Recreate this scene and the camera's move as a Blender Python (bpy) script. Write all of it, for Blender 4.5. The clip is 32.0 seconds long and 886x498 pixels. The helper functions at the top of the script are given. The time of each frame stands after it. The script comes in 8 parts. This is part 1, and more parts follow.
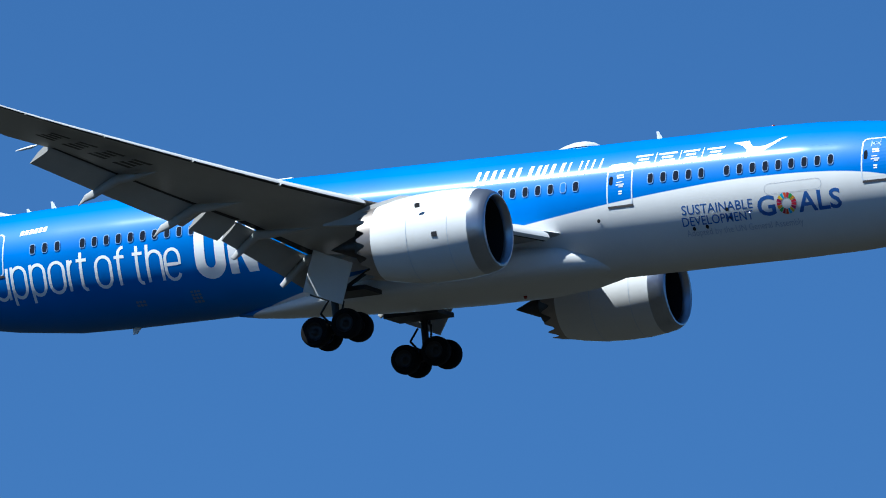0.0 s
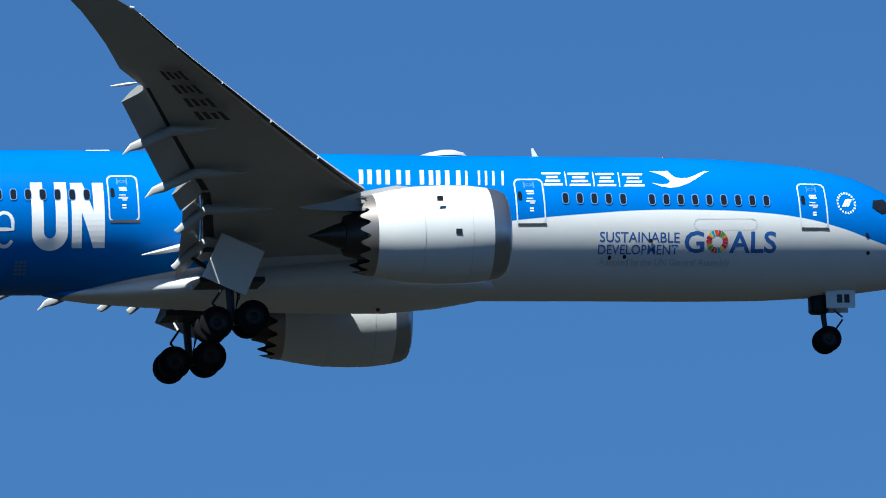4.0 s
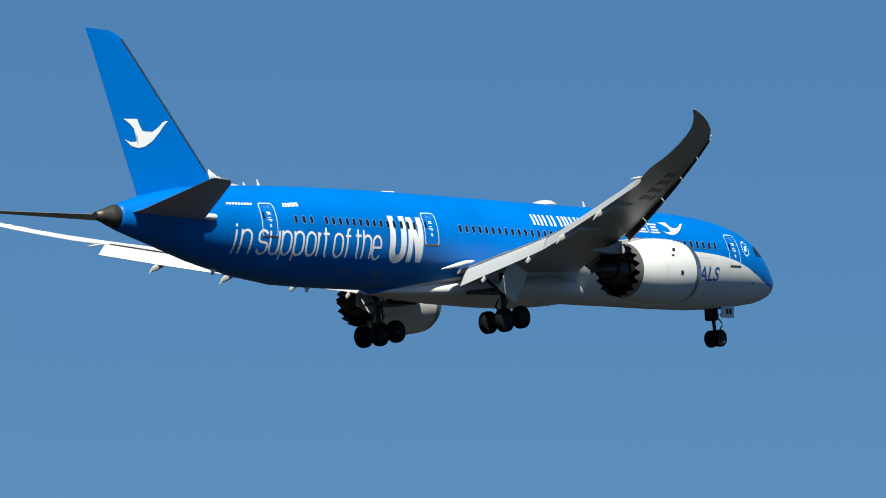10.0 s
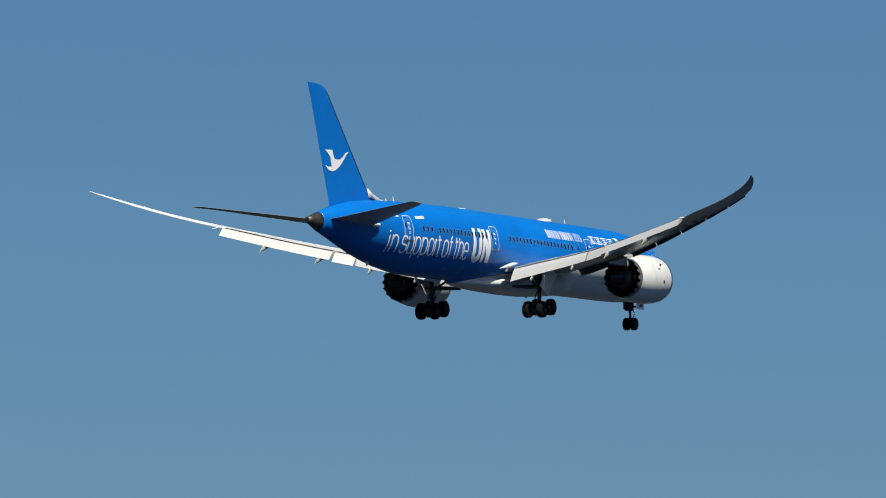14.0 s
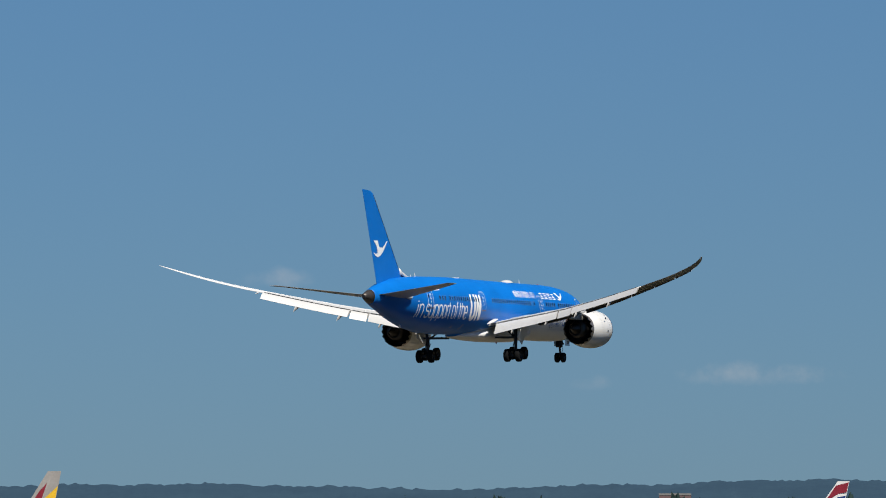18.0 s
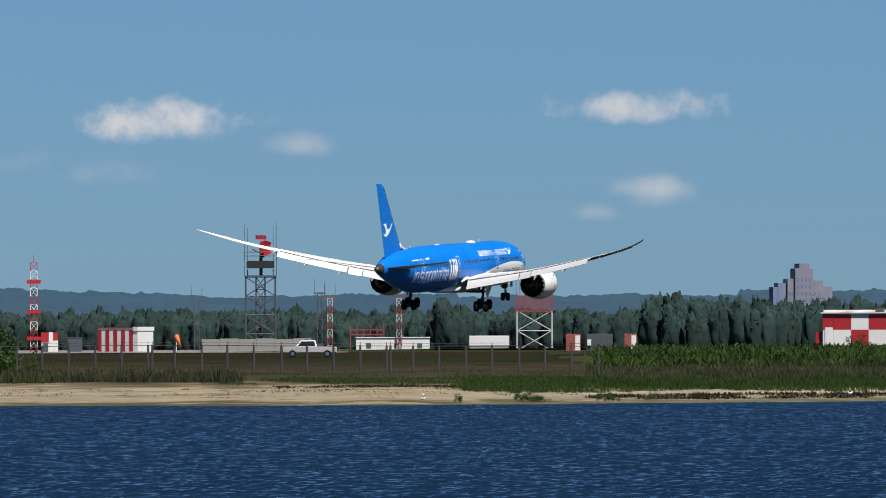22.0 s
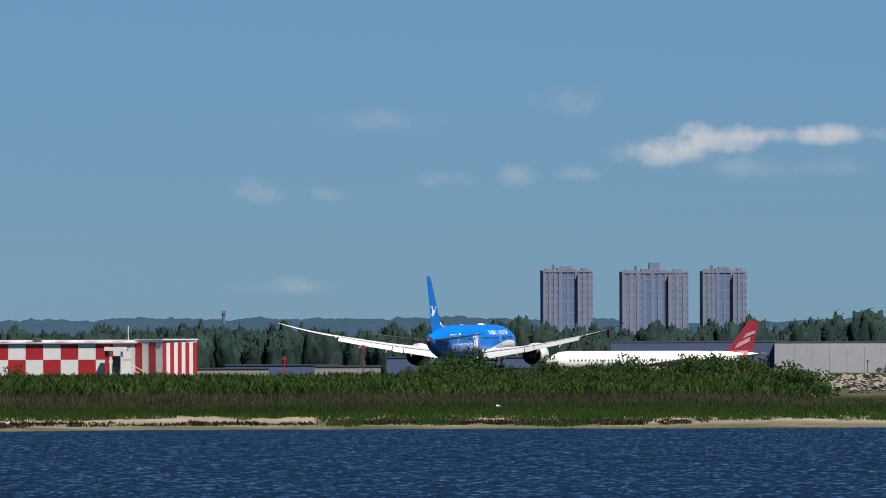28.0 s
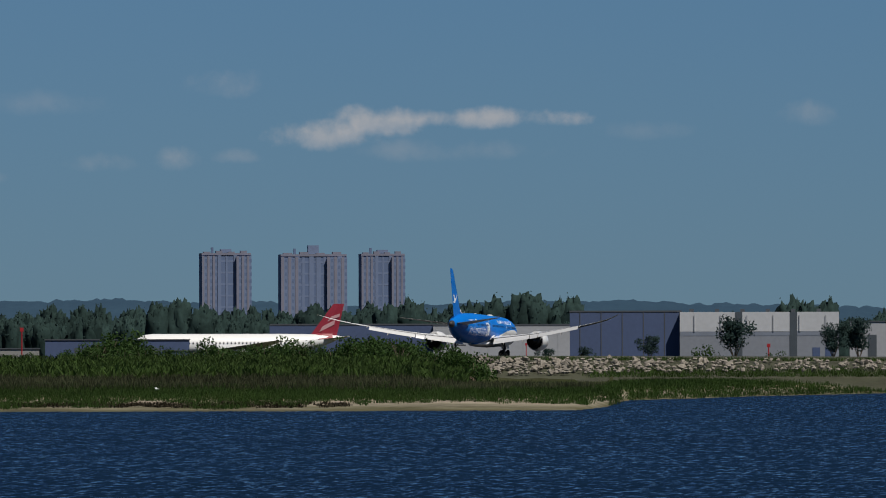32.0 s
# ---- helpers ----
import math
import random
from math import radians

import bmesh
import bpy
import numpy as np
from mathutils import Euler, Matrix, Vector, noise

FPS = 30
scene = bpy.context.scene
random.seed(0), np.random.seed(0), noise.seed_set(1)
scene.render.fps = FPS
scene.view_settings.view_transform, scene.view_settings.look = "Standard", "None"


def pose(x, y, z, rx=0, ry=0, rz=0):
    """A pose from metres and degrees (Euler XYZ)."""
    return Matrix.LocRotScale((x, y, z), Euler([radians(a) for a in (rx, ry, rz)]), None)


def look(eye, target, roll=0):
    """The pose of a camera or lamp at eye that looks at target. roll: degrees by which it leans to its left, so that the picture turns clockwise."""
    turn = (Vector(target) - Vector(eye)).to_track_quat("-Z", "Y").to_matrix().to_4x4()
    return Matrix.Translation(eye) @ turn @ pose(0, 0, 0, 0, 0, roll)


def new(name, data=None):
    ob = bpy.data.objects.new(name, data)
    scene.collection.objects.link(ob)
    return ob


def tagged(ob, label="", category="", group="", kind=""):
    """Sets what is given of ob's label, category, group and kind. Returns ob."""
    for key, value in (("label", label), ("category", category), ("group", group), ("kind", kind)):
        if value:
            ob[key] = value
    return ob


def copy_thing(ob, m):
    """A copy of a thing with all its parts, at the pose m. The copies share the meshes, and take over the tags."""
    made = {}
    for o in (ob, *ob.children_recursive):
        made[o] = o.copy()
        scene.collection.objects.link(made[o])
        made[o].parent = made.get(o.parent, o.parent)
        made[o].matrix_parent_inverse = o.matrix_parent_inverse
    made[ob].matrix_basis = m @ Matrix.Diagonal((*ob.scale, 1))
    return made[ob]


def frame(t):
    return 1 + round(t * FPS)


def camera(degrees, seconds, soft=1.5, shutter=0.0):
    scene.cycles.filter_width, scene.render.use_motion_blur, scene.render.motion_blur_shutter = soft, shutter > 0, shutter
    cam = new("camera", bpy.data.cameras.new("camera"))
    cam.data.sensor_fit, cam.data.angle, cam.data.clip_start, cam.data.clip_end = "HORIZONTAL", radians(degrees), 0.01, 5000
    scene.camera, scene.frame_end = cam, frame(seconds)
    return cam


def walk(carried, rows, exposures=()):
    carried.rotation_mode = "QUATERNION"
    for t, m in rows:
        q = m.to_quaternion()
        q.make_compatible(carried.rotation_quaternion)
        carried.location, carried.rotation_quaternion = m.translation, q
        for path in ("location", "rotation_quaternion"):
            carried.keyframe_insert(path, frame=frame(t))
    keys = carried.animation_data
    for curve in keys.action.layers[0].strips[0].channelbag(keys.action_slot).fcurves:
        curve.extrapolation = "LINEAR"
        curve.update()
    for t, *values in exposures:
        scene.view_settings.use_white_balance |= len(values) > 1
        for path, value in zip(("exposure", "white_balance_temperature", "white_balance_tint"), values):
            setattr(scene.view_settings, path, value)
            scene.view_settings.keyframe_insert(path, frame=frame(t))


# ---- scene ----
# seconds, turn to the left of north rise and lean of the long lens, in degrees
SWEEP = [
    (0, 114.715, 11.456, -0.09),
    (0.5, 111.203, 11.527, -0.09),
    (1, 107.376, 11.597, -0.09),
    (1.5, 103.018, 11.635, -0.09),
    (2, 98.210, 11.565, -0.09),
    (2.5, 93.503, 11.380, -0.09),
    (3, 89.010, 11.118, -0.09),
    (3.5, 84.452, 10.819, -0.09),
    (5.5, 67.561, 9.219, -0.09),
    (6, 63.996, 8.736, -0.09),
    (6.5, 60.665, 8.219, -0.09),
    (7, 57.442, 7.759, -0.09),
    (7.5, 54.466, 7.354, -0.09),
    (8, 51.804, 6.947, -0.09),
    (8.5, 49.239, 6.509, -0.09),
    (9, 46.708, 6.052, -0.09),
    (9.5, 44.364, 5.595, -0.09),
    (10, 42.271, 5.161, -0.09),
    (10.5, 40.248, 4.769, -0.09),
    (11, 38.347, 4.435, -0.09),
    (11.5, 36.689, 4.148, -0.09),
    (12, 35.194, 3.850, -0.09),
    (12.5, 33.788, 3.522, -0.09),
    (13, 32.408, 3.196, -0.09),
    (13.5, 31.115, 2.922, -0.09),
    (14, 29.966, 2.733, -0.09),
    (14.5, 28.858, 2.563, -0.09),
    (16.5, 25.204, 1.795, -0.09),
    (17, 24.440, 1.679, -0.09),
    (17.5, 23.645, 1.613, -0.09),
    (18, 23.032, 1.558, -0.09),
    (18.5, 22.435, 1.450, -0.10),
    (19, 21.788, 1.269, -0.13),
    (19.5, 21.088, 1.040, -0.14),
    (20, 20.397, 0.872, -0.11),
    (20.5, 19.784, 0.759, -0.12),
    (21, 19.238, 0.691, -0.07),
    (21.5, 18.659, 0.606, -0.08),
    (22, 18.088, 0.514, -0.15),
    (22.5, 17.614, 0.470, -0.28),
    (23, 17.211, 0.510, -0.67),
    (23.5, 16.750, 0.602, -0.93),
    (24, 16.224, 0.716, -0.44),
    (24.5, 15.740, 0.808, -0.53),
    (25, 15.378, 0.834, -0.59),
    (25.5, 15.066, 0.820, -0.61),
    (26, 14.709, 0.763, -0.92),
    (26.5, 14.359, 0.707, -0.83),
    (28.5, 13.333, 0.669, -0.09),
    (29, 13.146, 0.664, -0.13),
    (29.5, 12.897, 0.655, -0.10),
    (30, 12.576, 0.637, -0.01),
    (30.5, 12.220, 0.613, -0.03),
    (31, 11.926, 0.589, -0.16),
    (31.5, 11.777, 0.581, -0.13),
    (32, 11.689, 0.568, -0.11),
]
# seconds, place of the airliner, pitch, bank and yaw
LANDING = [
    (0, -409.79, -192.28, 97.12, 1.99, 2.84, 1.03),
    (0.5, -409.66, -160.49, 95.27, 1.97, 2.55, 1.04),
    (1, -409.56, -128.72, 93.41, 1.98, 2.34, 1.08),
    (1.5, -409.48, -96.96, 91.56, 1.87, 2.12, 1.12),
    (2, -409.52, -65.23, 89.73, 2.05, 1.57, 1.14),
    (2.5, -409.56, -33.41, 87.93, 2.77, 0.91, 1.18),
    (3, -409.64, -1.55, 86.13, 2.85, 0.33, 1.24),
    (3.5, -409.78, 30.37, 84.31, 2.64, 0.24, 1.30),
    (5.5, -412.13, 160.24, 77.51, 2.08, 0.75, 1.42),
    (6, -412.38, 192.43, 75.70, 1.38, 0.88, 1.45),
    (6.5, -412.61, 224.64, 73.85, 0.76, 0.50, 1.53),
    (7, -412.83, 256.86, 71.98, 0.41, 0.43, 1.65),
    (7.5, -412.89, 289.20, 70.10, 0.44, 0.77, 1.72),
    (8, -412.91, 321.52, 68.18, 0.93, 1.25, 1.74),
    (8.5, -412.88, 353.95, 66.26, 1.23, 1.41, 1.75),
    (9, -412.86, 386.55, 64.33, 1.92, 0.92, 1.72),
    (9.5, -412.80, 419.57, 62.39, 2.27, -0.36, 1.62),
    (10, -412.84, 453.22, 60.45, 2.34, -1.83, 1.61),
    (10.5, -412.95, 487.42, 58.52, 2.05, -1.86, 1.71),
    (11, -413.17, 521.93, 56.56, 1.46, -0.99, 1.84),
    (11.5, -413.44, 556.50, 54.65, 0.92, 0.14, 1.97),
    (12, -413.74, 590.96, 52.71, 0.52, 0.56, 2.07),
    (12.5, -414.09, 625.22, 50.76, 0.27, 0.42, 2.08),
    (13, -414.47, 659.24, 48.80, -0.02, 0.29, 2.05),
    (13.5, -414.90, 693.04, 46.83, -0.12, 0.21, 1.98),
    (14, -415.33, 726.69, 44.82, -0.29, 0.28, 1.93),
    (14.5, -415.69, 759.92, 42.78, 0.28, 0.70, 1.90),
    (16.5, -418.03, 891.51, 34.16, 0.71, -0.71, 1.61),
    (17, -418.20, 924.55, 32.12, 0.57, -0.81, 1.59),
    (17.5, -418.41, 957.85, 30.12, 0.60, -0.90, 1.56),
    (18, -418.51, 991.31, 28.14, 0.59, -0.24, 1.53),
    (18.5, -418.49, 1025.06, 26.11, 0.59, 0.42, 1.44),
    (19, -418.33, 1059.24, 24.08, 0.58, 0.51, 1.33),
    (19.5, -417.93, 1094.06, 22.04, 0.78, 0.14, 1.22),
    (20, -417.27, 1129.29, 20.37, 1.12, 0.59, 1.10),
    (20.5, -416.67, 1164.61, 18.58, 1.77, 1.11, 1.00),
    (21, -416.07, 1200.03, 17.05, 2.42, 1.00, 0.90),
    (21.5, -415.47, 1235.57, 15.84, 2.83, 1.22, 0.80),
    (22, -414.87, 1271.29, 14.59, 2.82, 1.50, 0.71),
    (22.5, -414.15, 1307.20, 13.73, 3.21, 1.03, 0.65),
    (23, -413.50, 1343.25, 12.93, 3.63, 0.33, 0.59),
    (23.5, -412.74, 1379.51, 12.44, 3.81, -0.24, 0.53),
    (24, -412.05, 1415.98, 11.97, 3.53, -0.64, 0.47),
    (24.5, -411.44, 1452.67, 11.82, 3.18, -0.12, 0.46),
    (25, -410.69, 1489.60, 11.61, 3.11, 0.30, 0.45),
    (25.5, -409.98, 1526.72, 11.08, 3.04, 0.28, 0.44),
    (26, -409.43, 1563.90, 10.58, 2.86, 0.08, 0.44),
    (26.5, -408.75, 1601.16, 10.26, 2.76, 0.20, 0.43),
    (28.5, -408.09, 1749.35, 9.76, 0.85, -0.01, 0.45),
    (29, -407.97, 1786.10, 9.76, 0.32, 0.03, 0.45),
    (29.5, -407.83, 1822.80, 9.76, 0.11, 0.01, 0.44),
    (30, -407.64, 1859.43, 9.76, 0.09, -0.05, 0.44),
    (30.5, -407.69, 1895.90, 9.76, 0.04, -0.06, 0.44),
    (31, -407.72, 1932.28, 9.76, -0.01, 0.06, 0.44),
    (31.5, -407.86, 1968.59, 9.76, -0.04, 0.03, 0.44),
    (32, -407.68, 2004.94, 9.62, -0.22, 0.01, 0.43),
]
EYE = (0.0, 0.0, 5.0)


def aim(yaw, rise):
    a, e = radians(yaw), radians(rise)
    return (EYE[0] - math.sin(a) * math.cos(e), EYE[1] + math.cos(a) * math.cos(e), EYE[2] + math.sin(e))


cam = camera(4.787, 32.0, soft=1.0)
walk(cam, [(t, look(EYE, aim(yaw, rise), lean)) for t, yaw, rise, lean in SWEEP],
     [(0, 1.03, 5490, 4), (1, 1.03, 5530, 4), (2, 1.1, 5620, 3.5), (3, 1.0, 5680, 3), (6, 0.92, 5960, 2.5), (9, 0.77, 6330, 2.5), (13, 0.48, 6660, 5), (17, 0.45, 6600, 9), (20, 0.63, 6500, 10), (23, 0.8, 6500, 10), (26, 0.71, 6500, 10), (29, 0.78, 6500, 10), (30, 0.8, 6500, 10), (31, 0.54, 6500, 10), (32, 0.1, 6500, 10)])

# ---- sky and sun ----
SUN = Vector((0.435, -0.36, 0.83)).normalized()
world = bpy.data.worlds.new("daylight")
scene.world = world
world.use_nodes = True
wn = world.node_tree.nodes
sky = wn.new("ShaderNodeTexSky")
sky.sky_type = "NISHITA"
sky.sun_disc = False
sky.sun_elevation = math.asin(SUN.z)
sky.sun_rotation = math.atan2(SUN.x, SUN.y)
sky.altitude = 0
sky.air_density = 0.45
sky.dust_density = 0.1
sky.ozone_density = 8.0
wn["Background"].inputs["Strength"].default_value = 0.05
clear_air = wn.new("ShaderNodeVectorMath")
clear_air.operation = "MULTIPLY"
clear_air.inputs[1].default_value = (0.81, 1.0, 1.02)
world.node_tree.links.new(sky.outputs[0], clear_air.inputs[0])
# dull summer haze thickens towards the horizon
way = wn.new("ShaderNodeTexCoord")
split = wn.new("ShaderNodeSeparateXYZ")
rise_ = wn.new("ShaderNodeMapRange")
rise_.inputs["From Max"].default_value = 0.055
haze = wn.new("ShaderNodeMix")
haze.data_type = "RGBA"
haze.inputs["A"].default_value = (0.83, 0.78, 0.795, 1)
haze.inputs["B"].default_value = (1.0, 1.0, 1.0, 1)
dull = wn.new("ShaderNodeVectorMath")
dull.operation = "MULTIPLY"
deep = wn.new("ShaderNodeMapRange")
deep.inputs["From Min"].default_value = 0.06
deep.inputs["From Max"].default_value = 0.2
deep.inputs["To Min"].default_value = 0.79
deep.inputs["To Max"].default_value = 1.12
thick = wn.new("ShaderNodeVectorMath")
thick.operation = "SCALE"
for a, b in ((way.outputs["Generated"], split.inputs[0]), (split.outputs["Z"], rise_.inputs["Value"]), (rise_.outputs[0], haze.inputs["Factor"]), (clear_air.outputs[0], dull.inputs[0]),
             (haze.outputs["Result"], dull.inputs[1]), (split.outputs["Z"], deep.inputs["Value"]), (dull.outputs[0], thick.inputs[0]), (deep.outputs[0], thick.inputs["Scale"]), (thick.outputs[0], wn["Background"].inputs[0])):
    world.node_tree.links.new(a, b)
lamp = bpy.data.lights.new("sun", "SUN")
lamp.energy = 4.5
lamp.angle = radians(0.53)
lamp.color = (1.0, 0.95, 0.87)
sun = new("sun", lamp)
sun.matrix_world = look(SUN * 100, (0, 0, 0))

# ---- materials ----
MATS = {}


def mat(name, base, rough=0.5, metal=0.0, vary=0.15, size=1.0, bump=0.0, coat=0.0, spec=0.5, island=0.0, alpha=1.0, glow=None):
    if name in MATS:
        return MATS[name]
    m = bpy.data.materials.new(name)
    m.use_nodes = True
    n, l = m.node_tree.nodes, m.node_tree.links
    p = n["Principled BSDF"]
    p.inputs["Roughness"].default_value = rough
    p.inputs["Metallic"].default_value = metal
    p.inputs["Coat Weight"].default_value = coat
    p.inputs["Coat Roughness"].default_value = 0.06
    p.inputs["Specular IOR Level"].default_value = spec
    co = n.new("ShaderNodeTexCoord")
    big = n.new("ShaderNodeTexNoise")
    big.inputs["Scale"].default_value = 0.35 / size
    big.inputs["Detail"].default_value = 3
    fine = n.new("ShaderNodeTexNoise")
    fine.inputs["Scale"].default_value = 4.0 / size
    fine.inputs["Detail"].default_value = 5
    for tex in (big, fine):
        l.new(co.outputs["Object"], tex.inputs["Vector"])
    both = n.new("ShaderNodeMath")
    both.operation = "ADD"
    l.new(big.outputs["Fac"], both.inputs[0])
    l.new(fine.outputs["Fac"], both.inputs[1])
    span = n.new("ShaderNodeMapRange")
    span.inputs["From Min"].default_value = 0.6
    span.inputs["From Max"].default_value = 1.4
    span.inputs["To Min"].default_value = 1 - vary
    span.inputs["To Max"].default_value = 1 + vary
    l.new(both.outputs[0], span.inputs["Value"])
    last = span.outputs[0]
    if island:
        geo = n.new("ShaderNodeNewGeometry")
        isl = n.new("ShaderNodeMapRange")
        isl.inputs["To Min"].default_value = 1 - island
        isl.inputs["To Max"].default_value = 1 + island
        l.new(geo.outputs["Random Per Island"], isl.inputs["Value"])
        mul = n.new("ShaderNodeMath")
        mul.operation = "MULTIPLY"
        l.new(last, mul.inputs[0])
        l.new(isl.outputs[0], mul.inputs[1])
        last = mul.outputs[0]
    tint = n.new("ShaderNodeVectorMath")
    tint.operation = "SCALE"
    tint.inputs[0].default_value = base
    l.new(last, tint.inputs["Scale"])
    l.new(tint.outputs[0], p.inputs["Base Color"])
    if bump:
        b = n.new("ShaderNodeBump")
        b.inputs["Strength"].default_value = bump
        b.inputs["Distance"].default_value = 0.05 * size
        l.new(fine.outputs["Fac"], b.inputs["Height"])
        l.new(b.outputs[0], p.inputs["Normal"])
    if glow:
        p.inputs["Emission Color"].default_value = (*glow[:3], 1)
        p.inputs["Emission Strength"].default_value = glow[3]
    MATS[name] = m
    return m


BLUE = (0.0, 0.136, 0.5)
WHITE = (0.70, 0.695, 0.675)


def livery():
    """Airliner paint: blue above and behind a swooping line, white below it."""
    m = mat("airliner_paint", WHITE, 0.5, vary=0.03, size=3.0, coat=0.12, spec=0.15)
    n, l = m.node_tree.nodes, m.node_tree.links
    p = n["Principled BSDF"]
    p.inputs["Coat Roughness"].default_value = 0.16
    white = p.inputs["Base Color"].links[0].from_socket
    co = n.new("ShaderNodeTexCoord")
    sep = n.new("ShaderNodeSeparateXYZ")
    l.new(co.outputs["Object"], sep.inputs[0])
    along = n.new("ShaderNodeMapRange")
    along.inputs["From Min"].default_value = 31.0 - 62.0
    along.inputs["From Max"].default_value = 31.0
    l.new(sep.outputs["Y"], along.inputs["Value"])
    curve = n.new("ShaderNodeFloatCurve")
    c = curve.mapping.curves[0]
    line = [(-62, -4.0), (-38, -3.6), (-37, -3.1), (-36.2, -2.72), (-34.2, -2.34), (-32.1, -2.03), (-27, -1.4), (-23, -0.82), (-19.7, -0.42), (-17.5, -0.2), (-15.4, -0.04),
            (-13.2, 0.08), (-11, 0.08), (-8.7, -0.02), (-7, -0.2), (-5.2, -0.6), (-3.6, -1.12), (-1.8, -1.65), (0, -1.95)]
    pts = [((x + 62) / 62, (z + 4) / 8) for x, z in line]
    c.points[0].location, c.points[1].location = pts[0], pts[-1]
    for q in pts[1:-1]:
        c.points.new(*q)
    curve.mapping.update()
    l.new(along.outputs[0], curve.inputs["Value"])
    height = n.new("ShaderNodeMapRange")
    height.inputs["From Min"].default_value = -4.0
    height.inputs["From Max"].default_value = 4.0
    l.new(sep.outputs["Z"], height.inputs["Value"])
    over = n.new("ShaderNodeMath")
    over.operation = "SUBTRACT"
    l.new(height.outputs[0], over.inputs[0])
    l.new(curve.outputs[0], over.inputs[1])
    edge = n.new("ShaderNodeMapRange")
    edge.inputs["From Min"].default_value = -0.002
    edge.inputs["From Max"].default_value = 0.002
    l.new(over.outputs[0], edge.inputs["Value"])
    noise_tex = n.new("ShaderNodeTexNoise")
    noise_tex.inputs["Scale"].default_value = 0.25
    l.new(co.outputs["Object"], noise_tex.inputs["Vector"])
    ramp = n.new("ShaderNodeValToRGB")
    ramp.color_ramp.elements[0].position, ramp.color_ramp.elements[0].color = 0.3, (0.0, 0.122, 0.45, 1)
    ramp.color_ramp.elements[1].position, ramp.color_ramp.elements[1].color = 0.7, (0.0, 0.146, 0.53, 1)
    l.new(noise_tex.outputs["Fac"], ramp.inputs["Fac"])
    mix = n.new("ShaderNodeMix")
    mix.data_type = "RGBA"
    l.new(edge.outputs[0], mix.inputs["Factor"])
    l.new(white, mix.inputs["A"])
    l.new(ramp.outputs["Color"], mix.inputs["B"])
    l.new(mix.outputs["Result"], p.inputs["Base Color"])
    return m


M_SKIN = livery()
M_BLUE = mat("blue_paint", BLUE, 0.5, vary=0.06, size=4.0, coat=0.12, spec=0.15)
M_WHITE = mat("white_paint", WHITE, 0.3, vary=0.04, size=3.0, coat=0.3)
# Lighter twin of the wing grey: sunlight on the top put into paint
M_LIT_TOP = mat("wing_lit_top", (0.72, 0.72, 0.71), 0.35, vary=0.06, size=3.0)
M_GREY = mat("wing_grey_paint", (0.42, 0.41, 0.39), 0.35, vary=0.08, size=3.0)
M_FLAP = mat("flap_light_grey", (0.52, 0.52, 0.515), 0.35, vary=0.06, size=2.0)
M_METAL = mat("bare_metal", (0.55, 0.55, 0.56), 0.28, 1.0, vary=0.06)
M_LIP = mat("inlet_lip_metal", (0.42, 0.44, 0.48), 0.3, 0.9, vary=0.05)
M_HOT = mat("hot_section_metal", (0.06, 0.054, 0.05), 0.42, 0.85, vary=0.25)
# Near-black puts the shade of hollows into colour; also used for black hoses
M_DARK = mat("cavity_shade_hose_black", (0.012, 0.012, 0.013), 0.6)
M_TYRE = mat("tyre_rubber", (0.006, 0.006, 0.0062), 0.9, vary=0.2, spec=0.15)
M_STRUT = mat("gear_steel_slat_shade", (0.018, 0.018, 0.019), 0.5, 0.2)
M_PANE = mat("dark_window", (0.012, 0.014, 0.02), 0.08)
M_SERVICE = mat("service_placard_grey", (0.10, 0.16, 0.26), 0.5)
M_LETTER = mat("white_lettering", (0.82, 0.82, 0.82), 0.35, vary=0.02)
M_NAVY = mat("blue_lettering", (0.03, 0.11, 0.36), 0.35)
M_FAINT = mat("pale_lettering", (0.42, 0.45, 0.52), 0.35)
M_SILL = mat("door_sill_metal", (0.12, 0.10, 0.09), 0.4, 0.6)
M_LINE = mat("door_outline", (0.55, 0.60, 0.66), 0.4)
M_RIM = mat("window_rim_paint", (0.12, 0.26, 0.5), 0.4)
M_BLACK = mat("black_lettering", (0.02, 0.02, 0.02), 0.5)
M_RED = mat("red_paint", (0.29, 0.014, 0.018), 0.45, vary=0.12)
M_RWHITE = mat("weathered_white", (0.56, 0.555, 0.545), 0.55, vary=0.08)


# ---- mesh helpers ----
def part(name, bm, material, parent=None, label=""):
    me = bpy.data.meshes.new(name)
    bm.to_mesh(me)
    bm.free()
    for m in material if isinstance(material, (list, tuple)) else [material]:
        me.materials.append(m)
    ob = new(name, me)
    ob.parent = parent
    if label:
        ob["label"] = label
    return ob


def smooth(bm, angle=40):
    for f in bm.faces:
        f.smooth = True
    lim = radians(angle)
    for e in bm.edges:
        if len(e.link_faces) == 2 and e.calc_face_angle(0) > lim:
            e.smooth = False
    return bm


def box(bm, x0, y0, z0, x1, y1, z1, m=Matrix(), mi=0):
    v = [bm.verts.new(m @ Vector(p)) for p in ((x0, y0, z0), (x1, y0, z0), (x1, y1, z0), (x0, y1, z0), (x0, y0, z1), (x1, y0, z1), (x1, y1, z1), (x0, y1, z1))]
    for q in ((3, 2, 1, 0), (4, 5, 6, 7), (0, 1, 5, 4), (1, 2, 6, 5), (2, 3, 7, 6), (3, 0, 4, 7)):
        bm.faces.new([v[i] for i in q]).material_index = mi
    return bm


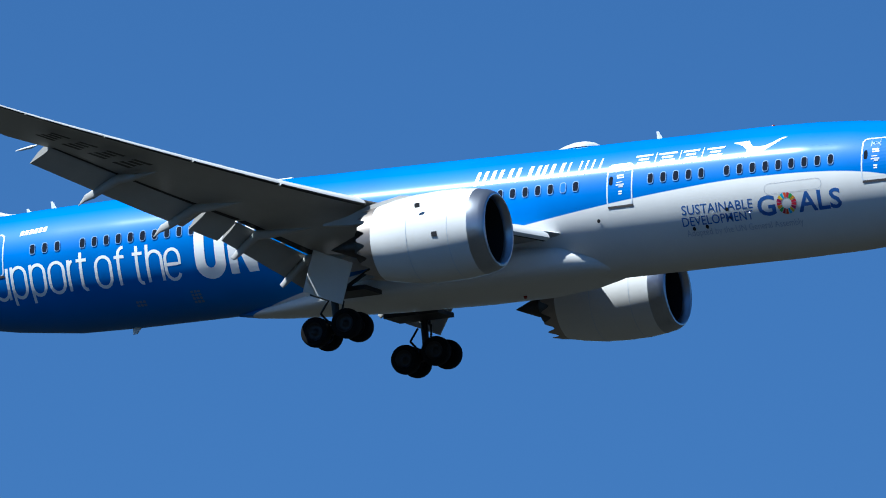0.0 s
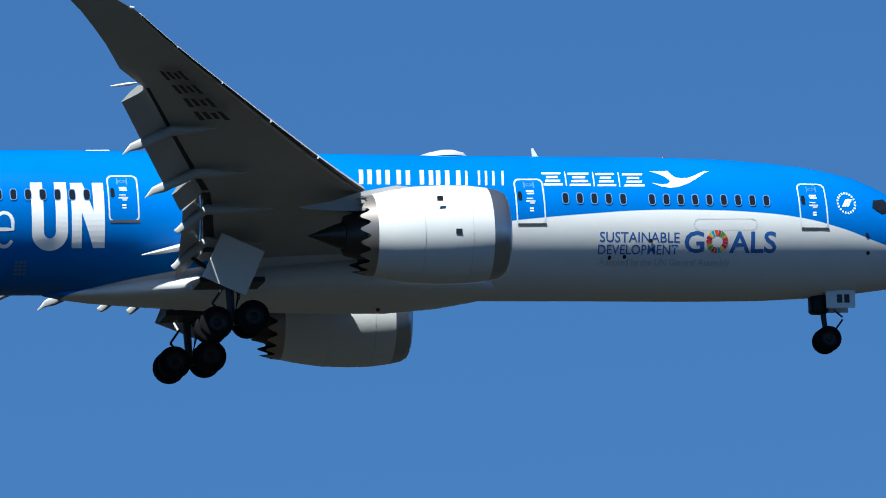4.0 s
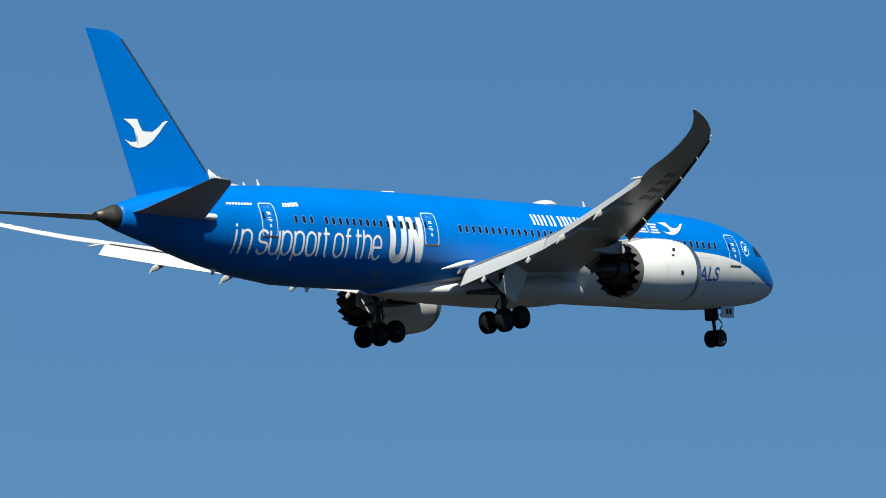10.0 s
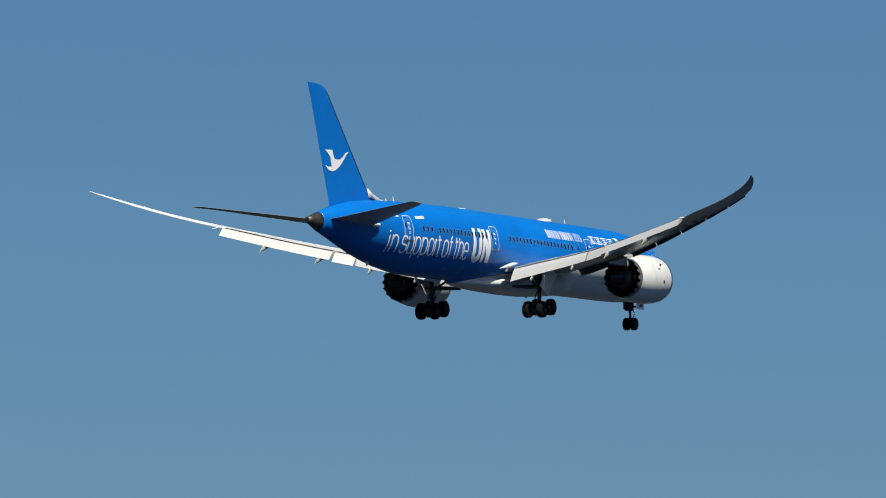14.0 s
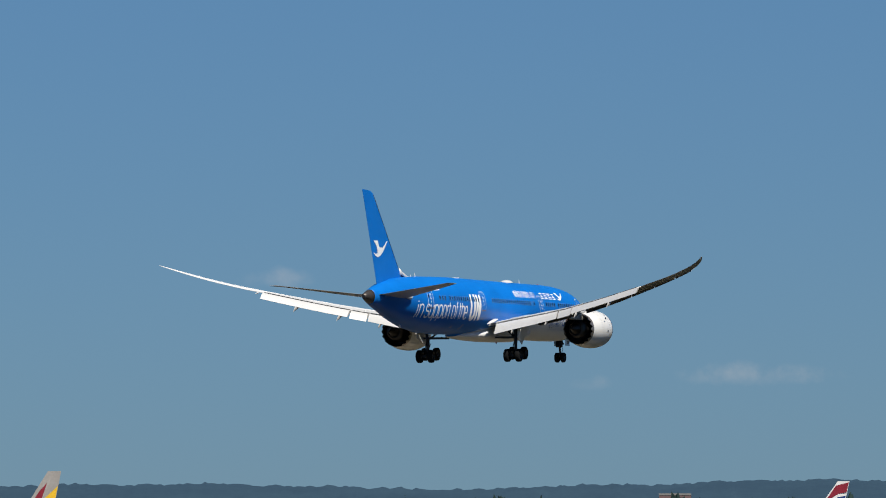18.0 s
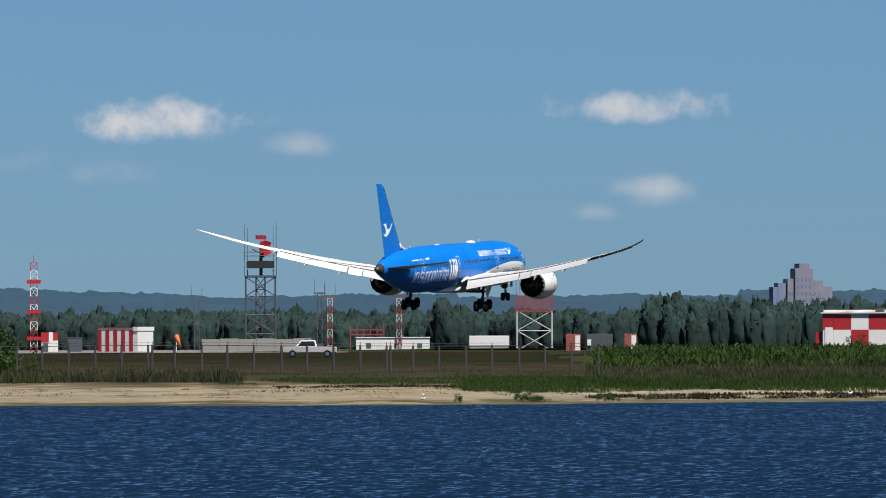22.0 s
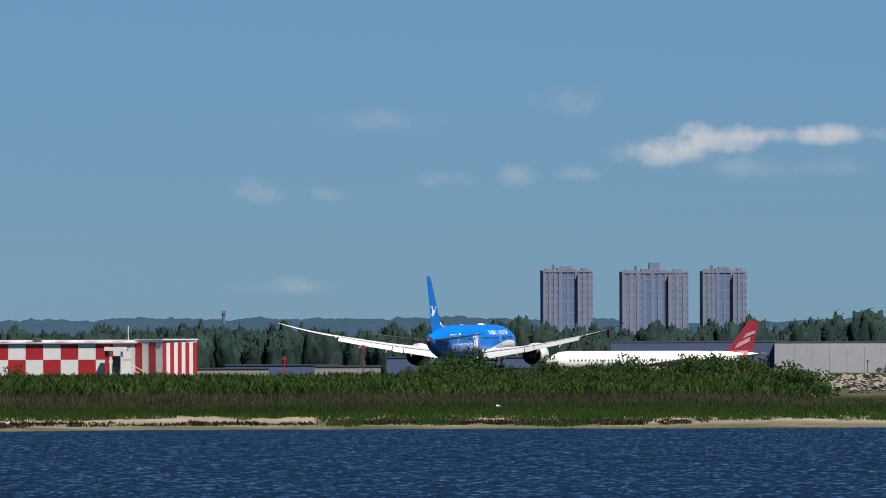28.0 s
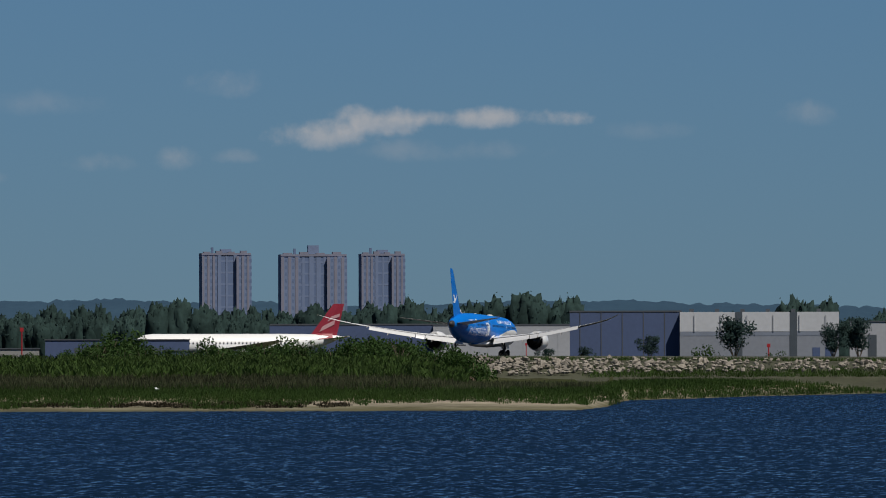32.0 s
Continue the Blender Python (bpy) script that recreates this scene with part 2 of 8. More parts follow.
def loft(bm, rings, caps=True, mi=0, closed=True):
    """Joins rings of equal length into a skin."""
    rows = [[bm.verts.new(p) for p in r] for r in rings]
    n = len(rows[0])
    for a, b in zip(rows, rows[1:]):
        for i in range(n if closed else n - 1):
            j = (i + 1) % n
            f = bm.faces.new((a[i], a[j], b[j], b[i]))
            f.material_index = mi
    if caps:
        bm.faces.new(rows[0][::-1]).material_index = mi
        bm.faces.new(rows[-1]).material_index = mi
    return bm


def rod(bm, a, b, r, r2=None, seg=8, mi=0):
    a, b = Vector(a), Vector(b)
    d = (b - a).normalized()
    u = d.orthogonal().normalized()
    w = d.cross(u)
    ring = lambda c, q: [c + q * (math.cos(2 * math.pi * i / seg) * u + math.sin(2 * math.pi * i / seg) * w) for i in range(seg)]
    return loft(bm, [ring(a, r), ring(b, r if r2 is None else r2)], mi=mi)


def turned(bm, profile, axis_y=0.0, axis_z=0.0, seg=40, mi=0, caps=False):
    """A body of revolution along y from rows (y, radius)."""
    rings = [[(axis_y + r * math.sin(2 * math.pi * i / seg), y, axis_z + r * math.cos(2 * math.pi * i / seg)) for i in range(seg)] for y, r in profile]
    return loft(bm, rings, caps, mi)


def thing(name, label, category, m=None, group="", kind=""):
    ob = tagged(new(name), label, category, group, kind)
    ob.empty_display_size = 0.5
    if m is not None:
        ob.matrix_basis = m
    return ob


# ======== the landing airliner ========
REF = 31.0


def B(x, y, z):
    """Body station x (behind the nose is negative), y to port, z up, in the airliner's own space."""
    return Vector((-y, x + REF, z))


def table(rows, x):
    xs = [r[0] for r in rows]
    return float(np.interp(-x, [-q for q in xs], [r[1] for r in rows]))


TOP_LINE = [(0, -1.68), (-0.25, -1.01), (-0.7, -0.55), (-1.3, 0.03), (-2, 0.68), (-3, 1.31), (-4, 1.75), (-5, 2.01), (-6, 2.22), (-7.5, 2.41), (-9.5, 2.58), (-12, 2.68), (-15, 2.73), (-18, 2.78), (-21, 2.83), (-24, 2.89), (-27, 2.96), (-31, 3.04), (-35, 3.12), (-38, 3.17), (-42, 3.18), (-46, 3.15), (-50, 3.04), (-53, 2.83), (-56, 2.31), (-58, 1.80), (-59.9, 1.25)]
BOTTOM_LINE = [(0, -1.68), (-0.25, -2.03), (-0.7, -2.28), (-1.3, -2.48), (-2, -2.64), (-4, -2.88), (-6, -3.05), (-8, -3.13), (-11, -3.13), (-15, -3.07), (-19, -3.03), (-24, -2.94), (-30, -2.78), (-37, -2.62), (-42, -2.59), (-45, -2.5), (-48, -2.14), (-50, -1.77), (-52, -1.36), (-55, -0.57), (-58, 0.2), (-59.9, 0.84)]
HALF_WIDTH = [(0, 0.02), (-0.25, 0.56), (-0.7, 0.95), (-1.3, 1.3), (-2, 1.62), (-3, 1.98), (-4, 2.23), (-5, 2.42), (-6, 2.56), (-7.5, 2.7), (-9.5, 2.8), (-12, 2.84), (-42, 2.84), (-45, 2.76), (-48, 2.5), (-51, 2.08), (-54, 1.54), (-57, 0.94), (-59, 0.45), (-59.9, 0.22)]


def skin(x, a, lift=0.0):
    """A point of the fuselage at station x; a: degrees above the horizontal on the starboard side."""
    t, b, w = table(TOP_LINE, x), table(BOTTOM_LINE, x), table(HALF_WIDTH, x)
    c, h = (t + b) / 2, (t - b) / 2
    return B(x, -(w + lift) * math.cos(radians(a)), c + (h + lift) * math.sin(radians(a)))


def skin_at(x, z, lift=0.0, side=1):
    """The fuselage's side at station x and height z; side 1 is starboard."""
    t, b, w = table(TOP_LINE, x), table(BOTTOM_LINE, x), table(HALF_WIDTH, x)
    c, h = (t + b) / 2, (t - b) / 2
    s = max(-0.98, min(0.98, (z - c) / h))
    k = math.sqrt(1 - s * s)
    return B(x, -side * (w * k + lift * k), z + lift * s)


def fuselage(air):
    xs = [0, -0.06, -0.15, -0.25, -0.4, -0.55, -0.7, -1, -1.3, -1.65, -2, -2.5, -3, -3.5, -4, -4.5, -5, -5.5, -6, -7, -8, -9, -10, -11, -12, -13.5, -15]
    xs += [-7.5, -9.5] + [-15 - 1.5 * i for i in range(1, 16)] + [-38 - 0.5 * i for i in range(0, 41)] + [-58.3]
    xs = sorted(set(xs), reverse=True)
    bm = bmesh.new()
    loft(bm, [[skin(x, 2.25 * i) for i in range(160)] for x in xs])
    part("fuselage", smooth(bm, 60), M_SKIN, air, "blue and white painted fuselage skin")
    bm = bmesh.new()
    loft(bm, [[skin(x, 360 * i / 48) for i in range(48)] for x in (-58.3, -58.8, -59.4, -59.9)])
    part("tail_cone", smooth(bm), mat("tail_cone_metal", (0.10, 0.088, 0.078), 0.5, 0.7, vary=0.3), air, "bare metal exhaust cone")
    # Black disc in place of the outlet's shaded mouth
    bm = bmesh.new()
    rod(bm, B(-59.85, 0, 1.045), B(-59.93, 0, 1.045), 0.18, 0.18, 20)
    part("exhaust_outlet", bm, M_DARK, air)
    # belly fairing
    bm = bmesh.new()
    rows = []
    for x, w, zt, zb in ((-18.5, 0.6, -2.5, -2.8), (-19.6, 1.8, -2.0, -2.98), (-21, 2.7, -1.55, -3.18), (-23, 3.1, -1.4, -3.32), (-26, 2.95, -1.6, -3.3), (-30, 2.4, -1.9, -3.2), (-33, 1.75, -2.2, -3.06),
                         (-35.2, 1.05, -2.45, -2.93), (-36.4, 0.55, -2.5, -2.82), (-37.2, 0.15, -2.52, -2.68)):
        c, h = (zt + zb) / 2, (zt - zb) / 2
        rows.append([B(x, w * math.copysign(abs(math.cos(q)) ** 0.75, math.cos(q)), c + h * math.copysign(abs(math.sin(q)) ** 0.75, math.sin(q))) for q in [2 * math.pi * i / 40 for i in range(40)]])
    loft(bm, rows)
    part("belly_fairing", smooth(bm, 60), M_SKIN, air, "wing to body fairing, white below and blue above")


def patch(x0, x1, z0, z1, lift, side=1, nx=4, nz=6):
    """A panel that lies on the fuselage's side."""
    bm = bmesh.new()
    grid = {}
    for i in range(nx + 1):
        for j in range(nz + 1):
            grid[i, j] = bm.verts.new(skin_at(x0 + (x1 - x0) * i / nx, z0 + (z1 - z0) * j / nz, lift, side))
    for i in range(nx):
        for j in range(nz):
            f = (grid[i, j], grid[i + 1, j], grid[i + 1, j + 1], grid[i, j + 1])
            bm.faces.new(f if side > 0 else f[::-1])
    return bm


def oval(bm, x, z, w, h, lift, side=1, seg=14, mi=0, power=0.6):
    pts = []
    for i in range(seg):
        q = 2 * math.pi * i / seg
        cx = math.copysign(abs(math.cos(q)) ** power, math.cos(q)) * w / 2
        cz = math.copysign(abs(math.sin(q)) ** power, math.sin(q)) * h / 2
        pts.append(skin_at(x + cx, z + cz, lift, side))
    f = bm.faces.new([bm.verts.new(p) for p in (pts if side > 0 else pts[::-1])])
    f.material_index = mi
    return bm


def ring_outline(x0, x1, z0, z1, wide, lift, side):
    """A thin rounded frame round a door."""
    bm = bmesh.new()
    loops = []
    for g in (0, wide):
        pts = []
        r = 0.22 - g * 0.5
        for cx, cz, a0 in ((x1 - g - r, z1 - g - r, 0), (x0 + g + r, z1 - g - r, 90), (x0 + g + r, z0 + g + r, 180), (x1 - g - r, z0 + g + r, 270)):
            for k in range(5):
                q = radians(a0 + 22.5 * k)
                pts.append((cx + r * math.cos(q), cz + r * math.sin(q)))
            nx, nz = {0: (x0 + g + r, z1 - g), 90: (x0 + g, z0 + g + r), 180: (x1 - g - r, z0 + g), 270: (x1 - g, z1 - g - r)}[a0]
            px, pz = pts[-1]
            pts += [(px + (nx - px) * k / 6, pz + (nz - pz) * k / 6) for k in range(1, 6)]
        loops.append([bm.verts.new(skin_at(x, z, lift, side)) for x, z in pts])
    n = len(loops[0])
    for i in range(n):
        j = (i + 1) % n
        bm.faces.new((loops[0][i], loops[0][j], loops[1][j], loops[1][i]))
    return bm


def lettering(name, text, x0, x1, z, height, material, air, side=1, slope=0.0, slant=0.0, bold=0.0, label="", lift=0.009):
    """Words laid onto the fuselage between stations x0 (first letter) and x1."""
    cu = bpy.data.curves.new(name, "FONT")
    cu.body = text
    cu.offset = bold
    cu.resolution_u = 3
    ob = bpy.data.objects.new(name, cu)
    scene.collection.objects.link(ob)
    bpy.context.view_layer.update()
    me = bpy.data.meshes.new_from_object(ob.evaluated_get(bpy.context.evaluated_depsgraph_get()))
    bpy.data.objects.remove(ob)
    bm = bmesh.new()
    bm.from_mesh(me)
    bpy.data.meshes.remove(me)
    xs = [v.co.x for v in bm.verts]
    lo, hi = min(xs), max(xs)
    tall = 0.72
    bmesh.ops.triangulate(bm, faces=bm.faces[:])
    for _ in range(4):
        long = [e for e in bm.edges if abs(e.verts[0].co.y - e.verts[1].co.y) * height / tall > 0.13 or abs(e.verts[0].co.x - e.verts[1].co.x) * abs(x1 - x0) / (hi - lo) > 0.8]
        if not long:
            break
        bmesh.ops.subdivide_edges(bm, edges=long, cuts=1)
        bmesh.ops.triangulate(bm, faces=bm.faces[:])
    for v in bm.verts:
        u = (v.co.x - lo) / (hi - lo)
        h = v.co.y / tall * height
        x = x0 + (x1 - x0) * u + slant * h * (1 if x1 > x0 else -1)
        v.co = skin_at(x, z + slope * u + h, lift, side)
    bmesh.ops.recalc_face_normals(bm, faces=bm.faces[:])
    return part(name, bm, material, air, label)


def strokes(name, shapes, material, air, side=1, label="", lift=0.009):
    """Plain slanted bars and polygons on the fuselage, each a list of (x, z)."""
    bm = bmesh.new()
    for poly in shapes:
        bm.faces.new([bm.verts.new((x, z, 0)) for x, z in poly])
    bmesh.ops.triangulate(bm, faces=bm.faces[:])
    for _ in range(4):
        far_apart = [e for e in bm.edges if abs(e.verts[0].co.y - e.verts[1].co.y) > 0.22 or abs(e.verts[0].co.x - e.verts[1].co.x) > 1.5]
        if not far_apart:
            break
        bmesh.ops.subdivide_edges(bm, edges=far_apart, cuts=1)
        bmesh.ops.triangulate(bm, faces=bm.faces[:])
    for v in bm.verts:
        v.co = skin_at(v.co.x, v.co.y, lift, side)
    bmesh.ops.recalc_face_normals(bm, faces=bm.faces[:])
    return part(name, bm, material, air, label)


BIRD = [(0.0, 0.98), (0.30, 1.0), (0.34, 0.80), (0.40, 0.60), (0.50, 0.55), (0.62, 0.58), (0.74, 0.72), (0.86, 0.92), (0.93, 0.98), (1.0, 0.97), (0.90, 0.84), (0.78, 0.58), (0.62, 0.28), (0.46, 0.08), (0.30, 0.0),
        (0.15, 0.06), (0.0, 0.28), (0.14, 0.20), (0.25, 0.22), (0.30, 0.32), (0.29, 0.46), (0.22, 0.66), (0.12, 0.84)]


def window_z(x):
    """Height of the cabin window line at station x."""
    return float(np.interp(-x, [6, 13, 17, 27, 32, 38, 46], [0.43, 0.53, 0.62, 0.77, 0.84, 0.91, 0.99]))


def doors_and_windows(air):
    for side in (1, -1):
        for x0, x1, z0, z1 in ((-6.8, -5.6, -0.7, 1.25), (-18.44, -17.24, -0.48, 1.47), (-34.9, -33.66, -0.22, 1.71), (-48.55, -47.35, -0.06, 1.91)):
            door = part("cabin_door", patch(x0 + 0.06, x1 - 0.06, z0 + 0.06, z1 - 0.06, 0.006, side, nx=3, nz=12), M_SKIN, air, "cabin door flush with the fuselage")
            part("door_frame", ring_outline(x0, x1, z0, z1, 0.06, 0.012, side), M_LINE, door)
            part("door_sill", patch(x0 + 0.05, x1 + 0.02, z0 - 0.03, z0 + 0.07, 0.02, side, nx=2, nz=1), M_SILL, door, "dull bronze sill strip")
            bm = bmesh.new()
            oval(bm, x0 + 0.2, (z0 + z1) / 2 + 0.22, 0.17, 0.4, 0.014, side)
            part("door_window", bm, M_PANE, door)
            for dz, dx, w, h, m in ((0.42, 0.0, 0.3, 0.07, M_LETTER), (0.32, 0.02, 0.3, 0.06, M_LETTER), (0.12, -0.03, 0.26, 0.035, M_LETTER), (0.0, 0.0, 0.38, 0.05, M_LETTER), (-0.04, 0.05, 0.2, 0.16, M_FAINT), (-0.3, 0.02, 0.16, 0.07, M_LETTER), (-0.4, 0.02, 0.16, 0.06, M_LETTER)):
                zc, xc = (z0 + z1) / 2 + dz, x0 + 0.62 + dx
                part("door_placard", patch(xc - w / 2, xc + w / 2, zc - h / 2, zc + h / 2, 0.014 if m is M_LETTER else 0.02, side, nx=1, nz=1), m, door)
            part("door_vent", ring_outline(x0 + 0.4, x0 + 0.82, z1 - 0.34, z1 - 0.2, 0.02, 0.014, side), M_RIM, door)
        # spans of windows: first and last station, count
        for a, b, n in ((-8.15, -12.87, 9), (-14.05, -16.4, 5), (-19.88, -31.67, 21), (-35.74, -43.38, 14), (-44.62, -45.87, 3)):
            for i in range(n):
                x = a + (b - a) * i / (n - 1)
                z = window_z(x)
                blank = n == 21 and i == 1
                bm = bmesh.new()
                oval(bm, x, z, 0.235, 0.42, 0.034, side)
                pane = part("cabin_window", bm, M_BLUE if blank else M_PANE, air, "plugged cabin window" if blank else "")
                bm = bmesh.new()
                oval(bm, x, z, 0.3, 0.49, 0.029, side)
                part("window_rim", bm, M_RIM, pane, "pale window rim")
        strokes("cockpit_side_window", [[(-2.5, 0.0), (-3.26, 0.02), (-3.64, 0.26), (-3.54, 0.58), (-3.06, 0.66), (-2.84, 0.46)]], M_PANE, air, side, lift=0.03)
    bm = bmesh.new()
    for s in (1, -1):
        bm.faces.new([bm.verts.new(skin(x, a if s > 0 else 180 - a, 0.02)) for x, a in ((-1.45, 84), (-1.5, 34), (-2.35, 40), (-2.6, 84))])
    part("windshield", bm, M_PANE, air)


# condensed letters as paths in a box one wide and one x-height tall; arcs are (centre x, centre z, radius x, radius z, from, to)
def arc(cx, cz, rx, rz, a0, a1, n=8):
    return [(cx + rx * math.cos(radians(a0 + (a1 - a0) * k / n)), cz + rz * math.sin(radians(a0 + (a1 - a0) * k / n))) for k in range(n + 1)]


def glyph(c):
    bowl = [(0, 0.3)] + arc(0.5, 0.3, 0.5, 0.3, 180, 360) + [(1, 0.7)] + arc(0.5, 0.7, 0.5, 0.3, 0, 180) + [(0, 0.3)]
    arch = [(0, 0.0), (0, 0.72)] + arc(0.5, 0.7, 0.5, 0.3, 180, 0) + [(1, 0.0)]
    return {"i": [[(0, 0), (0, 1)], [(0, 1.14), (0, 1.26)]], "n": [[(0, 0), (0, 1.03)], arch], "h": [[(0, 0), (0, 1.24)], arch], "o": [bowl], "p": [[(0, -0.22), (0, 1.03)], bowl],
            "u": [[(0, 1)] + [(0, 0.3)] + arc(0.5, 0.3, 0.5, 0.3, 180, 360) + [(1, 0.3), (1, 1)], [(1, 0.3), (1, -0.03)]], "r": [[(0, 0), (0, 1.03)], arc(0.62, 0.66, 0.62, 0.32, 180, 95)],
            "t": [[(0.42, 1.24), (0.42, 0.18)] + arc(0.8, 0.18, 0.38, 0.18, 180, 280), [(0, 0.97), (1, 0.97)]], "f": [[(0.4, 0), (0.4, 1.0)] + arc(0.9, 1.0, 0.5, 0.24, 180, 85), [(0, 0.93), (1, 0.93)]],
            "e": [[(0, 0.5), (1, 0.5), (1, 0.7)] + arc(0.5, 0.7, 0.5, 0.3, 0, 180) + [(0, 0.3)] + arc(0.5, 0.3, 0.5, 0.3, 180, 335)],
            "s": [arc(0.5, 0.77, 0.46, 0.23, 20, 180) + arc(0.52, 0.62, 0.48, 0.13, 190, 265, 4) + arc(0.5, 0.36, 0.5, 0.13, 80, 0, 4) + arc(0.5, 0.25, 0.5, 0.25, 0, -165)]}[c]


def ribbon(bm, path, wide, place):
    """A flat band of even width along a path; place lays a flat point onto the skin."""
    dense = []
    for a, b in zip(path, path[1:]):
        n = max(1, int(math.hypot(b[0] - a[0], b[1] - a[1]) / 0.2))
        dense += [(a[0] + (b[0] - a[0]) * k / n, a[1] + (b[1] - a[1]) * k / n) for k in range(n)]
    dense.append(path[-1])
    rows = []
    for k, p in enumerate(dense):
        a, b = dense[max(k - 1, 0)], dense[min(k + 1, len(dense) - 1)]
        d = Vector((b[0] - a[0], b[1] - a[1])).normalized() * wide / 2
        rows.append((bm.verts.new(place(p[0] - d.y, p[1] + d.x)), bm.verts.new(place(p[0] + d.y, p[1] - d.x))))
    for a, b in zip(rows, rows[1:]):
        bm.faces.new((a[0], a[1], b[1], b[0]))


def slogan(air):
    """Thin condensed lettering, each letter at its own station and width."""
    base = lambda x: -1.06 - 0.012 * (x + 50.5)
    tall, wide = 1.46, 0.14
    for c, x, w in (("i", -50.42, 0.0), ("n", -50.0, 0.72), ("s", -48.76, 0.68), ("u", -47.9, 0.68), ("p", -46.98, 0.7), ("p", -46.02, 0.7), ("o", -45.08, 0.72), ("r", -44.12, 0.36), ("t", -43.72, 0.5),
                    ("o", -42.78, 0.72), ("f", -41.86, 0.48), ("t", -40.98, 0.48), ("h", -40.28, 0.68), ("e", -39.42, 0.68)):
        bm = bmesh.new()
        for n, path in enumerate(glyph(c)):
            z0 = base(x)
            lift = 0.009 + 0.0012 * n
            ribbon(bm, [(x + u * w, z0 + 0.08 + v * (tall - 0.16)) for u, v in path], wide, lambda a, b: skin_at(a, b, lift))
        bmesh.ops.recalc_face_normals(bm, faces=bm.faces[:])
        part("slogan_letter", bm, M_LETTER, air, "thin white slogan letter")
    # the two tall bold letters
    place = lambda a, b: skin_at(a, b, 0.022)
    bm = bmesh.new()
    out = [(-37.98, 1.41), (-37.98, -0.62)] + arc(-37.26, -0.62, 0.72, 0.66, 180, 360, 12) + [(-36.54, -0.62), (-36.54, 1.41)]
    inn = [(-37.5, 1.41), (-37.5, -0.56)] + arc(-37.26, -0.56, 0.24, 0.26, 180, 360, 12) + [(-37.02, -0.56), (-37.02, 1.41)]
    rows = []
    for o, q in zip(out, inn):
        rows.append((o, q))
    steps = []
    for (o0, q0), (o1, q1) in zip(rows, rows[1:]):
        n = max(1, int(abs(o1[1] - o0[1]) / 0.2))
        steps += [((o0[0] + (o1[0] - o0[0]) * k / n, o0[1] + (o1[1] - o0[1]) * k / n), (q0[0] + (q1[0] - q0[0]) * k / n, q0[1] + (q1[1] - q0[1]) * k / n)) for k in range(n)]
    steps.append(rows[-1])
    vs = [(bm.verts.new(place(*o)), bm.verts.new(place(*q))) for o, q in steps]
    for a, b in zip(vs, vs[1:]):
        bm.faces.new((a[0], a[1], b[1], b[0]))
    bmesh.ops.recalc_face_normals(bm, faces=bm.faces[:])
    part("slogan_letter", bm, M_LETTER, air, "tall bold white letter")
    z0, z1 = -1.19, 1.38
    diagonal = [[(-36.38 + 0.86 * k / 12, z1 - (z1 - z0) * k / 12), (-35.9 + 0.86 * k / 12, z1 - (z1 - z0) * k / 12)] for k in range(13)]
    bm = bmesh.new()
    for rows, lift in (([[(-36.38, z1 - (z1 - z0) * k / 12), (-35.98, z1 - (z1 - z0) * k / 12)] for k in range(13)], 0.022), ([[(-35.5, z1 - (z1 - z0) * k / 12), (-35.06, z1 - (z1 - z0) * k / 12)] for k in range(13)], 0.022), (diagonal, 0.0235)):
        vs = [[bm.verts.new(skin_at(a, b, lift)) for a, b in r] for r in rows]
        for a, b in zip(vs, vs[1:]):
            bm.faces.new((a[0], a[1], b[1], b[0]))
    bmesh.ops.recalc_face_normals(bm, faces=bm.faces[:])
    part("slogan_letter", bm, M_LETTER, air, "tall bold white letter")


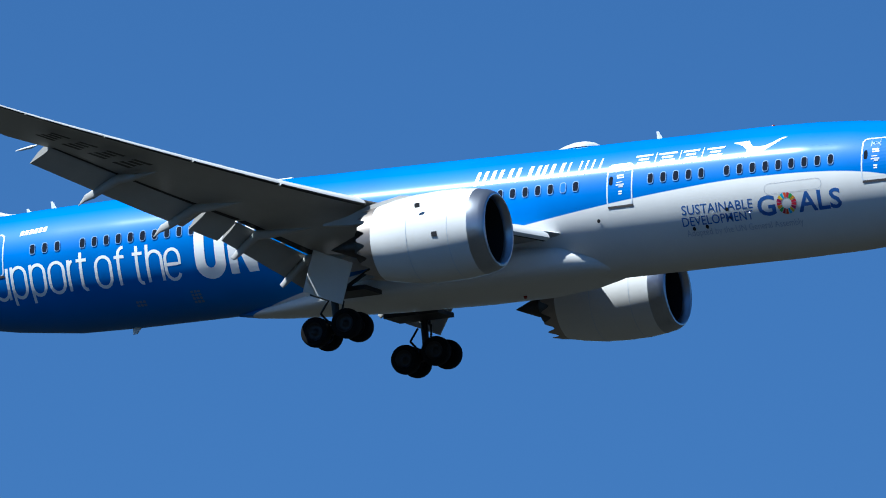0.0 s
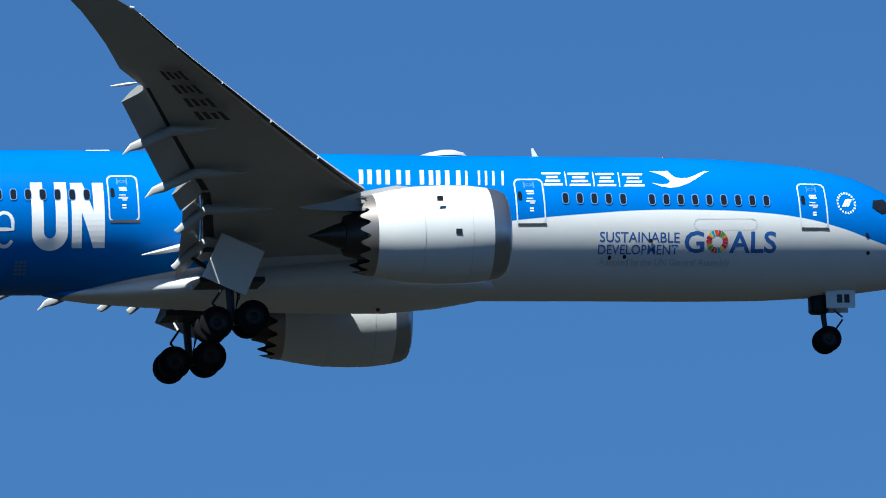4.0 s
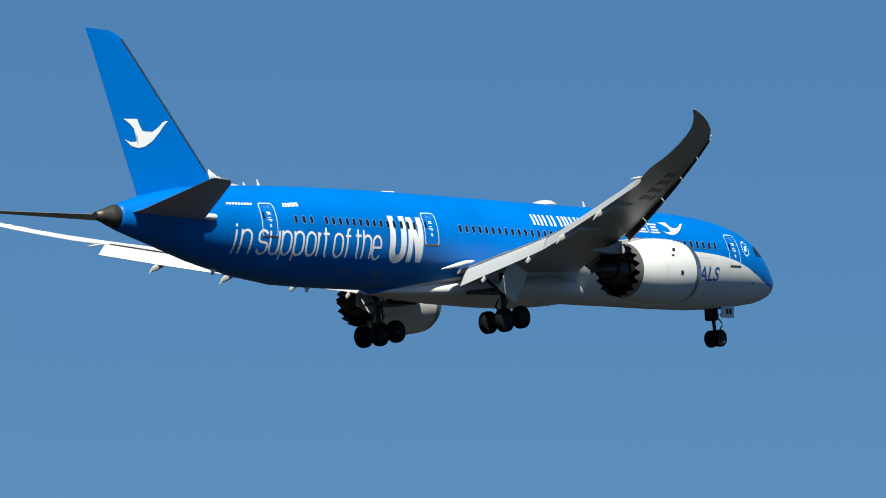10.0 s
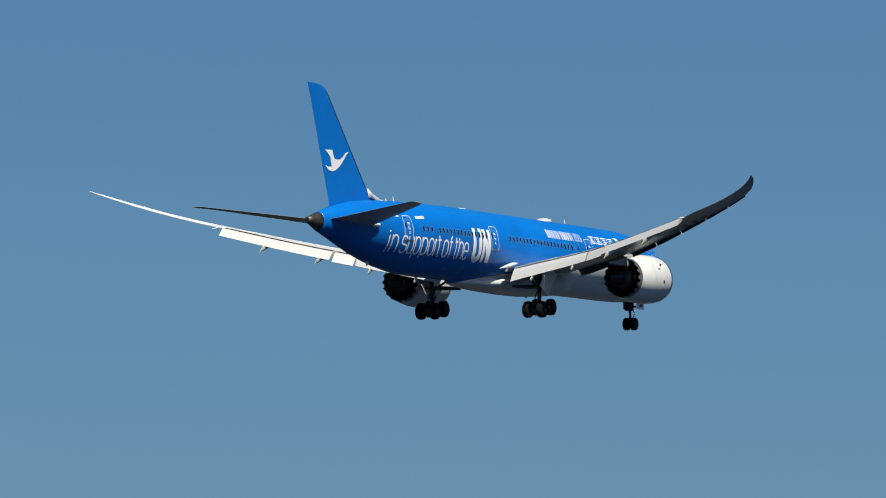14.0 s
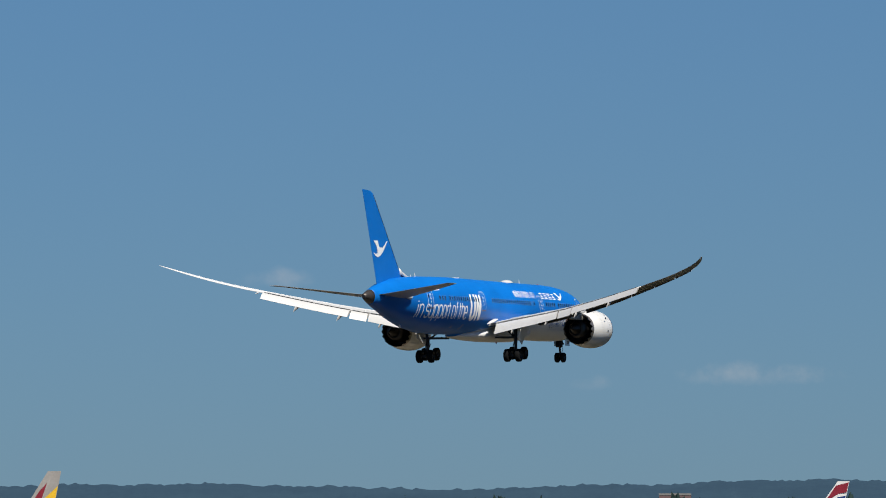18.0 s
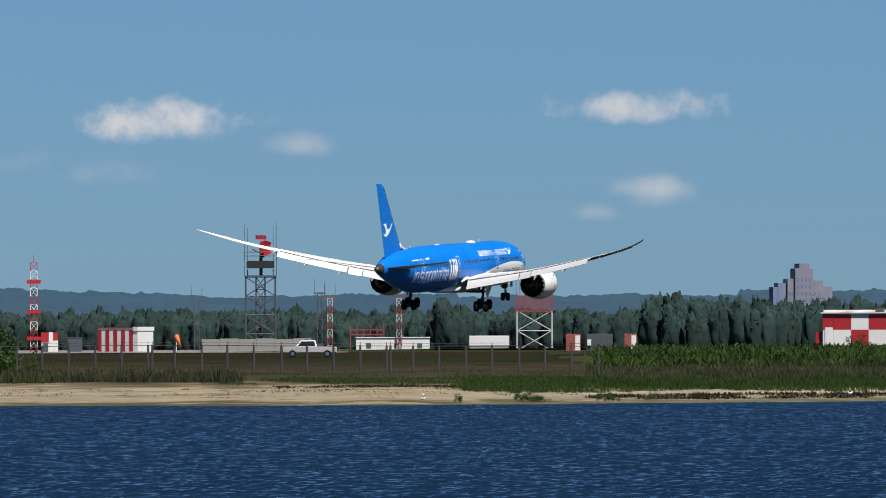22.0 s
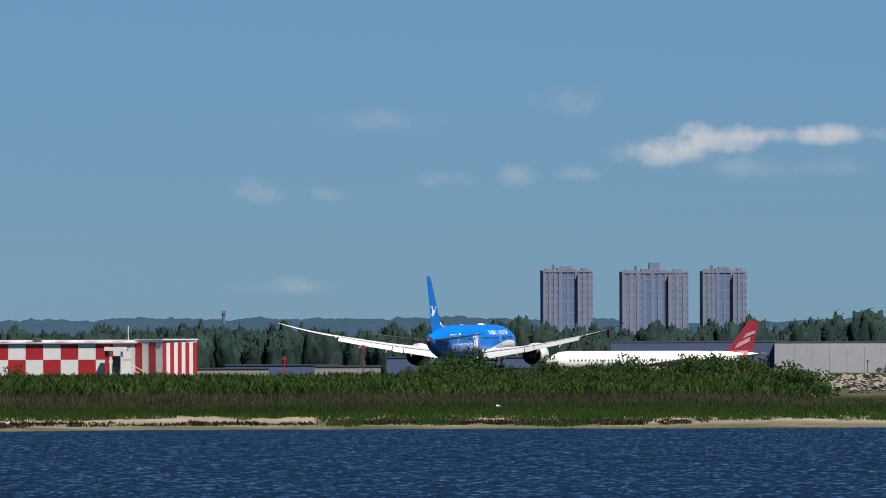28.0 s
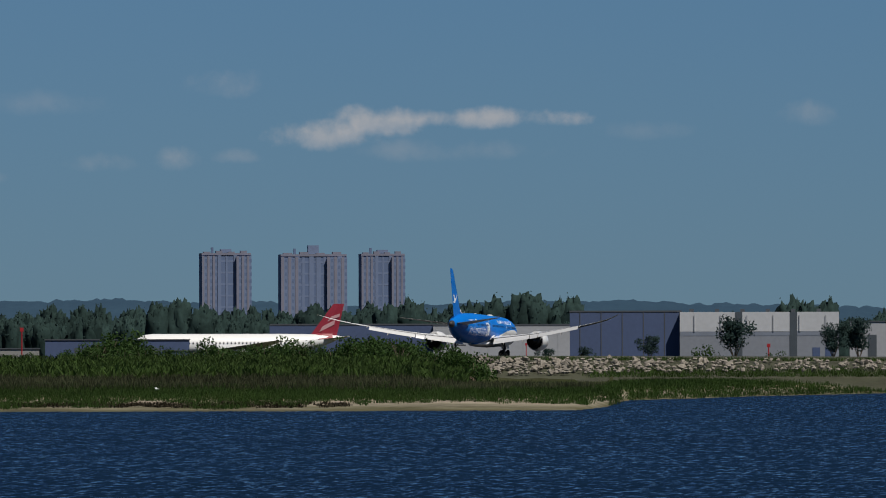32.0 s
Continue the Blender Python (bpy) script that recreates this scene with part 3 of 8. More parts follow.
def titles(air):
    slogan(air)
    lettering("goals_title", "SUSTAINABLE", -15.06, -11.8, -1.15, 0.4, M_NAVY, air, bold=0.006, slope=-0.06, lift=0.004)
    lettering("goals_title", "DEVELOPMENT", -15.12, -11.85, -1.62, 0.38, M_NAVY, air, bold=0.006, slope=-0.04, lift=0.004)
    lettering("goals_title", "G", -11.6, -10.78, -1.58, 0.82, M_NAVY, air, bold=0.02, lift=0.004)
    lettering("goals_title", "ALS", -9.76, -7.8, -1.6, 0.82, M_NAVY, air, bold=0.02, lift=0.004)
    lettering("goals_subtitle", "Adopted by the UN General Assembly", -15.05, -9.7, -2.02, 0.26, M_FAINT, air, slope=-0.07)
    hues = ((0.6, 0.02, 0.05), (0.6, 0.3, 0.02), (0.05, 0.35, 0.06), (0.5, 0.02, 0.04), (0.7, 0.08, 0.01), (0.02, 0.4, 0.6), (0.8, 0.5, 0.01), (0.35, 0.01, 0.08))
    bm = bmesh.new()
    for k in range(17):
        a0, a1 = radians(360 / 17 * k + 2), radians(360 / 17 * k + 19)
        f = bm.faces.new([bm.verts.new(skin_at(-10.26 + r * math.cos(a), -1.18 + r * math.sin(a), 0.009)) for r, a in ((0.23, a0), (0.45, a0), (0.45, a1), (0.23, a1))])
        f.material_index = k % 8
    part("colour_wheel", bm, [mat("wheel_hue_%s" % "abcdefgh"[i], c, 0.4) for i, c in enumerate(hues)], air, "ring of coloured segments")
    # airline name as plain slanted bars, six bold and three light
    x = -24.72
    for k in range(9):
        wide = (0.52, 0.16, 0.62, 0.74, 0.46, 0.62, 0.6, 0.1, 0.46)[k]
        bar = 0.17 if k < 6 else 0.085
        z = 1.27 - 0.016 * (x + 24.7)
        for a in ((0.0,) if wide < 0.2 else (0.0, wide - bar)):
            strokes("title_bar", [[(x + a, z), (x + a + bar, z), (x + a + bar + 0.1, z + 0.66), (x + a + 0.1, z + 0.66)]], M_LETTER, air, label="plain white bar in place of a letter")
        x += wide + 0.2
    for x, w in ((-17.22, 0.78), (-16.16, 0.86), (-15.02, 0.76), (-13.92, 0.82)):
        z = 1.16 - 0.02 * (x + 17.2)
        for k, (u0, u1) in enumerate(((0.0, 1.0), (0.12, 0.9), (0.2, 0.8), (0.0, 1.0))):
            strokes("title_bar", [[(x + w * u0, z + 0.17 * k), (x + w * u1, z + 0.17 * k), (x + w * u1 + 0.02, z + 0.09 + 0.17 * k), (x + w * u0 + 0.02, z + 0.09 + 0.17 * k)]], M_LETTER, air, label="plain white bar in place of a letter")
        if x < -14:
            strokes("title_divider", [[(x + w + 0.13, z - 0.03), (x + w + 0.17, z - 0.03), (x + w + 0.21, z + 0.64), (x + w + 0.17, z + 0.64)]], M_LETTER, air, label="thin white divider")
    strokes("bird_emblem", [[(-12.76 + 2.47 * u, 1.03 + 0.78 * v) for u, v in BIRD]], M_LETTER, air, label="white stylised bird emblem")
    strokes("registration_bars", [[(-46.6 + 0.225 * k, 1.7 + 0.012 * k), (-46.43 + 0.225 * k, 1.7 + 0.012 * k), (-46.38 + 0.225 * k, 1.93 + 0.012 * k), (-46.55 + 0.225 * k, 1.93 + 0.012 * k)] for k in range(6)], M_LETTER, air, label="white registration bars")
    strokes("type_bars", [[(-50.9 + 0.22 * k, 1.76), (-50.73 + 0.22 * k, 1.76), (-50.69 + 0.22 * k, 1.88), (-50.86 + 0.22 * k, 1.88)] for k in range(9)], M_LETTER, air, label="small white bars")
    bm = bmesh.new()
    for k in range(20):
        a0, a1 = 2 * math.pi * k / 20, 2 * math.pi * (k + 0.55) / 20
        bm.faces.new([bm.verts.new(skin_at(-4.75 + r * math.cos(a), 0.42 + 1.15 * r * math.sin(a), 0.009)) for r, a in ((0.33, a0), (0.42, a0), (0.42, a1), (0.33, a1))])
    for k in range(3):
        bm.faces.new([bm.verts.new(skin_at(-4.97 + 0.1 * k + u, 0.25 + v, 0.009)) for u, v in ((0, 0), (0.1, 0.02), (0.3, 0.36), (0.2, 0.34))])
    part("round_emblem", bm, M_LETTER, air)
    # small service placards under the tail
    for x, z, ni, nj in ((-41.3, -1.86, 3, 2), (-38.6, -1.72, 3, 4)):
        for i in range(ni):
            for j in range(nj):
                part("service_placard", patch(x + 0.17 * i, x + 0.13 + 0.17 * i, z - 0.13 * j, z + 0.09 - 0.13 * j, 0.009, 1, 1, 1), M_SERVICE, air)
    # flush ports and a long hatch on the white lower nose
    for x, z in ((-14.64, -1.74), (-14.03, -1.72), (-12.98, -1.13), (-18.9, -0.95), (-3.96, -0.88), (-3.91, -1.58)):
        bm = bmesh.new()
        oval(bm, x, z, 0.15, 0.16, 0.026, 1, power=1.0)
        part("flush_port", bm, M_STRUT, air)
    bm = bmesh.new()
    rings = [[skin(-1.33 + dx, 3.6 * i, 0.006) for i in range(100)] for dx in (0.012, -0.012)]
    loft(bm, rings, False)
    part("radome_seam", bm, M_FAINT, air)
    part("hatch_line", ring_outline(-11.2, -8.6, -0.74, -0.28, 0.012, 0.011, 1), M_FAINT, air)


# wing: leading edge, trailing edge and mean line against span
WING_LE = [(2.2, -20.4), (3.2, -21.3), (10, -26.0), (20, -33.0), (26.6, -37.75), (27.5, -38.75), (28.3, -40.0), (28.9, -41.2), (29.3, -42.25)]
WING_TE = [(2.2, -33.3), (3.2, -33.2), (10, -33.65), (20, -36.9), (23.5, -38.25), (26.2, -39.6), (27.5, -40.5), (28.3, -41.25), (28.9, -41.95), (29.3, -42.5)]
WING_RISE = np.polyfit([2.2, 5, 10.3, 15, 20.6, 24, 26.75, 28.3, 29.3], [-1.48, -1.1, -0.26, 0.55, 1.93, 2.8, 3.6, 4.22, 4.74], 5)


def span_table(rows, y):
    return float(np.interp(y, [r[0] for r in rows], [r[1] for r in rows]))


def wing_z(y):
    return float(np.polyval(WING_RISE, y))


def wing_point(y, f, up, side):
    """f: 0 at the leading edge to 1 at the trailing edge; up: metres above the mean line."""
    le, te = span_table(WING_LE, y), span_table(WING_TE, y)
    twist = radians(np.interp(y, [2, 12, 30], [2.2, 0.5, -1.0]))
    x = le + (te - le) * f
    return B(x, -side * y, wing_z(y) + up - (f - 0.35) * (le - te) * math.sin(twist))


def foil(y, f0, f1, side, thick, n=9):
    """A ring round the wing's section from chord fraction f0 to f1."""
    chord = span_table(WING_LE, y) - span_table(WING_TE, y)

    def half(f):
        return thick * chord * 2.6 * (0.2969 * math.sqrt(max(f, 0)) - 0.126 * f - 0.3516 * f * f + 0.2843 * f**3 - 0.1015 * f**4) + 0.015

    fs = [f0 + (f1 - f0) * (0.5 - 0.5 * math.cos(math.pi * i / n)) for i in range(n + 1)]
    return [wing_point(y, f, half(f) + 0.02 * chord * math.sin(math.pi * f), side) for f in fs] + [wing_point(y, f, -0.8 * half(f) + 0.012 * chord * math.sin(math.pi * f), side) for f in fs[::-1]]


def fixed_end(y):
    return 0.84 if 3.0 < y < 20.4 else (0.99 if y > 20.6 else 0.86)


def thickness(y):
    return float(np.interp(y, [2, 10, 20, 30], [0.135, 0.11, 0.095, 0.07])) / 2


# flap panels: inner and outer span, drop in degrees, chords, slot behind the fixed wing
FLAPS = ((3.15, 10.25, 46, 1.42, 1.02, 0.008, "inboard_flap"), (10.4, 12.0, 40, 1.2, 1.15, -0.01, "flaperon"), (12.15, 20.4, 31, 1.25, 1.1, -0.015, "outboard_flap"))


def flap(y0, y1, side, drop, chord_in, chord_out, name, parent, slot):
    bm = bmesh.new()
    rings = []
    for k in range(5):
        y = y0 + (y1 - y0) * k / 4
        c = chord_in + (chord_out - chord_in) * k / 4
        hinge = wing_point(y, fixed_end(min(max(y, 3.1), 20.3)) + slot, -0.02, side)
        ring = []
        for f, h in ((0, 0.02), (0.05, 0.12), (0.2, 0.2), (0.5, 0.16), (0.8, 0.07), (1, 0.012), (1, -0.012), (0.7, -0.04), (0.35, -0.07), (0.1, -0.06)):
            a = radians(drop)
            dx, dz = -c * f * math.cos(a) - h * math.sin(a), -c * f * math.sin(a) + h * math.cos(a)
            ring.append(hinge + Vector((0, dx, dz)))
        rings.append(ring)
    loft(bm, rings)
    bmesh.ops.recalc_face_normals(bm, faces=bm.faces[:])
    # Upward flap faces take the paler grey, so sunlight sits in the colour
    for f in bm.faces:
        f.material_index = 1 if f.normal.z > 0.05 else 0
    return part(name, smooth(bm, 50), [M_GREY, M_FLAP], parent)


def wing(air, side):
    name = "wing"
    bm = bmesh.new()
    ys = [2.2, 3.05, 4.5, 6, 8, 10, 12, 14, 16, 18, 20.3, 20.5, 22, 24, 25.4, 26.6, 27, 27.5, 27.9, 28.3, 28.6, 28.9, 29.1, 29.3]
    loft(bm, [foil(y, 0, fixed_end(y), side, thickness(y)) for y in ys])
    bmesh.ops.recalc_face_normals(bm, faces=bm.faces[:])
    # Face direction picks lit or shaded tone: daylight is put into two paints
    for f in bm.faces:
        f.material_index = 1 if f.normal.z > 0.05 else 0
    w = part(name, smooth(bm, 50), [M_GREY, M_LIT_TOP], air, "grey swept wing with raked tip and lowered flaps")
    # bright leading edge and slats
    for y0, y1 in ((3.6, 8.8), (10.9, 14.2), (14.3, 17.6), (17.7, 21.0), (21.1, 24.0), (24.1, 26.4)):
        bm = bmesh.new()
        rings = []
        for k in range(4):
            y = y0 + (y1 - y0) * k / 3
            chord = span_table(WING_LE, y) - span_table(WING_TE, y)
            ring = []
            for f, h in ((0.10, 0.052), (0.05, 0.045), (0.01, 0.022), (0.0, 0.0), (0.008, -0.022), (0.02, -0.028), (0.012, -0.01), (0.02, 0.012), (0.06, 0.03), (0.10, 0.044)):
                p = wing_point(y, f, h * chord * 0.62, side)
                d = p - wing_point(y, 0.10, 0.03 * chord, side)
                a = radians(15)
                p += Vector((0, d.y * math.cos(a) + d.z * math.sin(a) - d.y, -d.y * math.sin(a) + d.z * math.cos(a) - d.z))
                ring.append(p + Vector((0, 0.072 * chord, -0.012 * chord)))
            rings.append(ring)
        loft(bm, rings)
        bmesh.ops.recalc_face_normals(bm, faces=bm.faces[:])
        # Slat undersides get near-black paint: their shade is put into the colour
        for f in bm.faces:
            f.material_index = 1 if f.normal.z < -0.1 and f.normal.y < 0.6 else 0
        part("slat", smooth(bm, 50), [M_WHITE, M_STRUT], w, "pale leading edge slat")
        # White ribbon on the wing imitates light showing through the slat gap
        bm = bmesh.new()
        strip = []
        for k in range(7):
            y = y0 + 0.1 + (y1 - y0 - 0.2) * k / 6
            ring = foil(y, 0.02, 0.045, side, thickness(y), 1)
            strip.append([bm.verts.new(ring[q] + Vector((0, 0, -0.02))) for q in (2, 3)])
        for a, b in zip(strip, strip[1:]):
            bm.faces.new((a[0], a[1], b[1], b[0]))
        part("gap_light_strip", bm, M_WHITE, w, "white strip for the light in the gap behind the slat")
    for y0, y1 in ((3.2, 10.2), (10.4, 11.9), (12.2, 20.3)):
        # Black strip on the lower skin paints the shade of the flap gap
        bm = bmesh.new()
        low = []
        for k in range(6):
            y = y0 + (y1 - y0) * k / 5
            ring = foil(y, 0.795, 0.838, side, thickness(y), 2)
            low.append([bm.verts.new(ring[q] + Vector((0, 0, -0.012))) for q in (3, 5)])
        for a, b in zip(low, low[1:]):
            bm.faces.new((a[0], a[1], b[1], b[0]))
        part("cove_shade", bm, M_DARK, w, "black strip for the shade in the slot ahead of the flap")
        # Same shade as a black line along the upper spoiler edge
        bm = bmesh.new()
        top = []
        for k in range(6):
            y = y0 + (y1 - y0) * k / 5
            p = wing_point(y, 0.838, 0, side)
            top.append([bm.verts.new(p + Vector((0, dy, dz))) for dy, dz in ((0.02, 0.13), (-0.09, 0.09))])
        for a, b in zip(top, top[1:]):
            bm.faces.new((a[0], a[1], b[1], b[0]))
        part("slot_shade", bm, M_DARK, w, "black strip for the shade between spoilers and flap")
    for y0, y1, drop, c0, c1, slot, name in FLAPS:
        flap(y0, y1, side, drop, c0, c1, name, w, slot)
    # flap track fairings hang under the wing and end in a blade below the flap
    for y, f0, back in ((5.2, 0.6, 0.3), (9.05, 0.5, 0.35), (12.9, 0.45, 0.75), (17.0, 0.42, 0.75)):
        y0, y1, drop, c0, c1, slot, _ = next(r for r in FLAPS if r[1] > y)
        chord_ = c0 + (c1 - c0) * (y - y0) / (y1 - y0)
        hinge = wing_point(y, fixed_end(min(max(y, 3.1), 20.3)) + slot, -0.02, side)
        edge_ = hinge + Vector((0, -chord_ * math.cos(radians(drop)), -chord_ * math.sin(radians(drop))))
        first_ = wing_point(y, f0, -0.045 * (span_table(WING_LE, y) - span_table(WING_TE, y)), side)
        mid_ = hinge + Vector((0, 0.2, -0.1))
        bm = bmesh.new()
        rings = []
        for p, wd, h in ((first_, 0.02, 0.02), (first_.lerp(mid_, 0.35), 0.16, 0.2), (first_.lerp(mid_, 0.7), 0.24, 0.36), (mid_, 0.25, 0.42), (mid_.lerp(edge_, 0.5), 0.2, 0.42), (edge_, 0.06, 0.42), (edge_ + Vector((0, -back * 0.55, -0.2)), 0.03, 0.3), (edge_ + Vector((0, -back, -0.7 * back - 0.1)), 0.01, 0.03)):
            rings.append([p + Vector((wd * math.cos(q), 0, -h * 0.5 + h * 0.5 * math.sin(q) + 0.06)) for q in [2 * math.pi * i / 12 for i in range(12)]])
        loft(bm, rings)
        bmesh.ops.recalc_face_normals(bm, faces=bm.faces[:])
        part("flap_fairing", smooth(bm), M_GREY, w, "pointed flap track fairing")
    bm = bmesh.new()
    p = wing_point(20.75, 0.97, -0.06, side)
    loft(bm, [[p + Vector((r * math.cos(q), dy, r * math.sin(q) + dz)) for q in [2 * math.pi * i / 8 for i in range(8)]] for dy, dz, r in ((0.3, 0.05, 0.02), (0, 0, 0.07), (-0.5, -0.06, 0.05), (-0.75, -0.08, 0.01))])
    bmesh.ops.recalc_face_normals(bm, faces=bm.faces[:])
    part("hinge_fairing", smooth(bm), M_WHITE, w, "small aileron hinge fairing")
    for k in range(7):
        y = 4.2 + k * 2.3
        if 8.8 < y < 11:
            continue
        bm = bmesh.new()
        q = [wing_point(y + dy, f, 0.0, side) for dy, f in ((0, 0.7), (2.1, 0.7), (2.1, 0.83), (0, 0.83))]
        chord = span_table(WING_LE, y) - span_table(WING_TE, y)
        up = Vector((0, 0, 0.03 * chord + 0.05))
        lo = [bm.verts.new(p + up * 0.4) for p in q]
        hi = [bm.verts.new(p + up * (1.0 if i < 2 else 0.55)) for i, p in enumerate(q)]
        bm.faces.new(hi)
        for i in range(4):
            j = (i + 1) % 4
            bm.faces.new((lo[i], lo[j], hi[j], hi[i]))
        bmesh.ops.recalc_face_normals(bm, faces=bm.faces[:])
        part("spoiler", bm, M_FLAP, w)
    if side > 0:
        for k in range(4):
            bm = bmesh.new()
            y = 18.0 + 1.15 * k
            for i in range(4):
                u0, u1 = ((0.0, 0.8), (0.12, 0.68), (0.08, 0.76), (0.0, 0.8))[i]
                bm.faces.new([bm.verts.new(wing_point(y + u, f, -0.055 * (span_table(WING_LE, y) - span_table(WING_TE, y)) - 0.035, side)) for f, u in ((0.24 + 0.07 * i, u0), (0.285 + 0.07 * i, u0), (0.285 + 0.07 * i, u1), (0.24 + 0.07 * i, u1))])
            part("underwing_character", bm, M_BLACK, w, "black bars in place of a letter")
    bm = bmesh.new()
    rod(bm, wing_point(26.8, 0.02, 0, side), wing_point(26.8, 0.02, 0, side) + Vector((0, 0.16, 0)), 0.08, 0.04, 8)
    part("position_light", bm, M_LETTER, w)
    return w


def engine(air, side):
    ax, az = 9.95, -2.1
    e = part("engine", smooth(turned(bmesh.new(), [(31.2 - 21.45, 1.83), (31.2 - 22.2, 1.92), (31.2 - 23.2, 1.94), (31.2 - 24.3, 1.89), (31.2 - 25.3, 1.75), (31.2 - 26.0, 1.6)], side * ax, az, 48)), M_WHITE, air, "white turbofan engine with serrated nozzle")
    bm = bmesh.new()
    turned(bm, [(31.2 - 21.45, 1.83), (31.2 - 21.0, 1.74), (31.2 - 20.78, 1.62), (31.2 - 20.7, 1.52), (31.2 - 20.78, 1.44), (31.2 - 21.1, 1.40)], side * ax, az, 48)
    part("inlet_lip", smooth(bm, 80), M_LIP, e, "grey metal inlet lip")
    bm = bmesh.new()
    turned(bm, [(31.2 - 21.1, 1.40), (31.2 - 22.0, 1.42), (31.2 - 22.3, 1.42), (31.2 - 22.3, 0.3)], side * ax, az, 40)
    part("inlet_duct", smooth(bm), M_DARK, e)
    bm = bmesh.new()
    c = Vector((side * ax, 31.2 - 22.1, az))
    for k in range(18):
        q = 2 * math.pi * k / 18
        u, t = Vector((math.sin(q), 0, math.cos(q))), Vector((math.cos(q), 0, -math.sin(q)))
        v = [bm.verts.new(c + u * 0.35 - t * 0.06 + Vector((0, 0.06, 0))), bm.verts.new(c + u * 0.35 + t * 0.06 - Vector((0, 0.06, 0))),
             bm.verts.new(c + u * 1.4 + t * 0.18 - Vector((0, 0.1, 0))), bm.verts.new(c + u * 1.4 - t * 0.02 + Vector((0, 0.1, 0)))]
        bm.faces.new(v)
    part("fan_blades", bm, M_HOT, e)
    part("spinner", smooth(turned(bmesh.new(), [(31.2 - 22.2, 0.38), (31.2 - 21.9, 0.28), (31.2 - 21.6, 0.12), (31.2 - 21.5, 0.01)], side * ax, az, 20)), M_HOT, e)
    # serrated fan nozzle
    bm = bmesh.new()
    n, per = 18, 8
    rows = []
    for k in range(5):
        ring = []
        for i in range(n * per):
            q = 2 * math.pi * i / (n * per)
            saw = 0.5 + 0.5 * math.cos(2 * math.pi * (i % per) / per)
            y = 31.2 - 26.0 - (0.3 + 0.42 * (1 - saw)) * k / 4
            r = 1.60 - 0.12 * (26.0 + (31.2 - 26.0 - y) - 26.0)
            ring.append((side * ax + r * math.sin(q), y, az + r * math.cos(q)))
        rows.append(ring)
    loft(bm, rows, False)
    part("serrated_nozzle", smooth(bm), mat("bronze_nozzle_metal", (0.34, 0.30, 0.27), 0.38, 0.75, vary=0.2, size=6.0), e, "bronze-grey serrated nozzle rim")
    part("nozzle_inside", smooth(turned(bmesh.new(), [(31.2 - 26.05, 1.56), (31.2 - 25.2, 1.5), (31.2 - 25.2, 0.9)], side * ax, az, 40)), M_DARK, e)
    part("core_cowl", smooth(turned(bmesh.new(), [(31.2 - 25.2, 1.05), (31.2 - 26.3, 0.98), (31.2 - 27.1, 0.78), (31.2 - 27.12, 0.6)], side * ax, az - 0.02, 36)), M_HOT, e, "dark metal core cowl")
    part("exhaust_plug", smooth(turned(bmesh.new(), [(31.2 - 26.9, 0.62), (31.2 - 27.5, 0.42), (31.2 - 28.2, 0.14), (31.2 - 28.5, 0.02)], side * ax, az, 28)), M_HOT, e)
    # pylon
    bm = bmesh.new()
    rings = []
    for x, zt, zb, w in ((-22.6, -0.62, -0.9, 0.12), (-23.6, -0.35, -0.9, 0.3), (-25, -0.2, -1.0, 0.42), (-26.5, -0.45, -1.2, 0.4), (-27.6, -0.8, -1.15, 0.3), (-28.8, -0.95, -1.02, 0.1)):
        rings.append([Vector((side * ax + sx * w, x + 31.2, z)) for sx, z in ((1, zt), (-1, zt), (-1, zb), (1, zb))])
    loft(bm, rings)
    bmesh.ops.recalc_face_normals(bm, faces=bm.faces[:])
    part("pylon", smooth(bm, 60), M_GREY, e)
    for x, z in ((-23.6, -1.6), (-22.9, -2.9)):
        bm = bmesh.new()
        c = Vector((side * (ax + 1.925), x + 31.2, z + 0.6))
        box(bm, -0.012, -0.12, -0.1, 0.012, 0.12, 0.1, Matrix.Translation(c))
        part("nacelle_hatch", bm, M_HOT, e)
    bm = bmesh.new()
    for x in (-22.3, -24.2):
        r = 1.928 if x > -23 else 1.905
        turned(bm, [(x + 31.2, r), (x + 31.2 - 0.03, r)], side * ax, az, 48)
    part("cowl_seam", bm, M_LINE, e)
    return e


def wheel(parent, c, r, width, name="wheel"):
    bm = bmesh.new()
    prof = [(-0.5, 0.62), (-0.5, 0.86), (-0.4, 0.97), (-0.15, 1.0), (0.15, 1.0), (0.4, 0.97), (0.5, 0.86), (0.5, 0.62)]
    rings = [[c + Vector((width * u, r * v * math.cos(q), r * v * math.sin(q))) for q in [2 * math.pi * i / 28 for i in range(28)]] for u, v in prof]
    loft(bm, rings, False)
    w = part(name, smooth(bm, 60), M_TYRE, parent, "black rubber tyre")
    bm = bmesh.new()
    for s in (-1, 1):
        rings = [[c + Vector((s * width * u, r * v * math.cos(q), r * v * math.sin(q))) for q in [2 * math.pi * i / 20 for i in range(20)]] for u, v in ((0.5, 0.62), (0.42, 0.56), (0.2, 0.5), (0.2, 0.2), (0.46, 0.18), (0.46, 0.02))]
        loft(bm, rings, False)
    part("rim", smooth(bm, 40), M_STRUT, w)


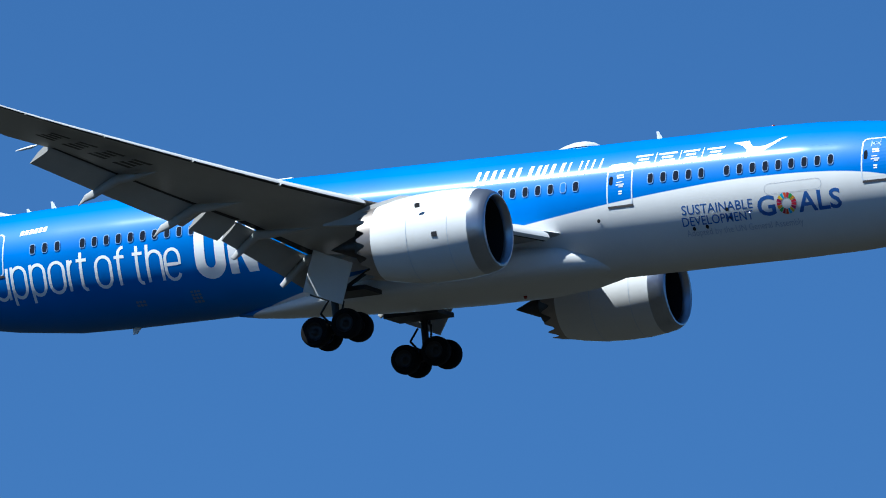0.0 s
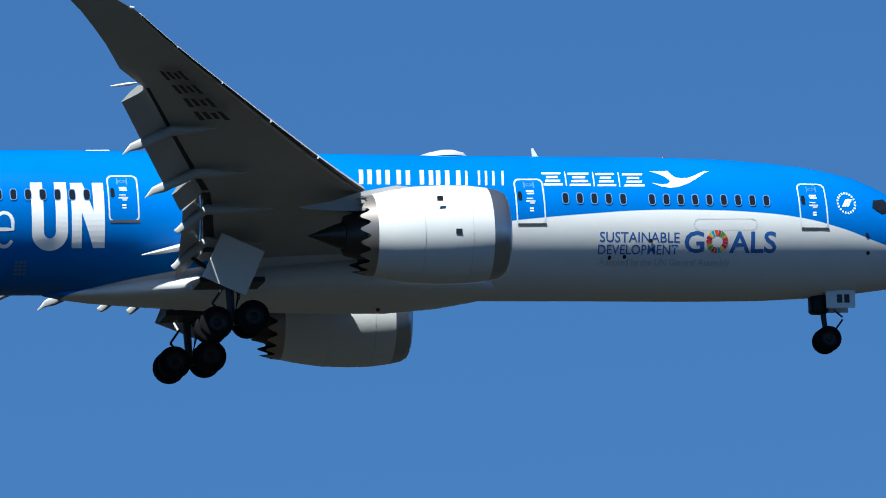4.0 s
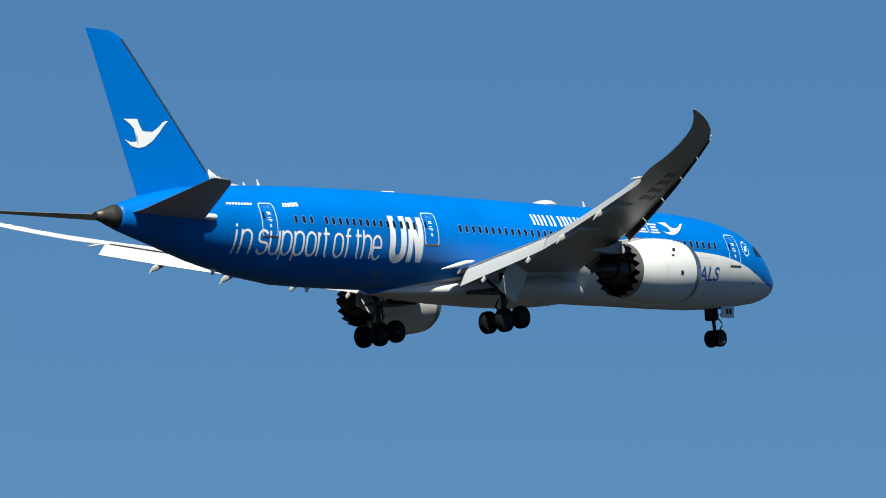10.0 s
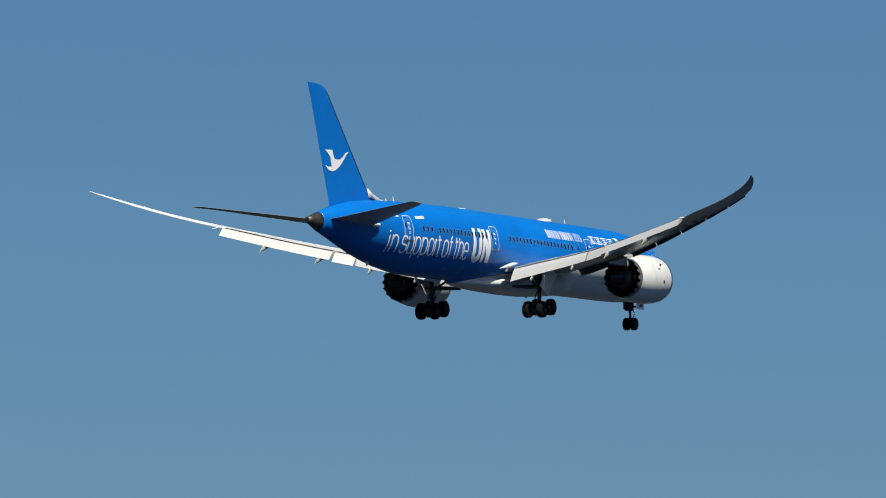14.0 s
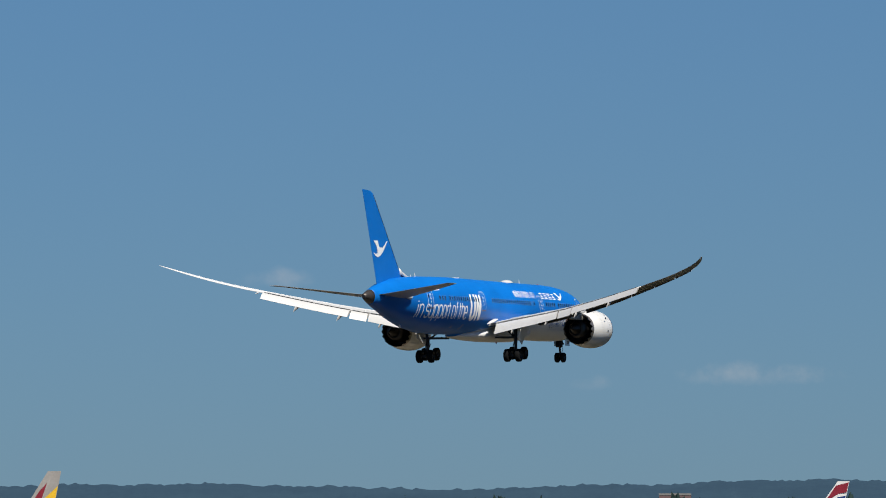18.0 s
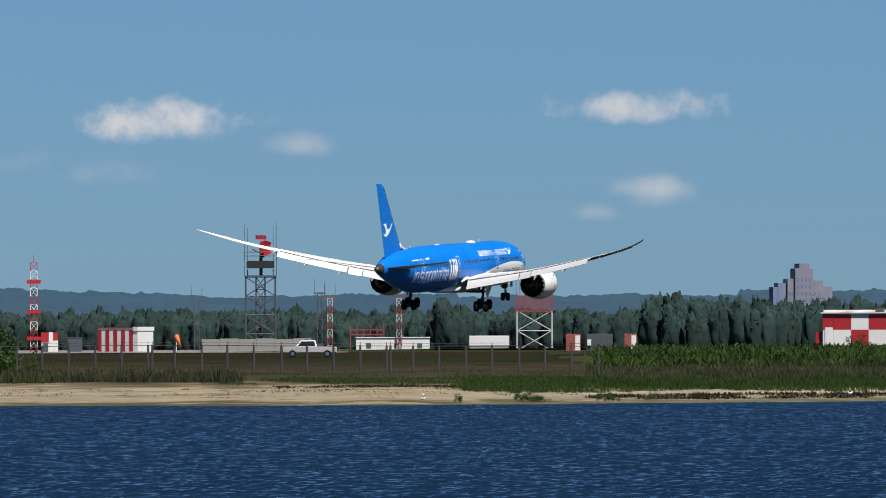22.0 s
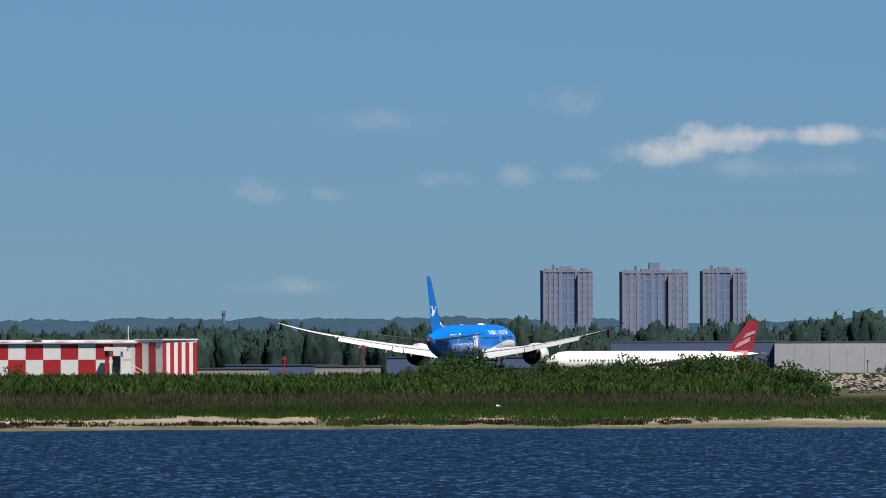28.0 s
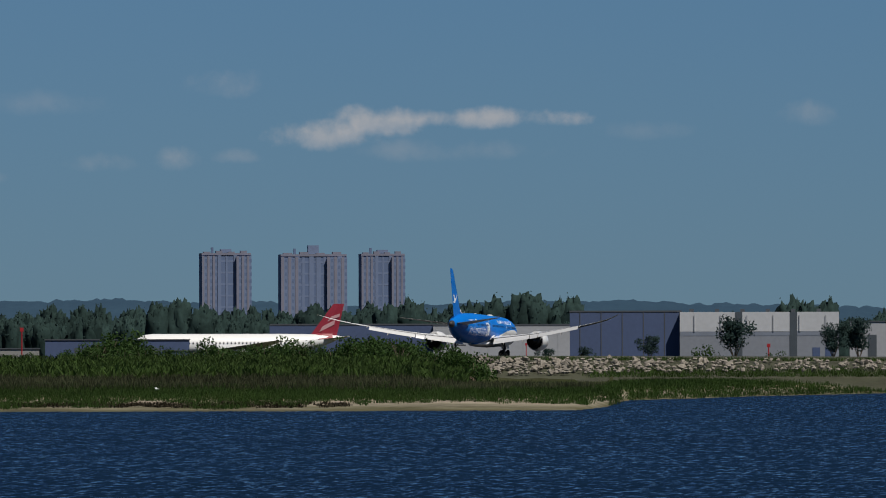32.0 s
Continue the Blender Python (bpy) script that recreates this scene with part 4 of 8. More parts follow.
def main_gear(air, side):
    g = part("main_gear", rod(bmesh.new(), B(-30.6, -side * 4.85, -1.9), B(-30.5, -side * 4.78, -4.5), 0.19, 0.15, 14), M_STRUT, air, "main landing gear with four wheel bogie")
    tilt = Matrix.Translation(B(-30.5, -side * 4.78, -4.62)) @ Matrix.Rotation(radians(9), 4, "X")
    bm = bmesh.new()
    box(bm, -0.16, -0.95, -0.14, 0.16, 0.95, 0.14, tilt)
    part("bogie_beam", bm, M_STRUT, g)
    for dy in (-0.74, 0.74):
        bm = bmesh.new()
        rod(bm, tilt @ Vector((-0.85, dy, 0)), tilt @ Vector((0.85, dy, 0)), 0.09, None, 10)
        part("axle", bm, M_STRUT, g)
        for dx in (-0.62, 0.62):
            wheel(g, tilt @ Vector((dx, dy, 0)), 0.66, 0.5)
    bm = bmesh.new()
    rod(bm, B(-30.5, -side * 4.78, -3.1), B(-29.2, -side * 3.6, -1.9), 0.09)
    rod(bm, B(-30.5, -side * 4.78, -3.1), B(-31.9, -side * 4.2, -1.9), 0.08)
    rod(bm, B(-30.85, -side * 4.78, -3.3), B(-31.25, -side * 4.78, -3.85), 0.05)
    rod(bm, B(-31.25, -side * 4.78, -3.85), B(-30.75, -side * 4.78, -4.4), 0.05)
    part("brace", bm, M_STRUT, g)
    bm = bmesh.new()
    m = Matrix.Translation(B(-30.4, -side * 5.6, -2.25)) @ Matrix.Rotation(radians(side * 14), 4, "Y") @ Matrix.Rotation(radians(-24), 4, "X")
    box(bm, -0.03, -0.95, -1.15, 0.03, 0.95, 0.75, m)
    bmesh.ops.bevel(bm, geom=[e for e in bm.edges], offset=0.02, segments=1, affect="EDGES")
    part("gear_door", bm, M_WHITE, g, "white landing gear door")
    # Solid black box: the open well's shade is put into its colour
    bm = bmesh.new()
    box(bm, -0.9, -1.3, -0.1, 0.9, 1.3, 0.1, Matrix.Translation(B(-30.4, -side * 3.9, -2.9)))
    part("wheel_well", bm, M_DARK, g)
    bm = bmesh.new()
    box(bm, -0.3, -0.45, -0.42, 0.3, 0.3, 0.42, Matrix.Translation(B(-5.5, 0, -3.3)))
    bmesh.ops.bevel(bm, geom=bm.edges[:], offset=0.1, segments=1, affect="EDGES")
    part("strut_housing", bm, M_STRUT, g, "dark housing round the nose strut")
    bm = bmesh.new()
    for k in range(5):
        a = Vector((0.08 * math.sin(k * 2.0), 0.1 * math.cos(k * 1.7), 0))
        rod(bm, B(-30.2, -side * 4.7, -2.6 - 0.2 * k) + a, B(-30.25, -side * 4.75, -3.2 - 0.25 * k) - a, 0.025, None, 6)
    part("hydraulic_hose", bm, M_DARK, g)


def nose_gear(air):
    g = part("nose_gear", rod(bmesh.new(), B(-5.5, 0, -2.7), B(-5.3, 0, -4.68), 0.13, 0.1, 12), M_STRUT, air, "nose landing gear with two wheels")
    bm = bmesh.new()
    rod(bm, B(-5.3, -0.45, -4.78), B(-5.3, 0.45, -4.78), 0.07, None, 10)
    part("axle", bm, M_STRUT, g)
    for s in (-1, 1):
        wheel(g, B(-5.3, 0.33 * s, -4.78), 0.52, 0.36)
    bm = bmesh.new()
    rod(bm, B(-5.45, 0, -3.6), B(-6.2, 0, -2.75), 0.06)
    rod(bm, B(-4.95, 0, -3.55), B(-4.6, 0, -3.85), 0.04)
    rod(bm, B(-4.6, 0, -3.95), B(-4.95, 0, -4.4), 0.04)
    part("brace", bm, M_STRUT, g)
    for s in (-1, 1):
        bm = bmesh.new()
        box(bm, -0.02, -0.65, -0.62, 0.02, 0.55, 0.1, Matrix.Translation(B(-4.75, 0.62 * s, -2.95)))
        d = part("nose_gear_door", bm, M_WHITE, g, "white nose gear door")
        bm = bmesh.new()
        for k in range(2):
            box(bm, -0.028, -0.2 + 0.3 * k, -0.42, 0.028, 0.02 + 0.3 * k, -0.08, Matrix.Translation(B(-4.75, 0.62 * s, -2.95)))
        part("number_bars", bm, M_BLACK, d)
    # Black box paints the shade inside the open nose well
    bm = bmesh.new()
    box(bm, -0.5, -1.1, -0.14, 0.5, 1.0, 0.06, Matrix.Translation(B(-5.2, 0, -2.82)))
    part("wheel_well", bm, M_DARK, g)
    bm = bmesh.new()
    box(bm, -0.3, -0.45, -0.42, 0.3, 0.3, 0.42, Matrix.Translation(B(-5.5, 0, -3.3)))
    bmesh.ops.bevel(bm, geom=bm.edges[:], offset=0.1, segments=1, affect="EDGES")
    part("strut_housing", bm, M_STRUT, g, "dark housing round the nose strut")
    for s in (-1, 1):
        part("taxi_light", rod(bmesh.new(), B(-4.85, 0.16 * s, -3.35), B(-4.75, 0.16 * s, -3.35), 0.1, 0.1, 10), M_METAL, g)


def surface(name, sections, thick, material, air, label, n=8):
    """A tail surface lofted through (leading edge, trailing edge) pairs."""
    bm = bmesh.new()
    rings = []
    for (le, te, axis) in sections:
        le, te = Vector(le), Vector(te)
        c = (te - le).length
        up, dn = [], []
        for i in range(n + 1):
            f = 0.5 - 0.5 * math.cos(math.pi * i / n)
            h = thick * c * 2.4 * (0.2969 * math.sqrt(f) - 0.126 * f - 0.3516 * f * f + 0.2843 * f**3 - 0.1036 * f**4) + 0.008
            up.append(le + (te - le) * f + Vector(axis) * h)
            dn.append(le + (te - le) * f - Vector(axis) * h)
        rings.append(up + dn[::-1])
    loft(bm, rings)
    bmesh.ops.recalc_face_normals(bm, faces=bm.faces[:])
    return part(name, smooth(bm, 50), material, air, label)


def tail(air):
    X = (1, 0, 0)
    fin = surface("fin", [(B(-48.9, 0, 2.4), B(-56.3, 0, 2.2), X), (B(-50.4, 0, 3.9), B(-56.95, 0, 3.9), X), (B(-56.35, 0, 10.5), B(-59.45, 0, 10.5), X), (B(-57.1, 0, 11.25), B(-59.85, 0, 11.4), X), (B(-57.95, 0, 11.55), B(-59.95, 0, 11.65), X)],
                  0.05, M_BLUE, air, "blue fin with a white bird emblem")
    for side in (1, -1):
        bm = bmesh.new()
        pts = [(-57.2 + 3.75 * u, 4.95 + 1.66 * v) for u, v in BIRD]
        f = bm.faces.new([bm.verts.new(B(x, -side * 0.45, z)) for x, z in pts])
        bmesh.ops.triangulate(bm, faces=[f])
        for _ in range(2):
            bmesh.ops.subdivide_edges(bm, edges=[e for e in bm.edges if e.calc_length() > 0.5], cuts=1)
            bmesh.ops.triangulate(bm, faces=bm.faces[:])
        for v in bm.verts:
            z = v.co.z
            le = np.interp(z, [2.4, 3.9, 10.5], [-48.9, -50.4, -56.35])
            te = np.interp(z, [2.2, 3.9, 10.5], [-56.6, -57.2, -59.6])
            f_ = min(1, max(0, (v.co.y - 31 - le) / (te - le)))
            c = le - te
            h = 0.05 * c * 2.4 * (0.2969 * math.sqrt(f_) - 0.126 * f_ - 0.3516 * f_ * f_ + 0.2843 * f_**3 - 0.1036 * f_**4) + 0.03
            v.co.x = side * h
        part("fin_bird_emblem", bm, M_LETTER, fin)
    edge = bmesh.new()
    loft(edge, [[B(x + 0.05, 0, z), B(x - 0.17, w, z), B(x - 0.17, -w, z)] for x, z, w in ((-50.3, 3.75, 0.075), (-53.38, 7.2, 0.065), (-56.35, 10.5, 0.05), (-56.95, 11.12, 0.045))])
    bmesh.ops.recalc_face_normals(edge, faces=edge.faces[:])
    part("fin_leading_edge", smooth(edge, 50), mat("dark_erosion_strip", (0.05, 0.055, 0.065), 0.4), fin, "dark leading edge strip")
    bm = bmesh.new()
    rings = []
    for x, zt, w in ((-47.3, 3.1, 0.03), (-48.15, 3.18, 0.1), (-48.84, 3.4, 0.15), (-49.54, 3.6, 0.15), (-50.2, 3.95, 0.1)):
        rings.append([B(x, w, 2.9 if x > -49 else 3.2), B(x, -w, 2.9 if x > -49 else 3.2), B(x, -0.03, zt), B(x, 0.03, zt)])
    loft(bm, rings)
    part("dorsal_fillet", smooth(bm, 30), M_FLAP, fin)
    for side in (1, -1):
        Z = (0, 0, 1)
        surface("tailplane", [(B(-51.9, -side * 0.7, 0.75), B(-57.6, -side * 0.5, 1.2), Z), (B(-52.5, -side * 1.5, 0.85), B(-57.6, -side * 1.5, 1.3), Z), (B(-58.3, -side * 8.9, 2.05), B(-60.3, -side * 9.2, 2.22), Z),
                              (B(-59.35, -side * 9.7, 2.15), B(-60.65, -side * 9.78, 2.19), Z)], 0.05, M_GREY, air, "grey swept tailplane")


def small_fittings(air):
    bm = bmesh.new()
    rings = []
    for x, w, h in ((-19.7, 0.05, 0.02), (-19.95, 0.4, 0.2), (-20.35, 0.6, 0.3), (-20.8, 0.62, 0.3), (-21.3, 0.45, 0.2), (-21.85, 0.1, 0.04)):
        rings.append([B(x, w * math.cos(q), 2.79 + h * math.sin(q)) for q in [math.pi * i / 10 for i in range(11)]])
    loft(bm, rings)
    bmesh.ops.recalc_face_normals(bm, faces=bm.faces[:])
    part("satellite_dome", smooth(bm), M_FLAP, air, "white antenna dome on the fuselage roof")
    for x, h in ((-16.75, 0.38), (-45.75, 0.36), (-46.95, 0.2)):
        bm = bmesh.new()
        z0 = table(TOP_LINE, x)
        loft(bm, [[B(x, 0.0, z0 - 0.1), B(x - 0.12, 0.04, z0 - 0.1), B(x - 0.32, 0.0, z0 - 0.1), B(x - 0.12, -0.04, z0 - 0.1)], [B(x - 0.26, 0.0, z0 + h), B(x - 0.3, 0.012, z0 + h), B(x - 0.36, 0, z0 + h), B(x - 0.3, -0.012, z0 + h)]])
        part("blade_antenna", bm, M_WHITE, air)
    for x in (-26.8, -29.3, -41.9, -49.9):
        zb = table(BOTTOM_LINE, x)
        bm = bmesh.new()
        loft(bm, [[B(x, 0.03, zb + 0.1), B(x - 0.5, 0.03, zb + 0.1), B(x - 0.5, -0.03, zb + 0.1), B(x, -0.03, zb + 0.1)], [B(x - 0.3, 0.01, zb - 0.28), B(x - 0.5, 0.01, zb - 0.28), B(x - 0.5, -0.01, zb - 0.28), B(x - 0.3, -0.01, zb - 0.28)]])
        part("belly_antenna", bm, M_WHITE, air)
    for x, z in ((-11.7, 2.68), (-23.65, -3.36)):
        bm = bmesh.new()
        bmesh.ops.create_icosphere(bm, subdivisions=2, radius=0.09, matrix=Matrix.Translation(B(x, 0, z)))
        part("beacon", smooth(bm), mat("beacon_glass", (0.25, 0.02, 0.015), 0.15), air, "red anti-collision beacon")
    for x, z in ((-34.78, 3.1),):
        bm = bmesh.new()
        box(bm, -0.2, -0.5, 0, 0.2, 0.5, 0.1, Matrix.Translation(B(x, 0, z - 0.03)))
        bmesh.ops.bevel(bm, geom=bm.edges[:], offset=0.04, segments=1, affect="EDGES")
        part("roof_fairing", bm, M_WHITE, air)
    bm = bmesh.new()
    loft(bm, [[B(x, -2.9 + w * math.cos(q), z + h * math.sin(q)) for q in [2 * math.pi * i / 14 for i in range(14)]] for x, z, w, h in ((-30.8, -1.04, 0.1, 0.05), (-31.4, -1.12, 0.24, 0.12), (-32.2, -1.3, 0.24, 0.14), (-33.0, -1.46, 0.15, 0.09), (-33.65, -1.57, 0.03, 0.02))])
    bmesh.ops.recalc_face_normals(bm, faces=bm.faces[:])
    part("wing_root_fairing", smooth(bm), M_WHITE, air)
    bm = bmesh.new()
    loft(bm, [[B(x, -1.95 + w * math.cos(q), 0.98 + h * math.sin(q)) for q in [2 * math.pi * i / 12 for i in range(12)]] for x, w, h in ((-51.95, 0.1, 0.1), (-52.05, 0.22, 0.2), (-52.5, 0.26, 0.22), (-52.95, 0.2, 0.12))])
    bmesh.ops.recalc_face_normals(bm, faces=bm.faces[:])
    part("tailplane_fillet", smooth(bm), M_WHITE, air)


airliner = thing("airliner", "blue and white twin-engine airliner landing with gear and flaps down", "airliner")
fuselage(airliner)
doors_and_windows(airliner)
titles(airliner)
WINGS = {s: wing(airliner, s) for s in (1, -1)}
for s in (1, -1):
    engine(airliner, s)
    main_gear(airliner, s)
nose_gear(airliner)
tail(airliner)
small_fittings(airliner)

# ======== water, shore and airfield ========
def polar(yaw, r, z=0.0):
    a = radians(yaw)
    return Vector((-r * math.sin(a), r * math.cos(a), z))


def spot(yaw, r, z, turn=0.0):
    """A pose at that bearing and range whose x runs to the right and y away from the eye."""
    p = polar(yaw, r, z)
    return pose(p.x, p.y, p.z, 0, 0, yaw + turn)


# Past 28 degrees the shoreline is invented, bringing land under the approach
SHORE = [(-60, 1500), (4, 1420), (8, 1370), (9.3, 1325), (10, 1240), (10.3, 1185), (10.72, 1130), (10.8, 1000), (10.95, 940), (11.3, 935), (12.4, 932), (13.5, 930), (14.6, 930), (15.2, 925), (16, 905), (16.8, 893),
         (17.3, 884), (18.2, 870), (19, 866), (20, 866), (21.3, 878), (21.71, 903), (21.9, 975), (22.15, 1055), (23, 1058), (28, 1080), (31, 900), (36, 560), (46, 280), (62, 140), (90, 90), (290, 90)]
PROFILE = [(-60, -1.6), (-8, -0.25), (0, 0.0), (25, 0.5), (50, 1.0), (80, 1.45), (110, 2.0), (200, 2.9), (300, 3.7), (400, 4.0), (1250, 4.0), (1450, 2.2), (5000, 2.2)]
FAR_Z = 2.2


def shore(yaw):
    base = float(np.interp(yaw, [s[0] for s in SHORE], [s[1] for s in SHORE]))
    return base + 7 * noise.noise((yaw * 2.2, 3.1, 0)) + 3 * noise.noise((yaw * 9.0, 1.7, 0))


def ground_z(yaw, r):
    off = r - shore(yaw)
    z = float(np.interp(off, [p[0] for p in PROFILE], [p[1] for p in PROFILE]))
    if yaw < 11.9 and r < 1380:
        k = min(1, (11.9 - yaw) / 0.4)
        z = z * (1 - k) + min(z, 1.5) * k
    if -5 < off < 380:
        p = polar(yaw, r)
        z += 0.16 * noise.noise((p.x * 0.05, p.y * 0.05, 0)) * min(1, (off + 5) / 40)
    return z


def sheet(name, verts, faces, material, label, category, kind="structure", soft_shade=True):
    me = bpy.data.meshes.new(name)
    me.from_pydata(verts, [], faces)
    me.materials.append(material)
    if soft_shade:
        me.polygons.foreach_set("use_smooth", [True] * len(me.polygons))
    me.update()
    return tagged(new(name, me), label, category, kind=kind)


def ramp_by_height(m, stops, blur=0.35, scale=0.08):
    """Colours a ground by its height, broken up by patches."""
    n, l = m.node_tree.nodes, m.node_tree.links
    p = n["Principled BSDF"]
    shade = p.inputs["Base Color"].links[0].from_node
    co = n.new("ShaderNodeTexCoord")
    sep = n.new("ShaderNodeSeparateXYZ")
    l.new(co.outputs["Object"], sep.inputs[0])
    tex = n.new("ShaderNodeTexNoise")
    tex.inputs["Scale"].default_value = scale
    tex.inputs["Detail"].default_value = 6
    l.new(co.outputs["Object"], tex.inputs["Vector"])
    add = n.new("ShaderNodeMath")
    add.operation = "MULTIPLY_ADD"
    add.inputs[1].default_value = blur * 4
    l.new(tex.outputs["Fac"], add.inputs[0])
    l.new(sep.outputs["Z"], add.inputs[2])
    span = n.new("ShaderNodeMapRange")
    span.inputs["From Min"].default_value = 0
    span.inputs["From Max"].default_value = 6
    l.new(add.outputs[0], span.inputs["Value"])
    ramp = n.new("ShaderNodeValToRGB")
    els = ramp.color_ramp.elements
    while len(els) < len(stops):
        els.new(0.5)
    for e, (z, c) in zip(els, stops):
        e.position, e.color = (z + blur * 2) / 6, (*c, 1)
    l.new(span.outputs[0], ramp.inputs["Fac"])
    l.new(ramp.outputs["Color"], shade.inputs[0])
    return m


def build_ground():
    yaws = [-60 + 4 * i for i in range(16)] + [4.5 + 0.06 * i for i in range(int(21.5 / 0.06))] + [26 + 4 * i for i in range(66)]
    offs = [-60, -30, -12, -5, 0, 4, 8, 12, 17, 22, 28, 35, 42, 50, 58, 66, 75, 85, 95, 108, 122, 138, 155, 175, 200, 230, 265, 300, 340, 390, 450, 600, 900, 1250, 1450, 2400]
    verts, faces = [], []
    for y in yaws:
        s = shore(y)
        for o in offs:
            verts.append(polar(y, s + o, ground_z(y, s + o)))
        verts.append(polar(y, 4990, FAR_Z))
    k = len(offs) + 1
    for i in range(len(yaws) - 1):
        for j in range(k - 1):
            a = i * k + j
            faces.append((a, a + 1, a + k + 1, a + k))
    sand = (0.34, 0.28, 0.19)
    m = mat("shore_ground", sand, 0.9, vary=0.42, size=3.0, bump=0.4, spec=0.0)
    ramp_by_height(m, [(-0.2, (0.05409, 0.04829, 0.0333)), (0.12, (0.07319, 0.0676, 0.03663)), (0.35, (0.19, 0.16, 0.115)), (1.15, (0.2, 0.167, 0.118)), (1.4, (0.0891, 0.07211, 0.04795)), (1.75, (0.034, 0.032, 0.018)), (2.4, (0.036, 0.030, 0.021)), (2.9, (0.024, 0.021, 0.0135)), (3.4, (0.012, 0.0165, 0.007)), (3.9, (0.018, 0.0155, 0.0105)), (4.4, (0.0135, 0.0155, 0.008))], 0.42, 0.12)
    marsh = mat("marsh_ground", sand, 0.9, vary=0.4, size=3.0, bump=0.4, spec=0.0)
    ramp_by_height(marsh, [(-0.2, (0.0585, 0.05304, 0.039)), (0.1, (0.09, 0.085, 0.05)), (0.45, (0.17, 0.155, 0.115)), (0.72, (0.234, 0.2028, 0.1521)), (0.95, (0.2028, 0.1716, 0.1209)), (1.12, (0.0273, 0.0429, 0.01248)), (2.2, (0.0429, 0.04056, 0.0234)), (4.4, (0.0234, 0.02808, 0.01248))], 0.3, 0.1)
    ob = sheet("ground", verts, faces, m, "sandy beach rising to grassy flat airfield ground", "ground")
    ob.data.materials.append(marsh)
    # Unseen land, added to bounce neutral light onto the airliner's underside
    bounce_land = mat("unseen_bounce_land", (0.0185, 0.019, 0.017), 0.95, vary=0.4, size=40.0, bump=0.3, spec=0.0)
    ob.data.materials.append(bounce_land)
    for i in range(len(yaws) - 1):
        if yaws[i] >= 30:
            for j in range(k - 1):
                ob.data.polygons[i * (k - 1) + j].material_index = 2
        for j in range(k - 1):
            if yaws[i] < 17.3 + 0.45 * noise.noise((yaws[i] * 4, j * 0.7, 0)):
                ob.data.polygons[i * (k - 1) + j].material_index = 1


def build_water():
    m = mat("bay_water", (0.0038, 0.0122, 0.029), 0.1, vary=0.25, size=30.0, spec=0.19)
    n, l = m.node_tree.nodes, m.node_tree.links
    p = n["Principled BSDF"]
    co = n.new("ShaderNodeTexCoord")
    tex = n.new("ShaderNodeTexNoise")
    tex.inputs["Scale"].default_value = 1.3
    tex.inputs["Detail"].default_value = 5
    tex.inputs["Roughness"].default_value = 0.62
    groups = n.new("ShaderNodeMapping")
    groups.inputs["Rotation"].default_value = (0, 0, radians(-16))
    groups.inputs["Scale"].default_value = (2.4, 0.42, 1.0)
    l.new(co.outputs["Object"], groups.inputs["Vector"])
    l.new(groups.outputs[0], tex.inputs["Vector"])
    p.inputs["IOR"].default_value = 1.33
    # small facets tilt the surface every way
    tilt = n.new("ShaderNodeVectorMath")
    tilt.operation = "SUBTRACT"
    tilt.inputs[1].default_value = (0.5, 0.5, 0.5)
    l.new(tex.outputs["Color"], tilt.inputs[0])
    flat = n.new("ShaderNodeVectorMath")
    flat.operation = "MULTIPLY"
    flat.inputs[1].default_value = (1.85, 1.85, 0.0)
    l.new(tilt.outputs[0], flat.inputs[0])
    geo = n.new("ShaderNodeNewGeometry")
    lean = n.new("ShaderNodeVectorMath")
    l.new(geo.outputs["Normal"], lean.inputs[0])
    # every normal leans towards the eye, so the water mirrors darker sky
    eye_lean = n.new("ShaderNodeVectorMath")
    eye_lean.inputs[1].default_value = (0.08, -0.25, 0.0)
    l.new(flat.outputs[0], eye_lean.inputs[0])
    l.new(eye_lean.outputs[0], lean.inputs[1])
    unit = n.new("ShaderNodeVectorMath")
    unit.operation = "NORMALIZE"
    l.new(lean.outputs[0], unit.inputs[0])
    l.new(unit.outputs[0], p.inputs["Normal"])
    # wind ripples where the lens can see them: rows grow further apart with range
    rs = EYE[2] / np.arange(EYE[2] / 316, EYE[2] / 1330, -3.5e-5)
    yaws = np.radians(np.arange(8.3, 24.6, 0.0095))
    R, A = np.meshgrid(rs, yaws)
    X, Y = -R * np.sin(A), R * np.cos(A)
    Z = np.zeros_like(X)
    rng = np.random.default_rng(5)
    for k in range(30):
        wl = 0.26 * (1.06 ** k)
        d = rng.normal(0.9, 0.75)
        ph = rng.uniform(0, 6.28)
        q = 2 * np.pi / wl
        warp = 1.5 * np.sin(X * 0.041 + k + 0.02 * Y) + 1.5 * np.sin(Y * 0.037 + 2 * k - 0.015 * X)
        Z += 0.0036 * wl * np.sin(q * (X * np.cos(d) + Y * np.sin(d)) + ph + warp)
    gust = 0.85 + 0.3 * np.sin(X * 0.013 + 1.0) * np.sin(Y * 0.031 + 0.4 * np.sin(X * 0.03)) + 0.2 * np.sin(Y * 0.11 + 0.05 * X)
    Z = np.where(Z > 0, Z * 1.3, Z * 0.8) * gust
    nr, na = len(rs), len(yaws)
    me = bpy.data.meshes.new("water")
    co3 = np.stack([X, Y, Z], -1).reshape(-1, 3).astype(np.float32)
    me.vertices.add(len(co3))
    me.vertices.foreach_set("co", co3.ravel())
    i, j = np.meshgrid(np.arange(na - 1), np.arange(nr - 1), indexing="ij")
    a = (i * nr + j).ravel()
    quads = np.stack([a, a + 1, a + nr + 1, a + nr], -1).astype(np.int32)
    me.loops.add(quads.size)
    me.loops.foreach_set("vertex_index", quads.ravel())
